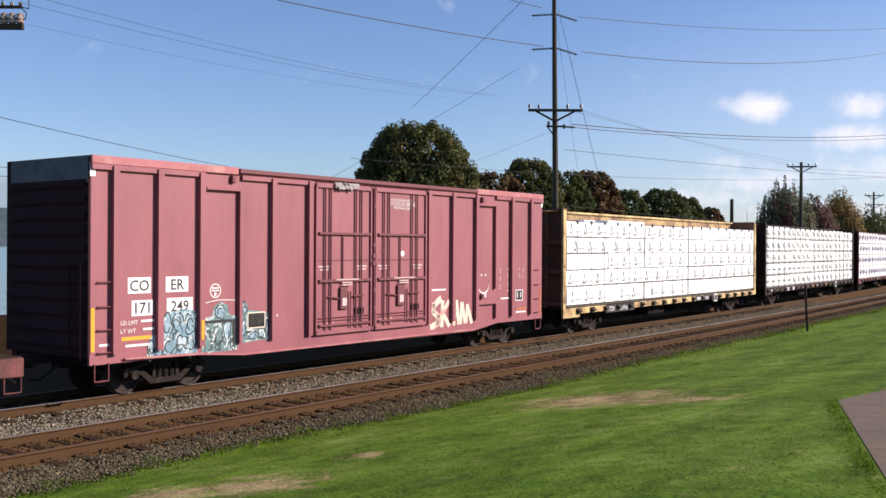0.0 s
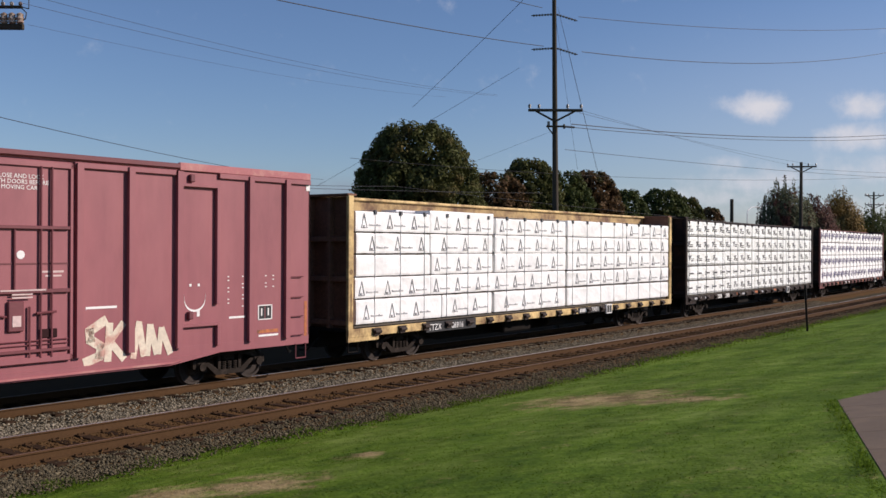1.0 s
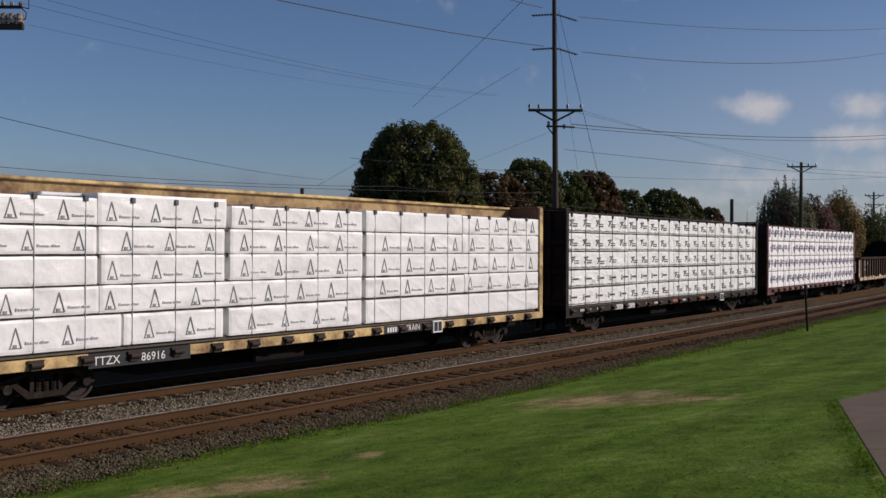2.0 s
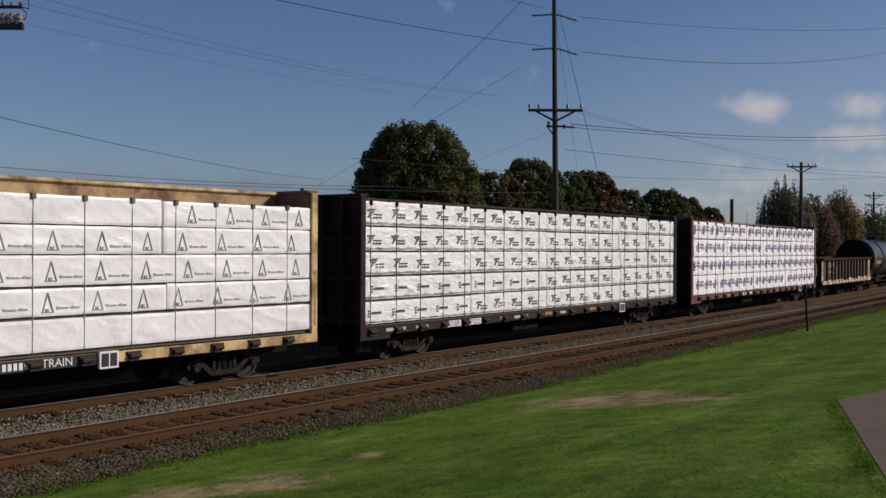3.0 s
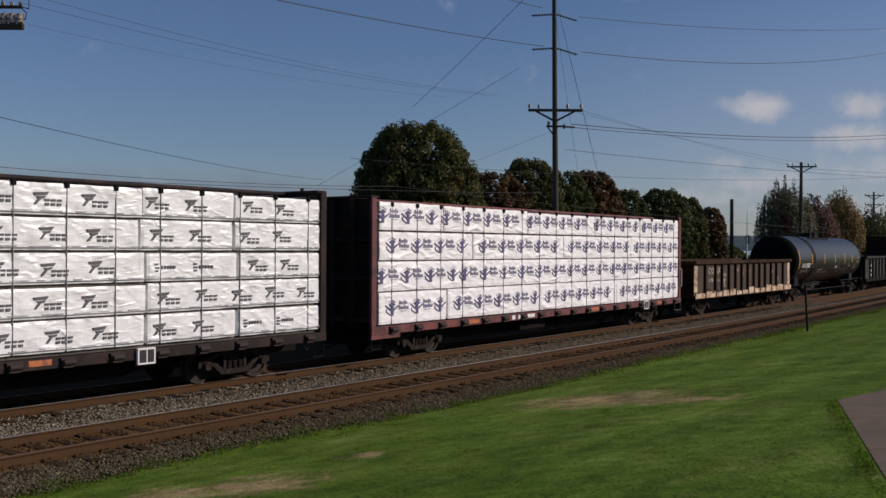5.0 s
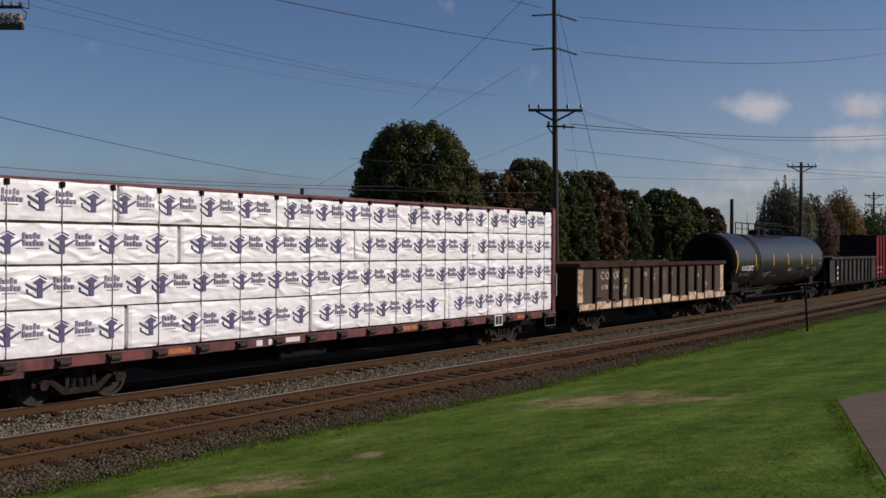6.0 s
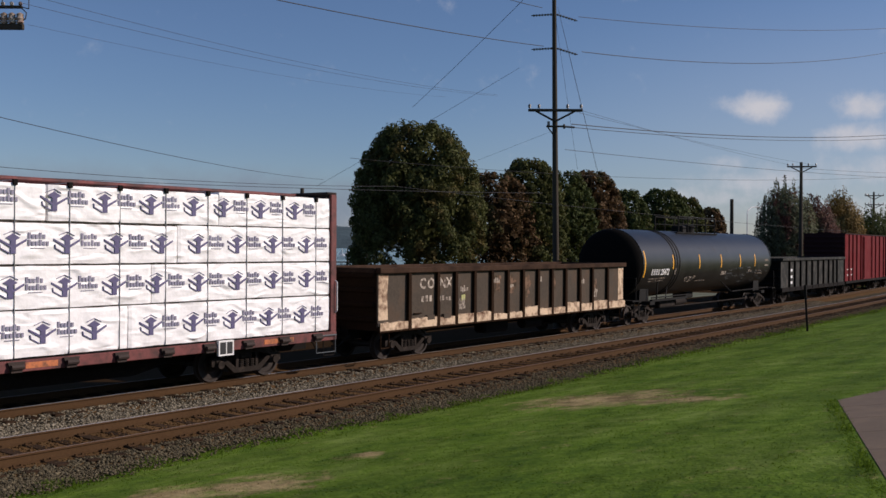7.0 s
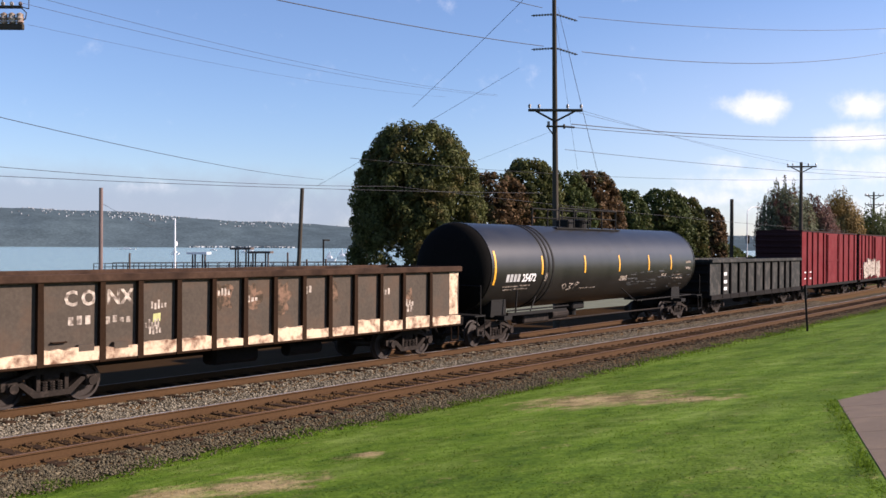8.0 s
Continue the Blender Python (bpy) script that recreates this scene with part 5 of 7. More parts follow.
                    while x < b2 - 0.15:
                        printed(mark_pines, "printed_mark", marks, pk, x, zm - 0.02)
                        if x + 0.75 < b2:
                            printed(mark_bars, "printed_line", pale, pk, x + 0.2, zm - 0.13)
                        x += 1.14
            elif style == "slash":
                x = a2 + rnd.uniform(0.25, 0.5)
                while x < b2 - 0.45:
                    if (r in (0, 1) and k == 0) or (r, k) in ((1, 1), (2, 3), (0, 4)):
                        printed(mark_block, "printed_mark", marks, pk, x, zm)
                    else:
                        printed(mark_slash, "printed_mark", marks, pk, x, zm + rnd.uniform(-0.03, 0.03))
                    x += 1.08
            else:
                x = a2 + (0.1 if r % 2 else 0.55)
                while x < b2 - 0.3:
                    printed(mark_figure, "printed_mark", marks, pk, x, zm + 0.02)
                    if x + 0.9 < b2:
                        printed(mark_lines, "printed_line", pale, pk, x + 0.34, zm + 0.08)
                    x += 1.17
            if style == "slash":      # overlapped flap along the foot of each wrapping
                part("wrap_fold", Shape().slab([(a2, za + 0.045), (b2, za + 0.045), (b2, za + 0.060), (a2, za + 0.062)], -1.489, -1.46), MAT["ink"], pk)
                x = a2 + 0.05
                while x < b2 - 0.15:
                    w = min(rnd.uniform(0.12, 0.5), b2 - x)
                    part("wrap_dash", Shape().box(x, x + w, -1.488, -1.46, za + 0.078, za + 0.078 + rnd.uniform(0.010, 0.022)), MAT["ink_pale"], pk)
                    x += w + rnd.uniform(0.1, 0.35)
    for x in straps:
        x = at(x)
        s = Shape().box(x - 0.0045, x + 0.0045, -1.473 - 1.7 * amp, -1.46, zb, zt).box(x - 0.006, x + 0.006, -1.49, -0.3, zt, zt + 0.015)
        cable = part("tie_down_cable", s, MAT["ink_pale"] if style == "pines" else MAT["strap"], car)
        part("corner_shoe", Shape().box(x - 0.05, x + 0.05, -1.515, -1.44, zt - 0.10, zt + 0.02, 0.01), MAT["ink_dark"] if style == "pines" else MAT["undercarriage"], cable, "dark corner shoe")
        w = Shape().slab([(x - 0.18, 1.03), (x + 0.18, 1.03), (x + 0.11, 0.82), (x - 0.11, 0.82)], -1.58, -1.50)
        w.rod((x - 0.13, -1.60, 0.93), (x + 0.13, -1.60, 0.93), 0.055, 8)
        part("winch", w, MAT["winch_dark"], car, "cable winch darkened with its shadow")
    for x in (at(plate),):
        part("inspection_stencil", Shape().box(x, x + 0.46, -1.60, -1.53, 0.72, 1.08), WHITE, car, "white-edged black stencil plate")
        part("stencil_face", Shape().box(x + 0.04, x + 0.22, -1.603, -1.60, 0.76, 1.04).box(x + 0.25, x + 0.42, -1.603, -1.60, 0.76, 1.04), BLACK, car)
    for x in (X0 + 2.85, X1 - 2.75):
        add_truck(car, at(x))
    return car, at


def lumber_cars():
    st = lambda a, b: span(a, b, 1.165)
    r5 = [(1.16, 1.80), (1.88, 2.42), (2.49, 3.07), (3.13, 3.68), (3.74, 4.33)]
    car, at = centre_beam_flatcar("yellow centre-beam flatcar loaded with white-wrapped lumber", 32.18, 54.06, 32.52, 53.86, r5,
                                  [(36.6, 39.47, 44.45), (36.0, 44.45, 49.3), (36.0, 39.5, 44.47), (35.98, 39.5, 44.47, 49.2), (35.95, 39.55, 44.45, 49.2)],
                                  st(33.35, 53.0), "yellow", "yellow", "yellow_dull", "wrap", "pines", 0.007, 4.77, 47.50)
    part("painted_panel", Shape().box(at(35.70), at(38.35), -1.534, -1.45, 0.74, 1.05), BLACK, car, "black panel on the side sill")
    lettering("TTZX", 0.26, at(35.80), 0.80, -1.540, WHITE, car, "stencil")
    lettering("86916", 0.26, at(37.0), 0.80, -1.540, WHITE, car, "stencil")
    part("painted_panel", Shape().box(at(45.25), at(47.45), -1.534, -1.53, 0.82, 1.05), BLACK, car, "black panel on the side sill")
    lettering("TRAIN", 0.24, at(46.22), 0.86, -1.540, WHITE, car, "stencil")
    for x0, n in ((45.40, 6),):
        for k in range(n):
            part("painted_block", Shape().box(at(x0 + k * 0.115), at(x0 + k * 0.115 + 0.075), -1.538, -1.53, 0.86, 1.0), WHITE, car)
    part("roof_tarp_scrap", Shape().box(at(35.0), at(36.2), -0.9, -0.3, 4.35, 4.42, 0.02), MAT["pale_metal"], car, "grey scrap on the cargo top")
    r5 = [(1.14, 1.75), (1.83, 2.43), (2.52, 3.13), (3.21, 3.84), (3.92, 4.58)]
    car, at = centre_beam_flatcar("black centre-beam flatcar loaded with creased white lumber packages", 55.8, 77.75, 56.0, 77.6, r5,
                                  [(61.3, 66.1, 72.1, 74.7), (61.3, 66.1, 72.1), (61.25, 66.1, 72.1, 74.7), (61.3, 66.1, 71.9, 74.6), (61.25, 66.1, 72.0, 74.6)],
                                  st(56.27, 77.1), "brown_car", "brown_car", "brown_car", "wrap_tfp", "slash", 0.012, 4.79, 71.80)
    for xa, xb, words in ((59.88, 60.62, "COER"), (60.98, 61.76, "475252")):
        pl = part("stencil_panel", Shape().box(at(xa), at(xb), -1.538, -1.53, 0.84, 1.03), WHITE, car, "white painted stencil panel")
        lettering(words, 0.22, at((xa + xb) / 2), 0.86, -1.542, BLACK, pl, align="CENTER")
    for xa, xb in ((56.9, 57.8), (58.3, 58.9), (63.8, 64.7), (67.0, 67.4)):
        part("stencil_panel", Shape().box(at(xa), at(xb), -1.538, -1.53, 0.90, 0.99), MAT["ink_pale"], car, "worn pale stencil lines")
    for xa, xb in ((62.9, 63.4), (65.9, 66.4), (69.3, 69.8)):
        part("reflector_tape", Shape().box(at(xa), at(xb), -1.538, -1.53, 0.90, 1.02), MAT["orange_worn"], car, "worn orange reflective strip")
    r4 = [(1.09, 1.97), (2.04, 2.86), (2.93, 3.73), (3.80, 4.58)]
    car, at = centre_beam_flatcar("oxide red centre-beam flatcar loaded with white-wrapped lumber", 79.5, 101.5, 79.85, 101.32, r4,
                                  [(83.2, 88.9, 95.0), (84.0, 91.0, 95.6), (84.6, 90.6, 96.3), (83.0, 88.0, 93.1, 97.5)],
                                  st(80.45, 100.75), "dark_red", "dark_red", "dark_red", "wrap_blue", "figure", 0.009, 4.76, 97.40)
    for xa, xb in ((98.9, 99.9), (92.6, 93.3), (84.2, 84.9)):
        part("reflector_tape", Shape().box(at(xa), at(xb), -1.537, -1.53, 0.88, 1.0), MAT["orange_worn"], car, "worn orange reflective strip")
    part("hand_rod", Shape().bar([(at(101.46), -1.52, 1.55), (at(101.46), -1.58, 1.6), (at(101.46), -1.58, 2.35), (at(101.46), -1.52, 2.4)], 0.016), MAT["pale_metal"], car, "white hand rod")
    part("end_step", Shape().bar([(at(100.7), -1.56, 0.98), (at(100.7), -1.56, 0.52), (at(101.42), -1.56, 0.52), (at(101.42), -1.56, 0.98)], 0.013).bar([(at(100.7), -1.56, 0.96), (at(101.45), -1.56, 0.96)], 0.022), MAT["end_grey"], car, "bare steel step")
    part("stencil_lines", Shape().box(at(86.9), at(87.1), -1.538, -1.53, 0.86, 1.0).box(at(87.3), at(87.6), -1.538, -1.53, 0.86, 1.0).box(at(87.9), at(88.4), -1.538, -1.53, 0.88, 1.0), WHITE, car)


# ---- gondolas ----
def gondola(label, X0, X1, zb, zt, ribs, wall, rib, chord, lower, group="gondolas"):
    car, h = car_thing("gondola", label, X0, X1, group)
    mid = (X0 + X1) / 2
    at = lambda x: x - mid
    for s in (-1, 1):
        part("side_wall", Shape().box(-h, h, s * 1.43, s * 1.47, zb, zt - 0.1), wall, car)
        part("top_chord", Shape().box(-h - 0.03, h + 0.03, s * 1.40, s * 1.60, zt - 0.17, zt, 0.02), chord, car, "rusty top chord")
        part("side_sill", Shape().box(-h, h, s * 1.43, s * 1.55, zb - (0.16 if lower else 0.22), zb + 0.03, 0.015), rib, car)
        for x in ribs:
            part("side_rib", Shape().slab([(at(x) - 0.075, zb - 0.15), (at(x) - 0.06, zt - 0.15), (at(x) + 0.06, zt - 0.15), (at(x) + 0.075, zb - 0.15)], s * 1.47, s * 1.57), rib, car)
        en = part("end_wall", Shape().box(s * (h - 0.04), s * h, -1.43, 1.43, zb - 0.1, zt - 0.02), rib, car)
        for z in span(zb + 0.15, zt - 0.3, 0.42):
            part("end_rib", Shape().box(s * h, s * (h + 0.09), -1.38, 1.38, z, z + 0.14, 0.03), rib, en)
        part("end_chord", Shape().box(s * (h - 0.06), s * (h + 0.07), -1.40, 1.40, zt - 0.16, zt - 0.01, 0.02), chord, car)
        add_coupler(car, s * h, s, MAT["truck_steel"])
        stirrup(car, s * (h - 0.45), s * (h - 0.08), -1.52, 0.42, zb - 0.2, rib)
    part("floor_plate", Shape().box(-h + 0.03, h - 0.03, -1.43, 1.43, zb, zb + 0.05), chord, car)
    part("underframe", Shape().box(-h, h, -0.35, 0.35, zb - 0.4, zb).box(-1.5, 0, -0.9, -0.4, 0.4, zb - 0.05, 0.08).rod((1, -0.8, 0.6), (2.2, -0.8, 0.6), 0.18, 12), MAT["undercarriage"], car)
    edges = sorted(ribs)
    if lower:
        rnd = random.Random(3)
        cells = list(zip([X0 + 0.02] + [x + 0.08 for x in edges], [x - 0.08 for x in edges] + [X1 - 0.02]))
        for k, (a, b) in enumerate(cells):
            top = zb + rnd.uniform(0.08, 0.26)
            n = 8
            pts = [(at(a), zb - 0.10)] + [(at(b), zb - 0.10)] + [(at(b) + (at(a) - at(b)) * i / n, top + 0.05 * noise.noise(Vector((k * 3.1, i * 0.9, 0)))) for i in range(n + 1)]
            part("peeled_strip", Shape().slab(pts, -1.560, -1.47), lower, car, "peeled pale primer along the bottom")
        for a, b, ztop in ((X0 + 0.03, X0 + 0.45, zt - 0.2), (X1 - 0.50, X1 - 0.05, zt - 0.2)):
            pts = [(at(a), zb + 0.2), (at(b), zb + 0.2), (at(b) - 0.04, zb + 0.9), (at(b) + 0.02, ztop), (at(a), ztop)]
            part("peeled_strip", Shape().slab(pts, -1.480, -1.47), lower, car)
    for x in (X0 + 1.95, X1 - 1.95):
        add_truck(car, at(x))
    return car, at


def gondolas():
    ribs = [104.60, 106.02, 106.97, 108.01, 109.02, 110.0, 110.99, 112.01, 112.99, 114.01, 115.1, 116.12, 117.41]
    car, at = gondola("rusty brown gondola with peeled pale lower edge", 103.22, 118.95, 1.02, 2.72, ribs, MAT["gon"], MAT["gon_rib"], MAT["gon_chord"], MAT["gon_bare"])
    for w, x in (("C", 105.17), ("O", 105.56), ("N", 106.17), ("X", 106.52)):
        lettering(w, 0.44, at(x), 2.07, -1.474, MAT["chalk"], car, "faded_letter", bold=0.014)
    rnd = random.Random(5)
    for xa, xb, z, n in ((105.26, 105.86, 1.66, 3), (106.15, 106.83, 1.66, 4), (107.3, 107.75, 1.92, 5), (107.15, 107.55, 1.50, 5), (107.25, 107.6, 1.36, 4), (109.1, 109.6, 2.15, 5),
                         (110.0, 110.5, 1.95, 4), (111.0, 111.05, 2.2, 1), (116.3, 116.7, 1.6, 3), (116.35, 116.65, 1.42, 2), (115.2, 115.6, 1.95, 3), (112.1, 112.4, 2.1, 2)):
        w = (xb - xa) / n
        for k in range(n):
            part("stencil_block", Shape().box(at(xa + k * w), at(xa + (k + 0.6) * w), -1.475, -1.47, z + rnd.uniform(-0.02, 0.02), z + rnd.uniform(0.1, 0.2)), MAT["chalk"], car, "faded stencil remains")
    for k, (x, z, rx, rz) in enumerate(((109.35, 2.0, 0.30, 0.28), (110.3, 2.05, 0.28, 0.32), (111.3, 1.95, 0.30, 0.42), (109.3, 2.3, 0.32, 0.10), (113.2, 2.1, 0.15, 0.3), (116.4, 1.75, 0.2, 0.3))):
        p = Shape()
        blob(p, at(x), z, rx, rz, -1.473, -1.47, 4.4 + k, 24, 0.4)
        part("rust_patch", p, MAT["gon_patch"], car, "flaked pinkish rust patch")
    part("grab_iron", Shape().bar([(at(104.88), -1.47, 1.34), (at(104.88), -1.53, 1.34), (at(105.2), -1.53, 1.34), (at(105.2), -1.47, 1.34)], 0.016), MAT["gon_rib"], car)
    for xa, xb in ((105.45, 105.82), (106.3, 106.66)):
        part("dark_patch", Shape().box(at(xa), at(xb), -1.563, -1.47, 1.12, 1.26, 0.005), MAT["gon"], car, "unpeeled dark paint patch")
    part("chalk_mark", Shape().slab([(at(107.35), 1.62), (at(107.55), 1.64), (at(107.56), 1.82), (at(107.36), 1.80)], -1.474, -1.47), MAT["chalk_green"], car, "yellow-green chalk mark")
    ribs = [142.2, 143.4, 144.72, 146.1, 147.5, 149.0, 150.4, 151.8, 153.1, 154.2]
    car, at = gondola("grey-black ribbed gondola with white stencils", 140.55, 156.34, 0.98, 2.78, ribs, MAT["grey_gon"], MAT["undercarriage"], MAT["grey_gon"], None)
    for z in (1.95, 1.55, 1.2):
        part("stencil_block", Shape().box(at(142.55), at(143.0), -1.475, -1.47, z, z + 0.16), WHITE, car, "white stencil block")


# ---- tank car ----
def tank_car():
    X0, X1 = 119.98, 139.5
    car, h = car_thing("tank_car", "black tank car with yellow reflective stripes", X0, X1)
    mid = (X0 + X1) / 2
    at = lambda x: x - mid
    R, zc = 1.52, 2.63
    a0, a1 = at(120.75), at(138.35)
    prof = []
    for k in range(9):
        t = math.pi / 2 * k / 8
        prof.append((a0 - 0.62 * math.cos(t), max(0.02, R * math.sin(t) ** 0.85)))
    prof += [(a0 + 1.5, R), (0, R), (a1 - 1.5, R)]
    for k in range(9):
        t = math.pi / 2 * (1 - k / 8)
        prof.append((a1 + 0.62 * math.cos(t), max(0.02, R * math.sin(t) ** 0.85)))
    body = part("tank_shell", Shape().lathe(prof[8:-8], 64).moved(dz=zc), MAT["tank"], car, "satin black cylindrical shell", smooth=True)
    for q in (prof[:9], prof[-9:]):
        part("tank_head", Shape().lathe(q, 64).moved(dz=zc), MAT["tank_end"], car, "domed tank end, black with its shade painted in", smooth=True)
    for x in (120.78, 138.32):
        part("head_seam", Shape().lathe([(at(x) - 0.03, R), (at(x) - 0.03, R + 0.02), (at(x) + 0.03, R + 0.02), (at(x) + 0.03, R)], 64).moved(dz=zc), MAT["tank"], body)
    for x in (124.25, 124.55, 124.85):
        part("jacket_band", Shape().lathe([(at(x) - 0.05, R), (at(x) - 0.05, R + 0.018), (at(x) + 0.05, R + 0.018), (at(x) + 0.05, R)], 64).moved(dz=zc), MAT["tank_part"], body)
    for i, x in enumerate((120.98, 124.07, 127.33, 130.32, 133.2, 135.6)):
        lo, hi = (-22, 22) if i == 0 else (-10, 15)
        st = Shape()
        for k in range(6):
            t0, t1 = radians(lo + (hi - lo) * k / 6), radians(lo + (hi - lo) * (k + 1) / 6)
            p = lambda t, r: (-r * math.cos(t), zc + r * math.sin(t))
            (ya, za), (yb, zb), (yc, zd), (yd, ze) = p(t0, R + 0.008), p(t1, R + 0.008), p(t1, R - 0.01), p(t0, R - 0.01)
            x0, x1 = at(x) - 0.055, at(x) + 0.055
            st.add([(x0, ya, za), (x0, yb, zb), (x1, yb, zb), (x1, ya, za)], [(0, 1, 2, 3)])
        part("reflector_tape", st, MAT["orange_tape"], car, "yellow reflective stripe")

    def curved(ob):
        for v in ob.data.vertices:
            z = v.co.z - zc
            v.co.y = -math.sqrt(max(0.1, (R + 0.01) ** 2 - z * z))
    for k in range(4):
        b = Shape().box(at(121.72) + k * 0.24, at(121.72) + k * 0.24 + 0.17, 0, 0.001, 2.14, 2.40)
        curved(part("reporting_mark", b, WHITE, car, "white painted mark block"))
    o = lettering("25472", 0.37, at(122.75), 2.14, 0, WHITE, car, "stencil", bold=0.012)
    curved(o)
    bars = Shape()
    for xa, xb, z in ((121.6, 122.6, 1.95), (122.7, 123.4, 1.97), (121.7, 122.3, 1.84), (122.4, 123.3, 1.86), (130.4, 131.2, 2.0), (135.9, 136.8, 2.1), (136.0, 137.2, 1.95), (127.3, 128.6, 1.75)):
        bars.box(at(xa), at(xb), 0, 0.001, z, z + 0.05)
    for xa, xb, za, zb in ((124.25, 124.5, 2.12, 2.42), (130.5, 131.2, 1.98, 2.18), (134.6, 135.2, 2.08, 2.20), (137.3, 137.9, 2.35, 2.75)):
        bars.box(at(xa), at(xb), 0, 0.001, za, zb)
    curved(part("stencil_lines", bars, MAT["chalk"], car, "small faded stencils"))
    scrawl = Shape()
    for pts in ([(126.0, 1.78), (125.8, 1.92), (126.0, 1.98), (126.15, 1.86), (126.0, 1.78)], [(126.3, 1.98), (126.6, 1.96), (126.4, 1.86), (126.6, 1.78), (126.3, 1.74)], [(126.8, 1.76), (126.85, 2.02), (127.1, 1.98), (126.85, 1.88)]):
        stroke(scrawl, [(at(a), b) for a, b in pts], 0.035, 0, 0.001)
    curved(part("chalk_scrawl", scrawl, MAT["chalk"], car, "chalked scrawl"))
    rnd = random.Random(12)
    for k in range(34):
        x, z = rnd.uniform(131.5, 138.0), rnd.uniform(1.55, 2.35)
        p = Shape()
        blob(p, at(x), z, rnd.uniform(0.12, 0.55), rnd.uniform(0.010, 0.032), 0, 0.001, k * 1.3, 12, 0.3)
        curved(part("scuff", p, MAT["tank_scuff"], car, "grey rubbed scuff"))
    for x in (127.6, 129.4, 131.2):
        p = Shape()
        stroke(p, [(at(x), 3.42), (at(x + 0.22), 3.14)], 0.02, 0, 0.001)
        stroke(p, [(at(x + 0.16), 3.45), (at(x + 0.36), 3.22)], 0.014, 0, 0.001)
        curved(part("scuff", p, MAT["tank_scuff"], car, "thin pale scratches"))
    # top fittings
    top = zc + R
    part("walkway", Shape().box(at(126.7), at(132.2), -0.62, 0.62, top - 0.10, top - 0.05), MAT["tank_part"], car)
    rails = Shape()
    for y in (-0.6, 0.6):
        for x in (126.9, 128.1, 129.3, 130.5, 131.8):
            rails.rod((at(x), y, top - 0.1), (at(x), y, top + 0.70), 0.032, 6)
        rails.rod((at(126.9), y, top + 0.70), (at(131.8), y, top + 0.70), 0.032, 6)
        rails.rod((at(126.9), y, top + 0.35), (at(131.8), y, top + 0.35), 0.022, 6)
    part("railing", rails, MAT["tank_part"], car)
    part("manway", Shape().lathe([(top - 0.15, 0.34), (top + 0.22, 0.34), (top + 0.24, 0.38), (top + 0.30, 0.38), (top + 0.34, 0.2)], 20, "z").moved(dx=at(129.6)), MAT["tank_part"], car)
    part("valve_housing", Shape().box(at(128.2), at(128.7), -0.3, 0.3, top - 0.1, top + 0.28, 0.05), MAT["tank_part"], car)
    # cradle, sills, ladders
    for x in (121.9, 137.2):
        s = Shape().slab([(at(x) - 0.5, 0.95), (at(x) - 0.4, 1.9), (at(x) + 0.4, 1.9), (at(x) + 0.5, 0.95)], -1.05, 1.05).box(at(x) - 0.25, at(x) + 0.25, -1.45, 1.45, 0.85, 1.0)
        part("saddle", s, MAT["tank_part"], car)
    for s, xa, xb in ((-1, -h, at(122.6)), (1, at(136.5), h)):
        part("stub_sill", Shape().box(xa, xb, -0.3, 0.3, 0.68, 1.05, 0.02), MAT["undercarriage"], car)
        add_coupler(car, s * h, s, MAT["truck_steel"])
        xe = s * (h - 0.25)
        part("end_platform", Shape().box(xe - 0.3, xe + 0.3, -1.42, 1.42, 1.05, 1.10).bar([(xe, -1.42, 1.1), (xe, -1.42, 2.05), (xe, 1.42, 2.05), (xe, 1.42, 1.1)], 0.022)
             .bar([(xe - 0.25, -1.45, 1.05), (xe - 0.25, -1.45, 0.45), (xe + 0.2, -1.45, 0.45), (xe + 0.2, -1.45, 1.05)], 0.02), MAT["tank_part"], car)
    part("side_rail", Shape().box(at(121.9), at(126.0), -1.44, -1.36, 0.98, 1.08).bar([(at(121.9), -1.4, 1.15), (at(126.2), -1.4, 1.16)], 0.03)
         .bar([(at(122.4), -1.42, 1.05), (at(122.5), -1.42, 1.85)], 0.03).bar([(at(123.4), -1.42, 1.1), (at(124.2), -1.15, 1.55)], 0.025)
         .bar([(at(132.2), -1.4, 1.1), (at(138.2), -1.4, 1.14)], 0.03).bar([(at(132.0), -1.42, 1.1), (at(131.2), -1.1, 1.7)], 0.025), MAT["tank_part"], car)
    part("bottom_outlet", Shape().rod((at(129.0), 0, 0.6), (at(129.0), 0, 1.2), 0.2, 14).box(at(128.5), at(129.5), -0.35, 0.35, 0.85, 1.15, 0.05), MAT["tank_part"], car)
    part("brake_gear", Shape().box(at(123.4), at(125.2), -1.15, -0.6, 0.62, 0.98, 0.05).rod((at(126.0), -0.7, 0.8), (at(127.2), -0.7, 0.8), 0.18, 12).bar([(at(123), -0.9, 0.62), (at(136), -0.9, 0.6)], 0.03), MAT["truck_steel"], car)
    for x in (121.7, 137.4):
        add_truck(car, at(x))


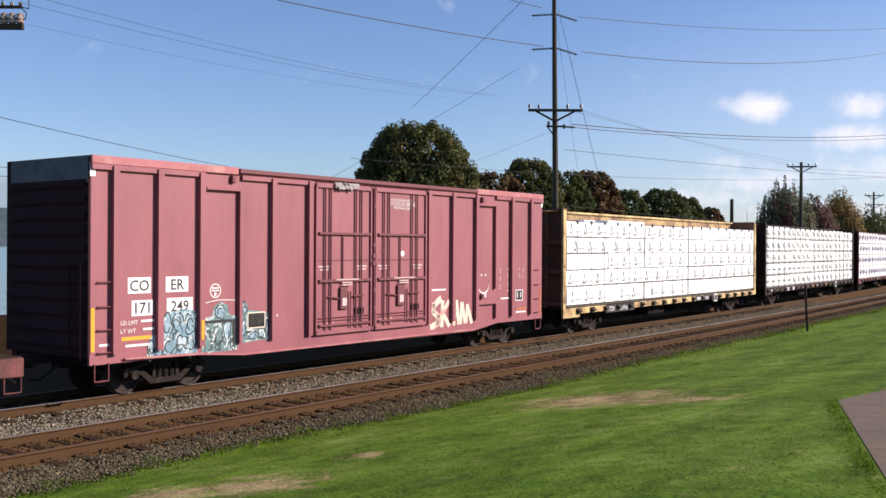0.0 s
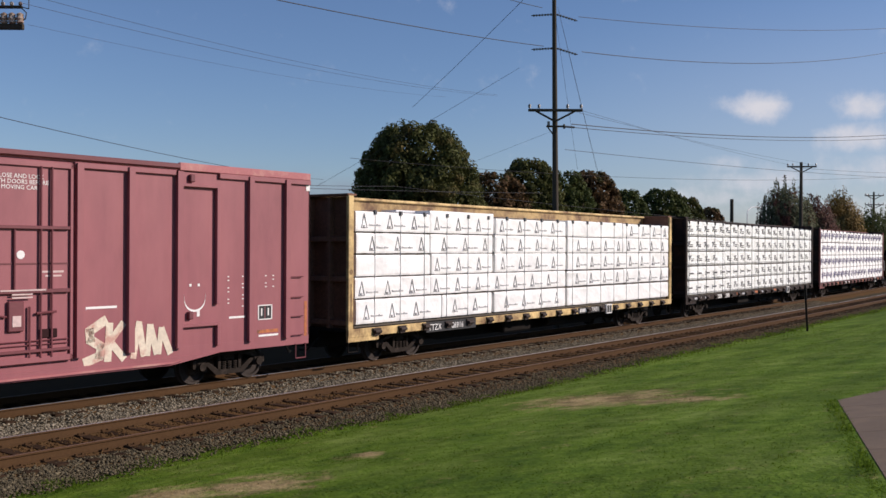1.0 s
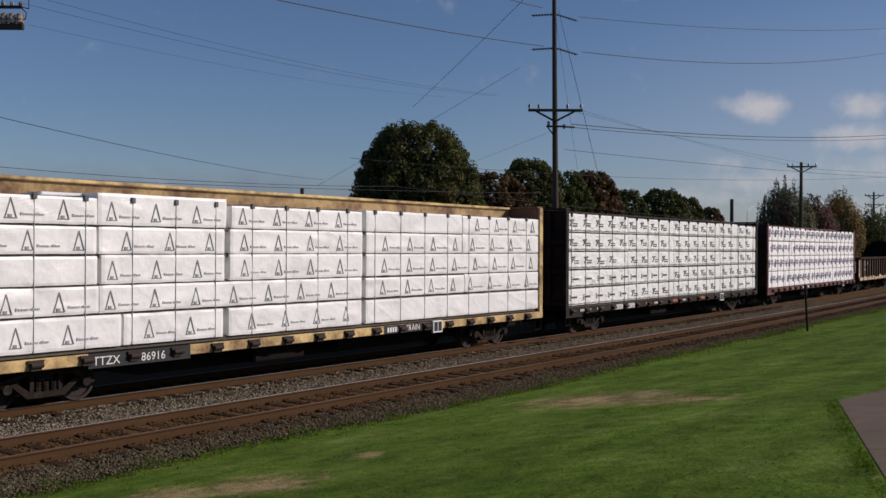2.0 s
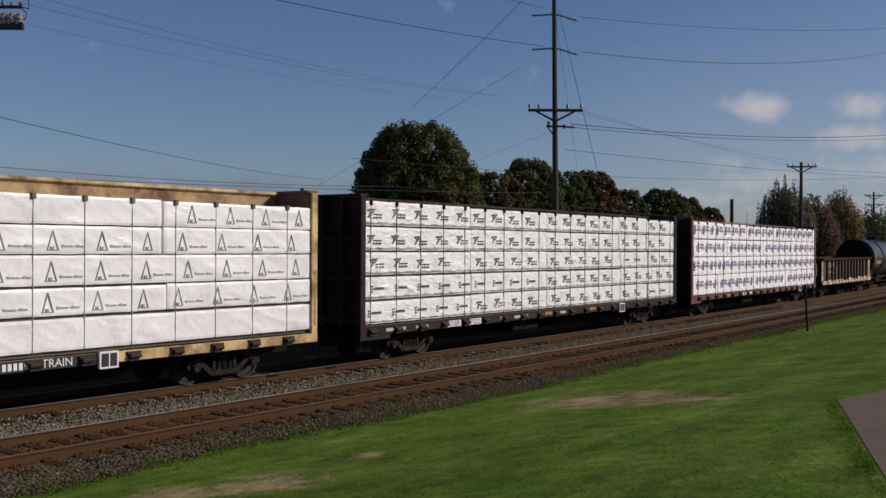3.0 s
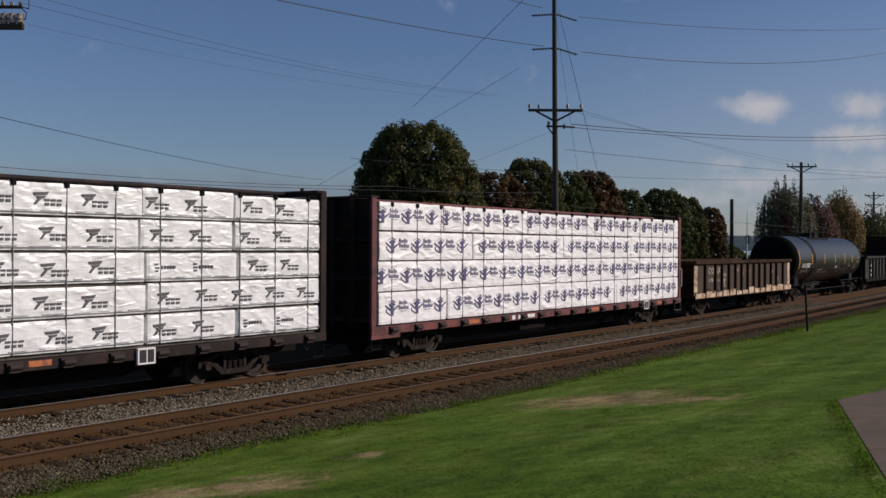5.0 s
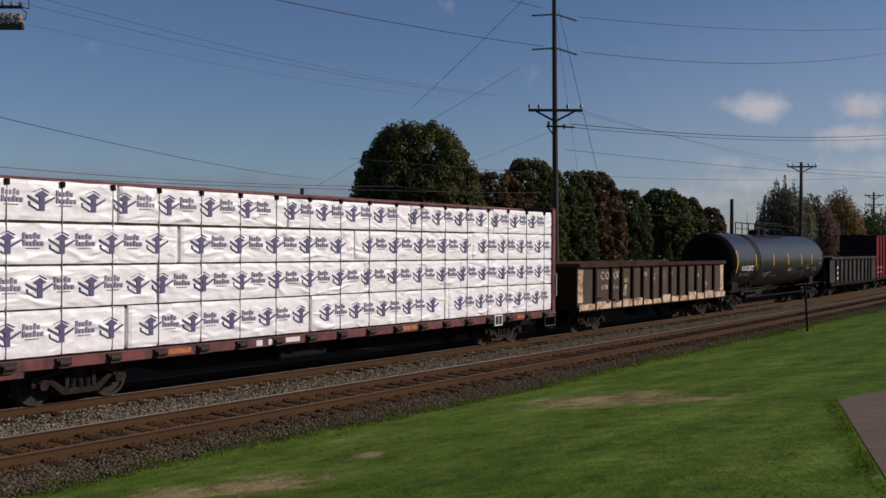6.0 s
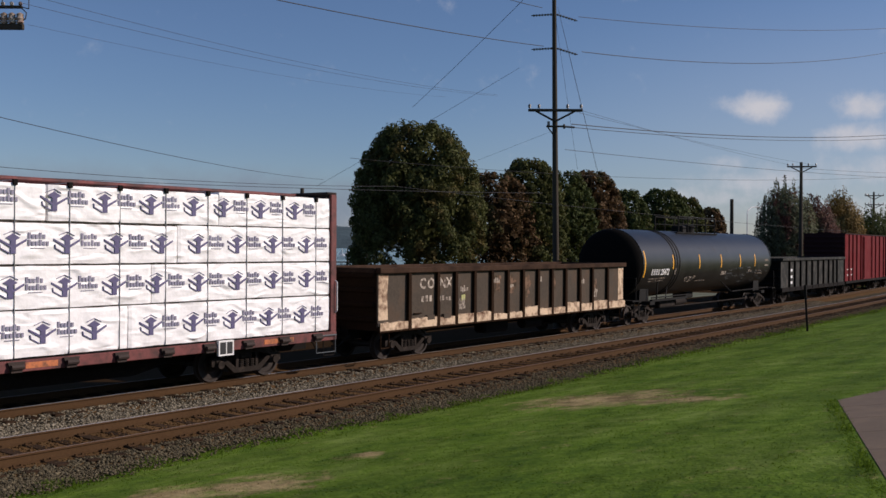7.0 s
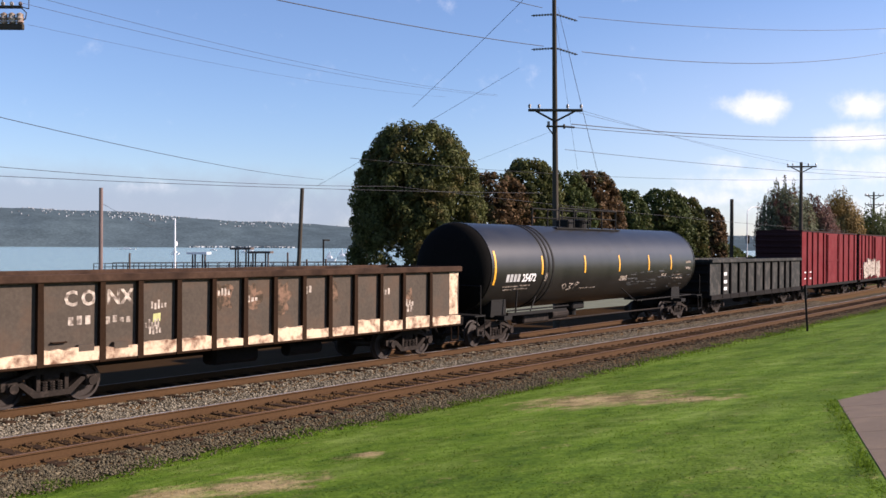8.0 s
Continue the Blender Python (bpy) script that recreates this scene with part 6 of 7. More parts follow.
# ---- red ribbed boxcars further back, and the flatcar ahead ----
def ribbed_boxcar(label, X0, X1, ribs, door, base, stained):
    car, h = car_thing("boxcar", label, X0, X1, "red boxcars in the train")
    mid = (X0 + X1) / 2
    at = lambda x: x - mid
    part("body", Shape().box(-h, h, -1.46, 1.46, 0.98, 4.42, 0.02), base, car)
    part("roof", Shape().slab([(-h, 4.42), (-h, 4.5), (h, 4.5), (h, 4.42)], -1.5, 1.5).box(-h, h, -0.5, 0.5, 4.5, 4.56, 0.02), MAT["end_dark"], car)
    for x in ribs:
        part("side_rib", Shape().slab([(at(x) - 0.10, 1.0), (at(x) - 0.10, 4.4), (at(x) + 0.10, 4.4), (at(x) + 0.10, 1.0)], -1.55, -1.46), base, car)
    d = part("door", Shape().box(at(door[0]), at(door[1]), -1.54, -1.46, 1.0, 4.35, 0.02), base, car, "red sliding door")
    part("door_bar", Shape().box(at(door[0]), at(door[1]), -1.58, -1.54, 2.5, 2.6).box(at(door[0]) + 0.1, at(door[0]) + 0.2, -1.60, -1.54, 1.1, 4.3).box(at(door[1]) - 0.3, at(door[1]) - 0.2, -1.60, -1.54, 1.1, 4.3), base, d)
    part("side_sill", Shape().box(-h, h, -1.52, -1.44, 0.82, 1.0, 0.01), MAT["undercarriage"], car)
    for s in (-1, 1):
        # As on the tall boxcar, the ends' shade is in the paint.
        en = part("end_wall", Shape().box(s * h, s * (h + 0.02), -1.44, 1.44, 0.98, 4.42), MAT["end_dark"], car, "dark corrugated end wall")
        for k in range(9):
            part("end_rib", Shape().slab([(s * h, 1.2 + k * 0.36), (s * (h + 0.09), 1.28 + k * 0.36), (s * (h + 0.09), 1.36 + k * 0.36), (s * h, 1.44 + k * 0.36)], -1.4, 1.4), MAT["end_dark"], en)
        add_coupler(car, s * h, s, MAT["truck_steel"])
    if stained:
        part("sprayed_patch", (lambda s: [blob(s, at(X0 + 2 + k * 1.3), 1.7 + 0.2 * (k % 2), 0.8, 0.7, -1.566, -1.46, k + 2.5) for k in range(5)] and s)(Shape()), MAT["chalk"], car, "whitish sprayed band")
    sm = Shape()
    for xa, z in ((X0 + 0.6, 2.3), (X0 + 0.6, 1.9), (X0 + 1.9, 2.3), (X0 + 1.9, 1.9)):
        sm.box(at(xa), at(xa) + 0.35, -1.47, -1.46, z - 0.5, z - 0.42)
    part("stencil_lines", sm, WHITE, car, "white stencil blocks")
    part("underframe", Shape().box(-h, h, -0.35, 0.35, 0.6, 0.98), MAT["undercarriage"], car)
    for x in (X0 + 2.0, X1 - 2.0):
        add_truck(car, at(x))


def leading_flatcar():
    X0, X1 = -8.0, 11.55
    car, h = car_thing("flatcar", "weathered red flatcar ahead of the boxcar", X0, X1)
    part("deck", Shape().box(-h, h, -1.45, 1.45, 0.98, 1.12, 0.02), MAT["gon_chord"], car)
    part("underframe", Shape().box(-h, h, -0.35, 0.35, 0.5, 0.98), MAT["undercarriage"], car)
    for s in (-1, 1):
        part("side_sill", Shape().box(-h, h, s * 1.42, s * 1.5, 0.72, 1.1, 0.02), MAT["dark_red"], car)
        add_coupler(car, s * h, s, MAT["truck_steel"])
        stirrup(car, s * (h - 0.4), s * (h - 0.05), -1.47, 0.42, 0.75, MAT["dark_red"])
    for x in (-h + 2, h - 2):
        add_truck(car, x)


hi_cube_boxcar()
lumber_cars()
gondolas()
tank_car()
ribbed_boxcar("bright red ribbed boxcar with dark ends", 156.9, 172.5, [158.1, 159.4, 160.8, 162.3, 166.6, 168.1, 169.8, 171.6], (163.0, 166.2), MAT["red_box"], False)
ribbed_boxcar("faded red ribbed boxcar with a whitish sprayed band", 173.5, 188.6, [174.3, 175.7, 177.1, 178.5, 183.0, 184.5, 186.0, 187.5], (179.2, 182.6), MAT["red_box"], True)
leading_flatcar()


# ---- line-side poles and wires ----
def wire_curve(name, pts, r, label, group="overhead wires"):
    """A thin wire as a tube through the points."""
    cu = bpy.data.curves.new(name, "CURVE")
    cu.dimensions, cu.bevel_depth, cu.bevel_resolution = "3D", r, 1
    sp = cu.splines.new("POLY")
    sp.points.add(len(pts) - 1)
    for p, q in zip(sp.points, pts):
        p.co = (*q, 1)
    cu.materials.append(MAT["wire"])
    tmp = new(name, cu)
    me = bpy.data.meshes.new_from_object(tmp)
    bpy.data.objects.remove(tmp)
    return tagged(new(name, me), label, "wire", group)


def sagging(a, b, sag, n=22):
    a, b = Vector(a), Vector(b)
    return [tuple(a.lerp(b, i / n) - Vector((0, 0, sag * 4 * (i / n) * (1 - i / n)))) for i in range(n + 1)]


def utility_pole(x, y, top, lean, arms, r=0.17, base=-0.62, mat="wood_pole", label="tall dark timber utility pole with crossarms", turn=0.0):
    """arms: (height, half length, offset) of each crossarm."""
    p = thing("utility_pole", label, "utility pole", "poles along the railway")
    p.location = (x, y, base)
    p.rotation_euler = (0, 0, turn)
    hgt = top - base
    prof = [(0, r * 1.12), (hgt * 0.4, r), (hgt, r * 0.68)]
    sh = Shape()
    for (z0, r0), (z1, r1) in zip(prof[:-1], prof[1:]):
        sh.rod((lean * z0, 0, z0), (lean * z1, 0, z1), r0, 12, r1)
    part("post", sh, MAT[mat], p)
    for z, half, off in arms:
        zz = z - base
        cx = lean * zz
        arm = part("crossarm", Shape().box(cx + off - half, cx + off + half, -0.24, -0.13, zz - 0.06, zz + 0.06, 0.012), MAT[mat], p)
        part("brace", Shape().rod((cx + off - half * 0.72, -0.2, zz - 0.04), (cx, -0.16, zz - 0.50), 0.045, 6).rod((cx + off + half * 0.72, -0.2, zz - 0.04), (cx, -0.16, zz - 0.50), 0.045, 6), MAT[mat], p)
        for k in (-0.95, -0.6, 0.45, 0.95):
            part("insulator", Shape().lathe([(zz + 0.06, 0.015), (zz + 0.10, 0.02), (zz + 0.10, 0.065), (zz + 0.16, 0.055), (zz + 0.18, 0.075), (zz + 0.25, 0.05), (zz + 0.28, 0.015)], 10, "z")
                 .moved(dx=cx + off + half * k, dy=-0.19), MAT["insulator"], arm)
    return p


def strain_insulators(pole, z, lean_z, side_len, base=-0.62):
    """Long dead-end insulators left and right of the pole."""
    for s, drop in ((-1, 0.06), (1, 0.28)):
        sh = Shape()
        for k in range(7):
            a, b = 0.12 + side_len * k / 7, 0.12 + side_len * (k + 0.55) / 7
            sh.rod((lean_z + s * a, 0, z - base - drop * k / 7), (lean_z + s * b, 0, z - base - drop * (k + 0.6) / 7), 0.05, 8)
        sh.rod((lean_z + s * 0.1, 0, z - base), (lean_z + s * (side_len + 0.15), 0, z - base - drop), 0.02, 6)
        part("strain_insulator", sh, MAT["insulator"], pole)


def poles_and_wires():
    # the big pole: its arms lie square to the wires, nearly across the view
    t = radians(-53.5)
    p1 = utility_pole(39.15, 22.55, 15.4, -0.012, [(9.50, 1.22, 0.0)], r=0.135, turn=t)
    strain_insulators(p1, 13.85, -0.17, 0.9)
    strain_insulators(p1, 12.32, -0.15, 0.9)
    part("lower_bracket", Shape().box(-0.52, 0.32, -0.2, -0.1, 9.36, 9.44, 0.01).rod((-0.48, -0.15, 9.4), (-0.18, -0.12, 9.0), 0.03, 6), MAT["wood_pole"], p1)
    part("spool_rack", Shape().rod((-0.42, -0.15, 9.42), (-0.42, -0.15, 9.62), 0.06, 8).rod((0.28, -0.15, 9.30), (0.28, -0.15, 9.50), 0.05, 8).rod((0.20, -0.15, 9.40), (0.75, -0.15, 9.36), 0.045, 8), MAT["insulator"], p1)
    utility_pole(86.5, 25.9, 10.75, 0.0, [(10.35, 1.22, 0.0)], r=0.17, turn=radians(-60), label="timber utility pole with one crossarm")
    utility_pole(139.0, 32.2, 10.9, 0.0, [(10.4, 1.2, 0.0), (9.2, 1.2, 0.0)], r=0.17, turn=radians(-60), label="far timber utility pole with two crossarms")
    # bare posts on the shore
    for x, y, top, r, m in ((44.9, 65.3, 7.65, 0.17, "wood_pole_pale"), (53.6, 53.4, 7.7, 0.17, "wood_pole"), (117.2, 43.3, 9.3, 0.24, "wood_pole")):
        pp = thing("shore_post", "bare weathered timber post by the water", "post", "posts by the water")
        pp.location = (x, y, -0.7 if y < 53 else -3.3)
        part("post", Shape().rod((0, 0, 0), (0.30 if x < 60 and y < 60 else 0, -0.33 if x < 60 and y < 60 else 0, top - pp.location[2]), r, 12, r * 0.85), MAT[m], pp)
    # the neighbouring pole's arm with pole-top gear reaches into view
    bx, by, _ = LW(-62, 441, 25)
    q = utility_pole(bx, by, 11.2, 0.0, [], turn=t, label="near timber utility pole with a bank of fuses")
    g = part("equipment_arm", Shape().box(-1.2, 1.5, -0.16, -0.05, 9.32, 9.47, 0.02), MAT["wood_pole"], q)
    for k in range(7):
        part("fuse_cutout", Shape().lathe([(9.47, 0.05), (9.50, 0.10), (9.55, 0.085), (9.60, 0.105), (9.66, 0.08), (9.71, 0.09), (9.75, 0.03)], 12, "z").moved(dx=0.2 + 0.2 * k, dy=-0.1), MAT["porcelain"], g)
    u = part("upper_arm", Shape().box(-1.2, 1.45, -0.12, -0.04, 9.86, 9.93, 0.01), MAT["wood_pole"], q)
    for k in range(6):
        part("pin_insulator", Shape().lathe([(9.93, 0.02), (9.96, 0.05), (10.0, 0.05), (10.03, 0.02)], 10, "z").moved(dx=0.3 + 0.22 * k, dy=-0.08), MAT["porcelain"], u)
    part("jumper", Shape().bar([(1.4, -0.1, 9.5), (1.54, -0.1, 9.6), (1.56, -0.1, 9.75), (1.4, -0.1, 9.9)], 0.014), MAT["wire"], q)
    part("jumper", Shape().bar([(0.95, -0.1, 9.9), (0.97, -0.1, 10.5)], 0.012), MAT["wire"], q)
    part("jumper", Shape().bar([(1.4, -0.1, 9.9), (1.62, -0.1, 9.85), (1.62, -0.1, 10.2), (1.45, -0.1, 10.6)], 0.012), MAT["wire"], q)
    black = "thin black overhead wire"
    W = wire_curve
    W("overhead_wire", sagging(LW(490, 0, 30), LW(962, 82, 44.8), 0.10), 0.016, black)
    W("overhead_wire", sagging(LW(1030, 92, 46), LW(1700, 60, 80), 1.3), 0.018, black)
    W("overhead_wire", sagging(LW(1024, 30, 46), LW(1750, 30, 80), 0.85), 0.014, black)
    W("overhead_wire", sagging(LW(890, -4, 40), LW(960, 14, 44.8), 0.02), 0.014, black)
    for a, b, s, r in (((1012, 220, 45.5), (1700, 225, 86), 0.75, 0.022), ((1016, 226, 45.5), (1700, 232, 86), 0.72, 0.016), ((1030, 196, 45.3), (1398, 292, 84.8), 0.15, 0.007),
                       ((1015, 197, 45.3), (1440, 292, 85.4), 0.2, 0.007), ((1000, 265, 45.5), (1700, 318, 90), 0.3, 0.012), ((1400, 296, 85), (1700, 305, 120), 0.3, 0.014), ((620, 280, 60), (1700, 305, 90), 1.0, 0.012),
                       ((-20, 203, 22), (572, 318, 58), 0.22, 0.009), ((-20, 294, 45), (700, 330, 62), 0.25, 0.014), ((-20, 311, 45), (960, 342, 66), 0.15, 0.014), ((700, 330, 62), (1500, 410, 90), 0.2, 0.012),
                       ((60, -6, 28), (880, 168, 60), 0.4, 0.006), ((40, 6, 28), (880, 170, 60), 0.4, 0.006), ((50, 44, 28), (790, 172, 60), 0.3, 0.004),
                       ((930, -4, 40), (730, 190, 52), 0.05, 0.010), ((920, 120, 52), (560, 330, 58), 0.05, 0.008), ((978, 232, 45), (700, 341, 66), 0.0, 0.005),
                       ((180, 360, 75), (303, 405, 150), 0.6, 0.014)):
        W("overhead_wire", sagging(LW(*a), LW(*b), s), r, black)
    for a, b in (((983, 30, 45), (1022, 300, 48)), ((987, 12, 45), (1056, 300, 49)), ((989, 20, 45), (1062, 320, 50))):
        W("guy_wire", sagging(LW(*a), LW(*b), 0.03, 6), 0.006, "slanting black guy wire from the pole", "guy wires")


def LW(px, py, d):
    """A place d metres ahead, by the slopes across and up from the middle of the view."""
    f = 784 / math.tan(radians(48.075 / 2))
    return tuple(CAM_POSE @ Vector(((px - 784) / f * d, (441 - py) / f * d, -d)))


poles_and_wires()


def lamp_post(x, y, top, arm):
    p = thing("street_lamp", "slender pale curved-arm street lamp", "street lamp", "street lamps")
    p.location = (x, y, -0.6)
    h = top + 0.6
    part("mast", Shape().rod((0, 0, 0), (0, 0, h - 1), 0.09, 8, 0.06).bar([(0, 0, h - 1), (0.15 * arm, 0, h - 0.5), (0.6 * arm, 0, h - 0.1), (1.3 * arm, 0, h)], 0.05), MAT["pale_metal"], p)
    part("lamp_head", Shape().box(1.2 * arm, 1.9 * arm, -0.12, 0.12, h - 0.08, h + 0.06, 0.03), MAT["pale_metal"], p)
    return p


lamp = lamp_post(*LW(1322, 450, 130)[:2], 8.9, 2.6)
part("signal_head", Shape().box(0.05, 0.45, -0.2, 0.2, 4.6, 5.7, 0.05), MAT["tank_part"], lamp, "dark traffic signal head")
lamp_post(*LW(1541, 420, 150)[:2], 11.5, -1.6)


# ---- waterfront pier ----
def pier():
    p = thing("pier", "old timber pier with railings and shelters", "pier")
    a, b = Vector(LW(165, 478, 150)), Vector(LW(660, 476, 150))
    ex = (b - a).normalized()
    ey = Vector((-ex.y, ex.x, 0))
    P = lambda s, d, z: tuple(a + ex * s + ey * d + Vector((0, 0, z - a.z)))
    z0 = a.z - 0.05
    ln = (b - a).length
    dk = Shape()
    dk.add([P(0, 0, z0), P(ln, 0, z0), P(ln, 9, z0), P(0, 9, z0), P(0, 0, z0 - 0.4), P(ln, 0, z0 - 0.4), P(ln, 9, z0 - 0.4), P(0, 9, z0 - 0.4)],
           [(0, 1, 2, 3), (7, 6, 5, 4), (0, 4, 5, 1), (1, 5, 6, 2), (2, 6, 7, 3), (3, 7, 4, 0)])
    part("deck", dk, MAT["pier"], p)
    piles = Shape()
    for k in range(int(ln / 3)):
        for d in (0.3, 8.7):
            piles.rod(P(k * 3 + 0.5, d, z0), P(k * 3 + 0.5, d, -3.6), 0.18, 6)
    part("piles", piles, MAT["pier"], p)
    for d in (0.2, 8.8):
        rl = Shape()
        for k in range(int(ln / 1.7)):
            rl.rod(P(k * 1.7, d, z0), P(k * 1.7, d, z0 + 1.05), 0.07, 5)
        for z in (0.5, 1.02):
            rl.rod(P(0, d, z0 + z), P(ln, d, z0 + z), 0.05, 5)
        part("railing", rl, MAT["pier"], p)
    rnd = random.Random(2)
    for s in (ln * 0.10, ln * 0.68, ln * 0.75, ln * 0.82, ln * 0.9, ln * 0.97):
        part("mooring_pile", Shape().rod(P(s, 4, z0), P(s, 4, z0 + rnd.uniform(1.4, 2.6)), 0.16, 6), MAT["pier"], p)

    def shelter(s0, s1, h, roof):
        sh = thing("shelter", "small open shelter on the pier", "shelter", "shelters on the pier")
        for s in (s0 + 0.6, s0 + 1.0, s1 - 1.0, s1 - 0.6):
            part("post", Shape().rod(P(s, 6, z0), P(s, 6, z0 + h), 0.14, 6), MAT["pier"], sh)
        rf = Shape()
        rf.add([P(s0, 4.5, z0 + h), P(s1, 4.5, z0 + h), P(s1, 7.5, z0 + h), P(s0, 7.5, z0 + h), P(s0, 4.5, z0 + h + 0.35), P(s1, 4.5, z0 + h + 0.35), P(s1, 7.5, z0 + h + 0.35), P(s0, 7.5, z0 + h + 0.35)],
               [(0, 3, 2, 1), (4, 5, 6, 7), (0, 1, 5, 4), (1, 2, 6, 5), (2, 3, 7, 6), (3, 0, 4, 7)])
        part("roof", rf, roof, sh)
    k = ln / 495
    shelter(151 * k, 188 * k, 2.3, MAT["pier_roof"])
    shelter(230 * k, 268 * k, 3.0, MAT["pier"])
    shelter(262 * k, 304 * k, 2.4, MAT["pier"])
    m = thing("flagpole", "slim white mast on the waterfront", "mast")
    m.location = P(138 * k, 2, z0)
    part("mast", Shape().rod((0, 0, 0), (0, 0, 7.9), 0.16, 8, 0.10), MAT["pale_metal"], m)
    part("fitting", Shape().box(-0.1, 0.45, -0.1, 0.1, 3.6, 4.3, 0.05), MAT["pale_metal"], m)
    lp = thing("dock_lamp", "black dock lamp with a flat arm", "lamp post")
    lp.location = P(403 * k, 3, z0)
    part("mast", Shape().rod((0, 0, 0), (0, 0, 4.4), 0.13, 8), MAT["tank_part"], lp)
    part("lamp_head", Shape().box(-0.1, 1.3, -0.15, 0.15, 4.3, 4.55, 0.03), MAT["tank_part"], lp)


pier()


def boat(px, d, hull_len, mast):
    x, y, _ = LW(px, 441, d)
    b = thing("sailboat" if mast else "ferry_boat", "small white boat far out on the bay", "boat", "boats on the bay")
    b.location = (x, y, -3.3)
    b.rotation_euler = (0, 0, radians(-53))
    part("hull", Shape().slab([(-hull_len / 2, 0.1), (-hull_len / 2 - 0.3, 1.4), (hull_len / 2 + 0.5, 1.5), (hull_len / 2 - 0.4, 0.1)], -1.5, 1.5).box(-hull_len * 0.25, hull_len * 0.2, -1, 1, 1.4, 2.6, 0.2), MAT["pale_metal"], b)
    if mast:
        part("mast", Shape().rod((0, 0, 1), (0, 0, mast), 0.1, 6), MAT["pale_metal"], b)
        part("sail", Shape().slab([(0.1, 2), (0.1, mast), (-hull_len * 0.45, 2)], -0.03, 0.03), MAT["pale_metal"], b)


for px, d, l, m in ((584, 420, 4.5, 4.6), (225, 1500, 26, 0), (378, 1300, 8, 0), (432, 900, 6, 0), (445, 950, 6, 0), (606, 520, 5, 5.5), (614, 540, 5, 5.0), (310, 700, 5, 6.0)):
    boat(px, d, l, m)


# ---- trees ----
def tree(x, y, top, width, leaf, seed, label, base=-0.6, tall=False, size=0.34, count=5200):
    t = thing("tree", label, "tree", "trees behind the railway")
    t.location = (x, y, base)
    rnd = np.random.RandomState(seed)
    h = top - base
    low = h * (0.10 if not tall else 0.06)
    tr = Shape().rod((0, 0, 0), (0.05, 0, h * 0.4), h * 0.024, 10, h * 0.016)
    for k in range(7):
        a = k * 2.4
        r = width * 0.30
        z = h * (0.28 + 0.05 * k)
        tr.rod((0, 0, z * 0.8), (r * math.cos(a), r * math.sin(a), z + h * 0.18), h * 0.010, 6, h * 0.004)
    part("trunk", tr, MAT["bark"], t)
    V = []

    def leaves(p, out, s, stretch=1.0):
        """Leaf quads at the places p, facing roughly outwards."""
        m = len(p)
        nrm = out + rnd.normal(size=(m, 3)) * 0.36
        nrm /= np.linalg.norm(nrm, axis=1)[:, None]
        u = np.cross(nrm, rnd.normal(size=(m, 3)))
        u /= np.linalg.norm(u, axis=1)[:, None] + 1e-9
        w = np.cross(nrm, u)
        s = s * rnd.uniform(0.6, 1.25, (m, 1))
        V.append(np.stack([p - u * s * 0.5 * stretch, p + w * s * 0.38, p + u * s * 0.62 * stretch, p - w * s * 0.38], 1))

    if tall:
        # upright sprays that fan out from the foot
        n = 140
        per = int(count * 4.4) // n
        for k in range(n):
            a, spread = 2.39996 * k, math.sqrt((k + 0.5) / n)
            reach = h * (1.0 - 0.30 * spread ** 2) * rnd.uniform(0.80, 1.0)
            q = rnd.uniform(0.06, 1.0, per) ** 0.8
            r = width / 2 * spread * np.minimum(1, q * 1.5) ** 0.7 * (1.08 - 0.25 * q)
            p = np.stack([r * math.cos(a), r * math.sin(a), q * reach], 1) + rnd.normal(size=(per, 3)) * (0.09 + 0.16 * (1 - q[:, None]))
            out = np.stack([np.full(per, math.cos(a)), np.full(per, math.sin(a)), np.full(per, 0.5)], 1)
            leaves(p, out, size * 0.62, 1.5)
    else:
        # lobes: clumps of leaves over an uneven dome
        n = 230
        per = int(count * 3.0) // n
        for k in range(n):
            v = (k + 0.5) / n
            a = 2.39996 * k + rnd.uniform(-0.3, 0.3)
            ls = width * rnd.uniform(0.045, 0.088)
            z = low + (h - low) * (0.04 + 0.96 * v ** 0.92) - ls * v
            q = (z - low) / (h - low)
            prof = math.sqrt(max(0.0, 1 - abs((q - 0.30) / (0.70 if q > 0.3 else 0.62)) ** 2.2))
            rr = max(0.0, width / 2 * prof - ls * 0.8) * rnd.uniform(0.84, 1.03)
            d = rnd.normal(size=(per, 3))
            d /= np.linalg.norm(d, axis=1)[:, None]
            p = np.array([rr * math.cos(a), rr * math.sin(a), z]) + d * ls * rnd.uniform(0.35, 1.0, (per, 1)) ** 0.6
            leaves(p, d, size)
        # foliage inside
        m = count // 3
        d = rnd.normal(size=(m, 3))
        d /= np.linalg.norm(d, axis=1)[:, None]
        p = d * rnd.uniform(0.4, 0.8, (m, 1)) * np.array([width / 2, width / 2, (h - low) * 0.47]) + np.array([0, 0, low + (h - low) * 0.45])
        leaves(p, d, size * 2.0)
    V = np.concatenate(V).reshape(-1, 3)
    me = bpy.data.meshes.new("crown")
    me.from_pydata(V.tolist(), [], np.arange(len(V)).reshape(-1, 4).tolist())
    me.materials.append(leaf)
    part("crown", me, leaf, t)
    return t


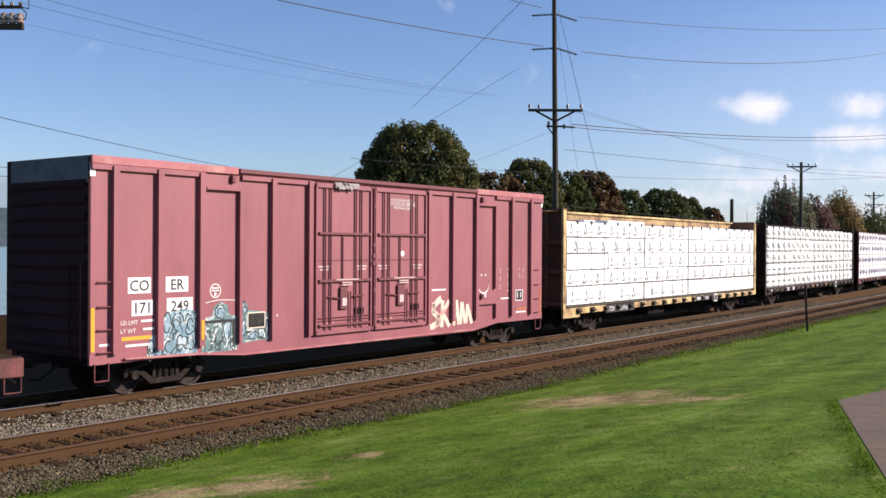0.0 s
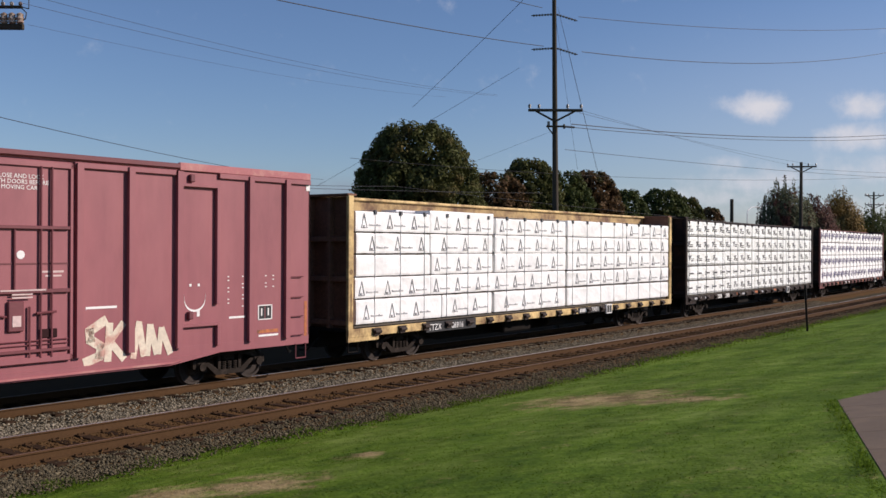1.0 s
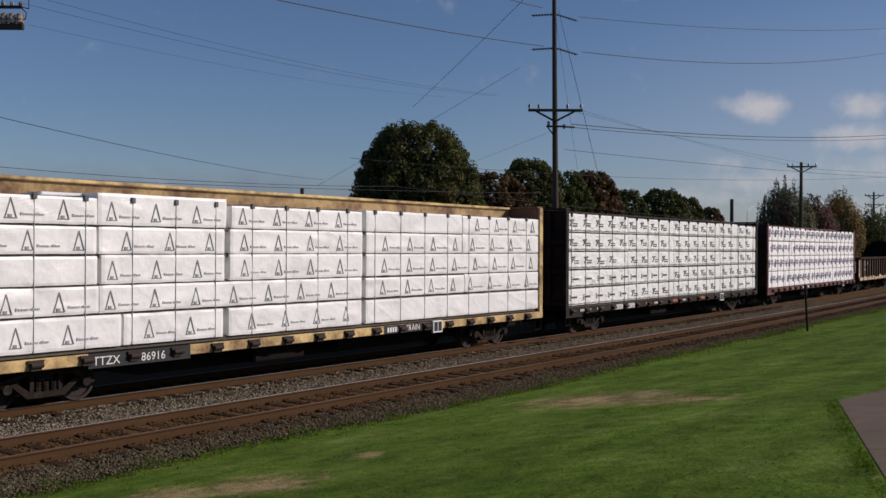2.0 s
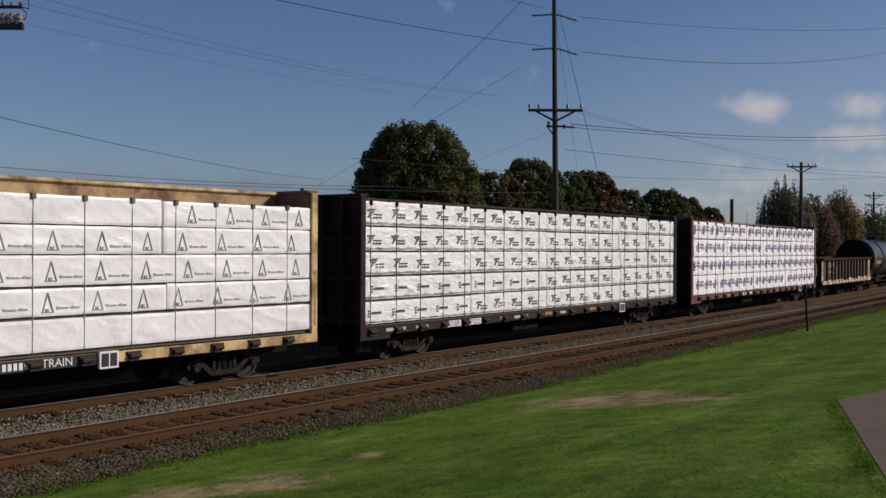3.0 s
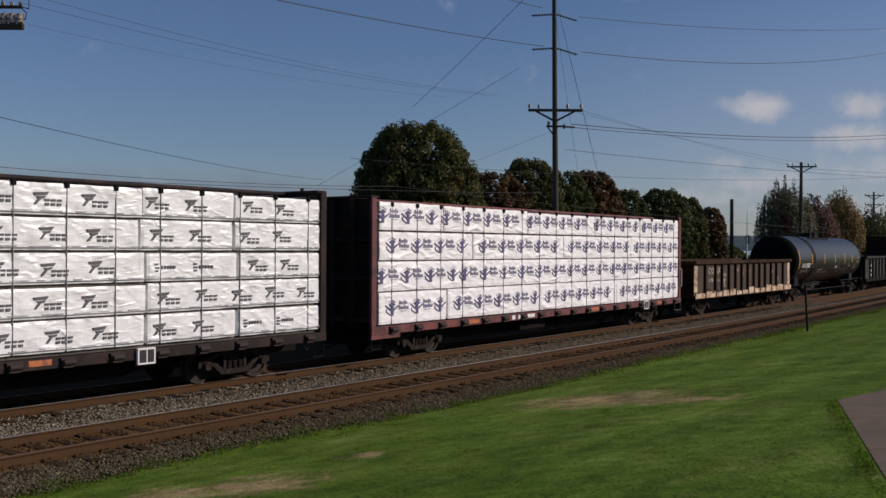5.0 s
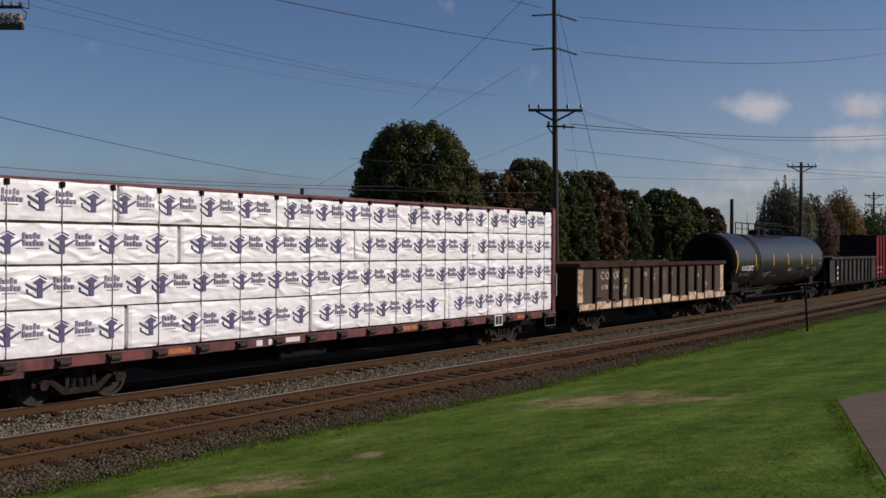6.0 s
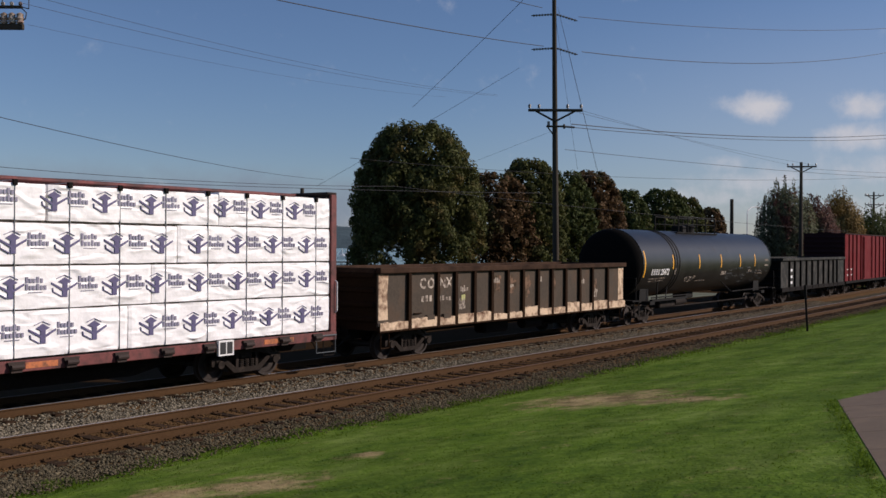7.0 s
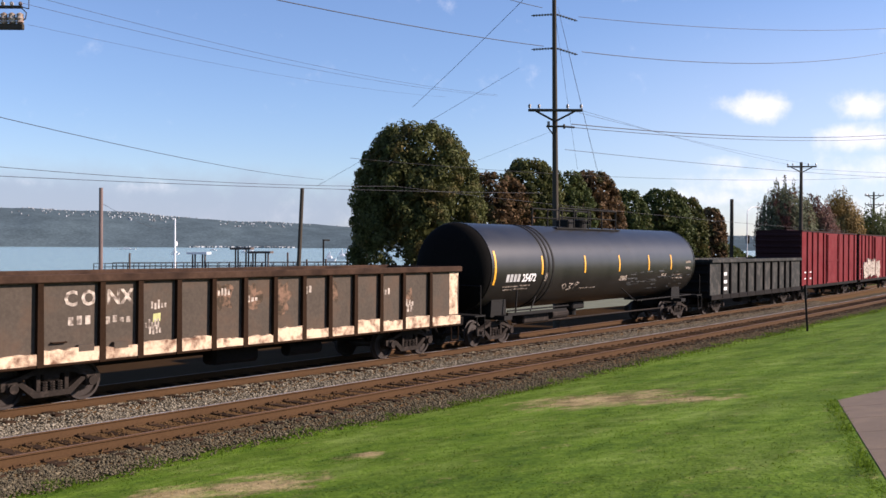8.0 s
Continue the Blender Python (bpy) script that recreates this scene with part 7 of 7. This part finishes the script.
def trees():
    rows = [(738, 213, 86, 10.4, "green", 20000, "large round dark green maple turning at its edges"),
            (880, 302, 95, 7.4, "rust", 5200, "small rust-brown maple in the row"), (936, 278, 97, 7.0, "green", 6800, "dark green maple in the row"),
            (1000, 300, 106, 6.6, "deep", 3600, "green maple in the row"), (1048, 300, 111, 7.0, "rust", 6600, "reddish-brown maple turning in autumn"),
            (1108, 333, 135, 6.6, "deep", 3000, "small green tree standing in the row"), (1172, 332, 142, 8.0, "deep", 3600, "dark green tree at the end of the row"),
            (1216, 347, 155, 6.0, "green", 2400, "small green tree with brown tips"), (1258, 366, 165, 5.0, "rust", 2200, "small reddish tree at the end of the row")]
    for k, (px, py, d, w, leaf, n, label) in enumerate(rows):
        x, y, z = LW(px, py, d)
        tree(x, y, z, w * 1.18, LEAF[leaf], 10 + k, label, count=n, size=0.27 * d / 95)
    rows = [(1390, 310, 118, 5.6, "pale", 6200, "tall upright tree with pale green and red leaves"), (1440, 338, 122, 5.2, "wine", 4800, "upright reddish-brown tree by the line"),
            (1486, 328, 126, 5.0, "gold", 5200, "tall upright tree with golden autumn leaves"), (1538, 362, 130, 6.5, "deep", 3200, "leafy green tree beside the line"), (1585, 355, 135, 7.0, "deep", 3000, "leafy green tree beside the line")]
    for k, (px, py, d, w, leaf, n, label) in enumerate(rows):
        x, y, z = LW(px, py, d)
        tree(x, y, z, w * 1.4, LEAF[leaf], 40 + k, label, count=n, tall=True, size=0.32)
    # hedge of far woods behind
    rnd = np.random.RandomState(8)
    V = []
    for k in range(5000):
        px = rnd.uniform(1270, 1640)
        p = np.array(LW(px, 441, rnd.uniform(170, 185)))
        p[2] = -0.5 + 4.6 * rnd.rand() ** 0.7 * (0.75 + 0.25 * math.sin(px * 0.06))
        u, w = rnd.normal(size=3), rnd.normal(size=3)
        u, w = u / np.linalg.norm(u) * 0.45, w / np.linalg.norm(w) * 0.4
        V += [p - u, p + w, p + u, p - w]
    me = bpy.data.meshes.new("far_bushes")
    me.from_pydata([tuple(v) for v in V], [], np.arange(len(V)).reshape(-1, 4).tolist())
    me.materials.append(LEAF["deep"])
    tagged(new("far_bushes", me), "low dark bushes beyond the trees", "bushes", kind="stuff")


trees()


# ---- lawn details ----
def lawn_z(x, y):
    return ground_height(y - bend(x), x)


def footpath():
    """A concrete path with joints; each slab is a piece. Its far end is cut askew."""
    a, c = Vector((16.97, 4.47)), Vector((7.5, 1.355))
    p = thing("pavement", "pale concrete footpath across the lawn", "footpath", kind="structure")
    axis = (a - c).normalized()
    side = Vector((axis.y, -axis.x))
    far = Vector((1.42, -0.43)).normalized()
    cuts = [0, 1.0, 2.46, 3.92, 5.38, 6.84, 8.3, 9.76]
    for d0, d1 in zip(cuts[:-1], cuts[1:]):
        q1 = a - axis * (d0 + 0.006)
        q0 = a - axis * (d1 - 0.006)
        r1 = a + far * 2.7 if d0 == 0 else q1 + side * 2.6
        vs = []
        for dz in (0.006, -0.15):
            for pt in (q0, q0 + side * 2.6, q1, r1):
                vs.append((pt.x, pt.y, lawn_z(pt.x, pt.y) + dz))
        part("slab", Shape().add(vs, [(0, 1, 3, 2), (4, 6, 7, 5), (0, 4, 5, 1), (2, 3, 7, 6), (0, 2, 6, 4), (1, 5, 7, 3)]), MAT["concrete"], p)
    return p


footpath()


def marker_post():
    x, y = 43.6, 12.75
    m = thing("marker_post", "thin dark steel line-side marker post", "post")
    m.location = (x, y, lawn_z(x, y) - 0.05)
    part("post", Shape().box(-0.04, 0.04, -0.02, 0.02, 0, 2.0).rod((0, -0.03, 1.5), (0, -0.03, 2.05), 0.05, 6), MAT["tank_part"], m)
    m.rotation_euler = (0, radians(-3.5), radians(-50))


marker_post()


def grass_blades():
    """Blades over the near lawn, longer along the ragged edge of the stones."""
    rnd = np.random.RandomState(21)
    n = 80000
    x = 6.0 + 40 * rnd.rand(n) ** 1.7
    u = 13.5 - 13.5 * rnd.rand(n) ** 1.1
    keep = ~((x < 17.6) & (u < 4.60 + 0.328 * (x - 16.97)) & (u > 1.7 + 0.328 * (x - 16.97)))
    x, u = x[keep], u[keep]
    tuft = np.array([noise.noise(Vector((a * 1.3, b * 1.3, 4.0))) + 0.6 * noise.noise(Vector((a * 4.1, b * 4.1, 1.0))) for a, b in zip(x, u)])
    keep = rnd.rand(len(x)) < np.clip(0.6 + 0.5 * tuft, 0.3, 1.0)
    x, u, tuft = x[keep], u[keep], tuft[keep]
    h = (0.008 + 0.012 * rnd.rand(len(x))) * np.clip(0.8 + 0.8 * tuft, 0.5, 1.6)
    xe = 5.5 + 65 * rnd.rand(17000) ** 1.5
    edge = np.array([lawn_edge(a) for a in xe])
    clump = np.array([0.5 + noise.noise(Vector((a * 1.7, 9.1, 0))) for a in xe])
    ue = np.minimum(edge, 13.9) + 0.14 - np.abs(rnd.normal(size=len(xe))) * 0.30
    he = (0.025 + 0.075 * rnd.rand(len(xe)) ** 2) * np.clip(clump * 1.6, 0.45, 1.5)
    # tufts that lean over the edge of the footpath
    xp = 8.0 + 9.0 * rnd.rand(2000)
    up = 4.47 + 0.329 * (xp - 16.97) + 0.02 + np.abs(rnd.normal(size=len(xp))) * 0.10
    hp = (0.012 + 0.045 * rnd.rand(len(xp)) ** 2) * np.clip([0.8 + noise.noise(Vector((a * 2.3, 5.5, 0))) for a in xp], 0.4, 1.6)
    x, u, h = np.concatenate([x, xe, xp]), np.concatenate([u, ue, up]), np.concatenate([h, he, hp])
    y = u + np.array([bend(a) for a in x])
    z = np.array([ground_height(a, b) for a, b in zip(u, x)])
    a = rnd.rand(len(x)) * 6.28
    w = 0.0035 + 0.00045 * np.hypot(x, y)
    lean = rnd.normal(size=(len(x), 2)) * np.where(h < 0.04, 1.8 * h, 0.5 * h)[:, None]
    b0 = np.stack([x - np.cos(a) * w, y - np.sin(a) * w, z - 0.005], 1)
    b1 = np.stack([x + np.cos(a) * w, y + np.sin(a) * w, z - 0.005], 1)
    tp = np.stack([x + lean[:, 0], y + lean[:, 1], z + h], 1)
    V = np.stack([b0, b1, tp], 1).reshape(-1, 3)
    me = bpy.data.meshes.new("grass")
    me.vertices.add(len(V))
    me.vertices.foreach_set("co", V.ravel())
    k = len(x)
    me.loops.add(3 * k)
    me.loops.foreach_set("vertex_index", np.arange(3 * k, dtype=np.int32))
    me.polygons.add(k)
    me.polygons.foreach_set("loop_start", np.arange(0, 3 * k, 3, dtype=np.int32))
    me.polygons.foreach_set("loop_total", np.full(k, 3, dtype=np.int32))
    me.update()
    me.validate()
    me.materials.append(MAT["blades"])
    tagged(new("grass", me), "short green grass blades, ragged beside the stones", "grass", kind="stuff")


grass_blades()


def loose_stones(seed, n, u0, u1, material, label):
    """Crushed stone over the bed, between and beside the tracks."""
    rnd = np.random.RandomState(seed)
    x = 7 + 62 * rnd.rand(n) ** 1.7
    u = u0 + (u1 - u0) * rnd.rand(n)
    dist = np.minimum(np.abs(u - NEAR_TRACK), np.abs(u - FAR_TRACK))
    z = np.interp(dist, (1.15, 1.4, 1.62), (-0.182, -0.218, -0.258))
    edge = np.array([lawn_edge(a) for a in x])
    stay = u > edge - 0.12 * rnd.rand(n) ** 3 * 4
    x, u, z, dist = x[stay], u[stay], z[stay], dist[stay]
    n = len(x)
    z = np.where(u < 13.80, -0.285 + np.clip((u - 13.3) * 0.06, -0.01, 0.05), z)
    y = u + np.array([bend(a) for a in x])
    s = 0.012 + 0.019 * rnd.rand(n)
    base = np.array([(1, 0, 0), (-1, 0, 0), (0, 1, 0), (0, -1, 0), (0, 0, 1), (0, 0, -0.6)], float)
    tri = np.array([(0, 2, 4), (2, 1, 4), (1, 3, 4), (3, 0, 4), (2, 0, 5), (1, 2, 5), (3, 1, 5), (0, 3, 5)])
    a = rnd.rand(n) * 6.28
    ca, sa = np.cos(a), np.sin(a)
    jit = 1 + 0.45 * rnd.normal(size=(n, 6, 1))
    B = base[None] * jit
    X = B[:, :, 0] * ca[:, None] - B[:, :, 1] * sa[:, None]
    Y = B[:, :, 0] * sa[:, None] + B[:, :, 1] * ca[:, None]
    V = np.stack([X * s[:, None] * 1.25 + x[:, None], Y * s[:, None] + y[:, None], B[:, :, 2] * s[:, None] * 0.8 + z[:, None] + 0.01], 2).reshape(-1, 3)
    F = (tri[None] + 6 * np.arange(n)[:, None, None]).reshape(-1, 3)
    me = bpy.data.meshes.new("stones")
    me.vertices.add(len(V))
    me.vertices.foreach_set("co", V.ravel())
    k = len(F)
    me.loops.add(3 * k)
    me.loops.foreach_set("vertex_index", F.ravel().astype(np.int32))
    me.polygons.add(k)
    me.polygons.foreach_set("loop_start", np.arange(0, 3 * k, 3, dtype=np.int32))
    me.polygons.foreach_set("loop_total", np.full(k, 3, dtype=np.int32))
    me.update()
    me.validate()
    me.materials.append(material)
    tagged(new("ballast_stones", me), label, "ballast", kind="stuff")


loose_stones(6, 36000, 13.1, 14.35, MAT["stones_dull"], "dark brown crushed stones beside the lawn")
loose_stones(7, 46000, 16.75, 18.75, MAT["stones"], "loose grey crushed stones between the tracks")
loose_stones(8, 14000, 14.3, 16.6, MAT["stones_brown"], "rust-stained crushed stones between the rails")


# ---- ties, plates and spikes ----
def ties():
    mesh = Shape().box(-0.115, 0.115, -1.3, 1.3, -0.33, -0.156, 0.012).mesh("tie", MAT["tie"])
    plate = Shape()
    for s in (-0.75, 0.75):
        plate.box(-0.09, 0.09, s - 0.18, s + 0.18, -0.160, -0.146, 0.004)
        for dx in (-0.06, 0.06):
            for dy in (-0.10, 0.10):
                plate.box(dx - 0.014, dx + 0.014, s + dy - 0.02, s + dy + 0.02, -0.15, -0.118)
    pm = plate.mesh("tie_plate", MAT["rail"])
    rnd = random.Random(9)
    for u, name, x0, x1, label in ((NEAR_TRACK, "track_ties", 6.5, 92, "dark creosoted timber ties of the near track"), (FAR_TRACK, "track_ties", 7, 60, "dark creosoted timber ties under the train")):
        root = thing(name, label, "railway ties", kind="structure")
        x = x0
        while x < x1:
            o = part("tie", mesh, None, root)
            o.location = (x, u + bend(x) + rnd.uniform(-0.05, 0.05), rnd.uniform(-0.012, 0.006))
            o.rotation_euler = (0, 0, slope(x) + rnd.uniform(-0.012, 0.012))
            if u == NEAR_TRACK:
                q = part("tie_plate", pm, None, o)
            x += 0.52 + rnd.uniform(-0.02, 0.02)


ties()


# ---- movement of the train ----
def travelled(t):
    q = t - 4
    w = q / 4
    return (11.69562 * t + 0.0426608 * q ** 2 - 0.0106035 * q ** 3 - 0.00123813 * q ** 4 + 0.00042134 * q ** 5 - 0.0000453677 * q ** 6
            - 0.1594 * w - 0.5222 * w ** 2 + 0.1470 * w ** 3 + 1.0695 * w ** 4 + 0.1684 * w ** 5 - 0.5675 * w ** 6)


def motions():
    for car, place in CARS:
        rows = []
        for k in range(41):
            t = k * 0.2
            x = place - travelled(t)
            rows.append((t, pose(x, FAR_TRACK + bend(x), 0, 0, 0, math.degrees(math.atan(slope(x))))))
        walk(car, rows)
    for w, dx in TURNING:
        rows = []
        for k in range(241):
            t = k / 30
            rows.append((t, pose(dx, 0, 0.418, 0, -math.degrees(travelled(t) / 0.418), 0)))
        walk(w, rows)


motions()
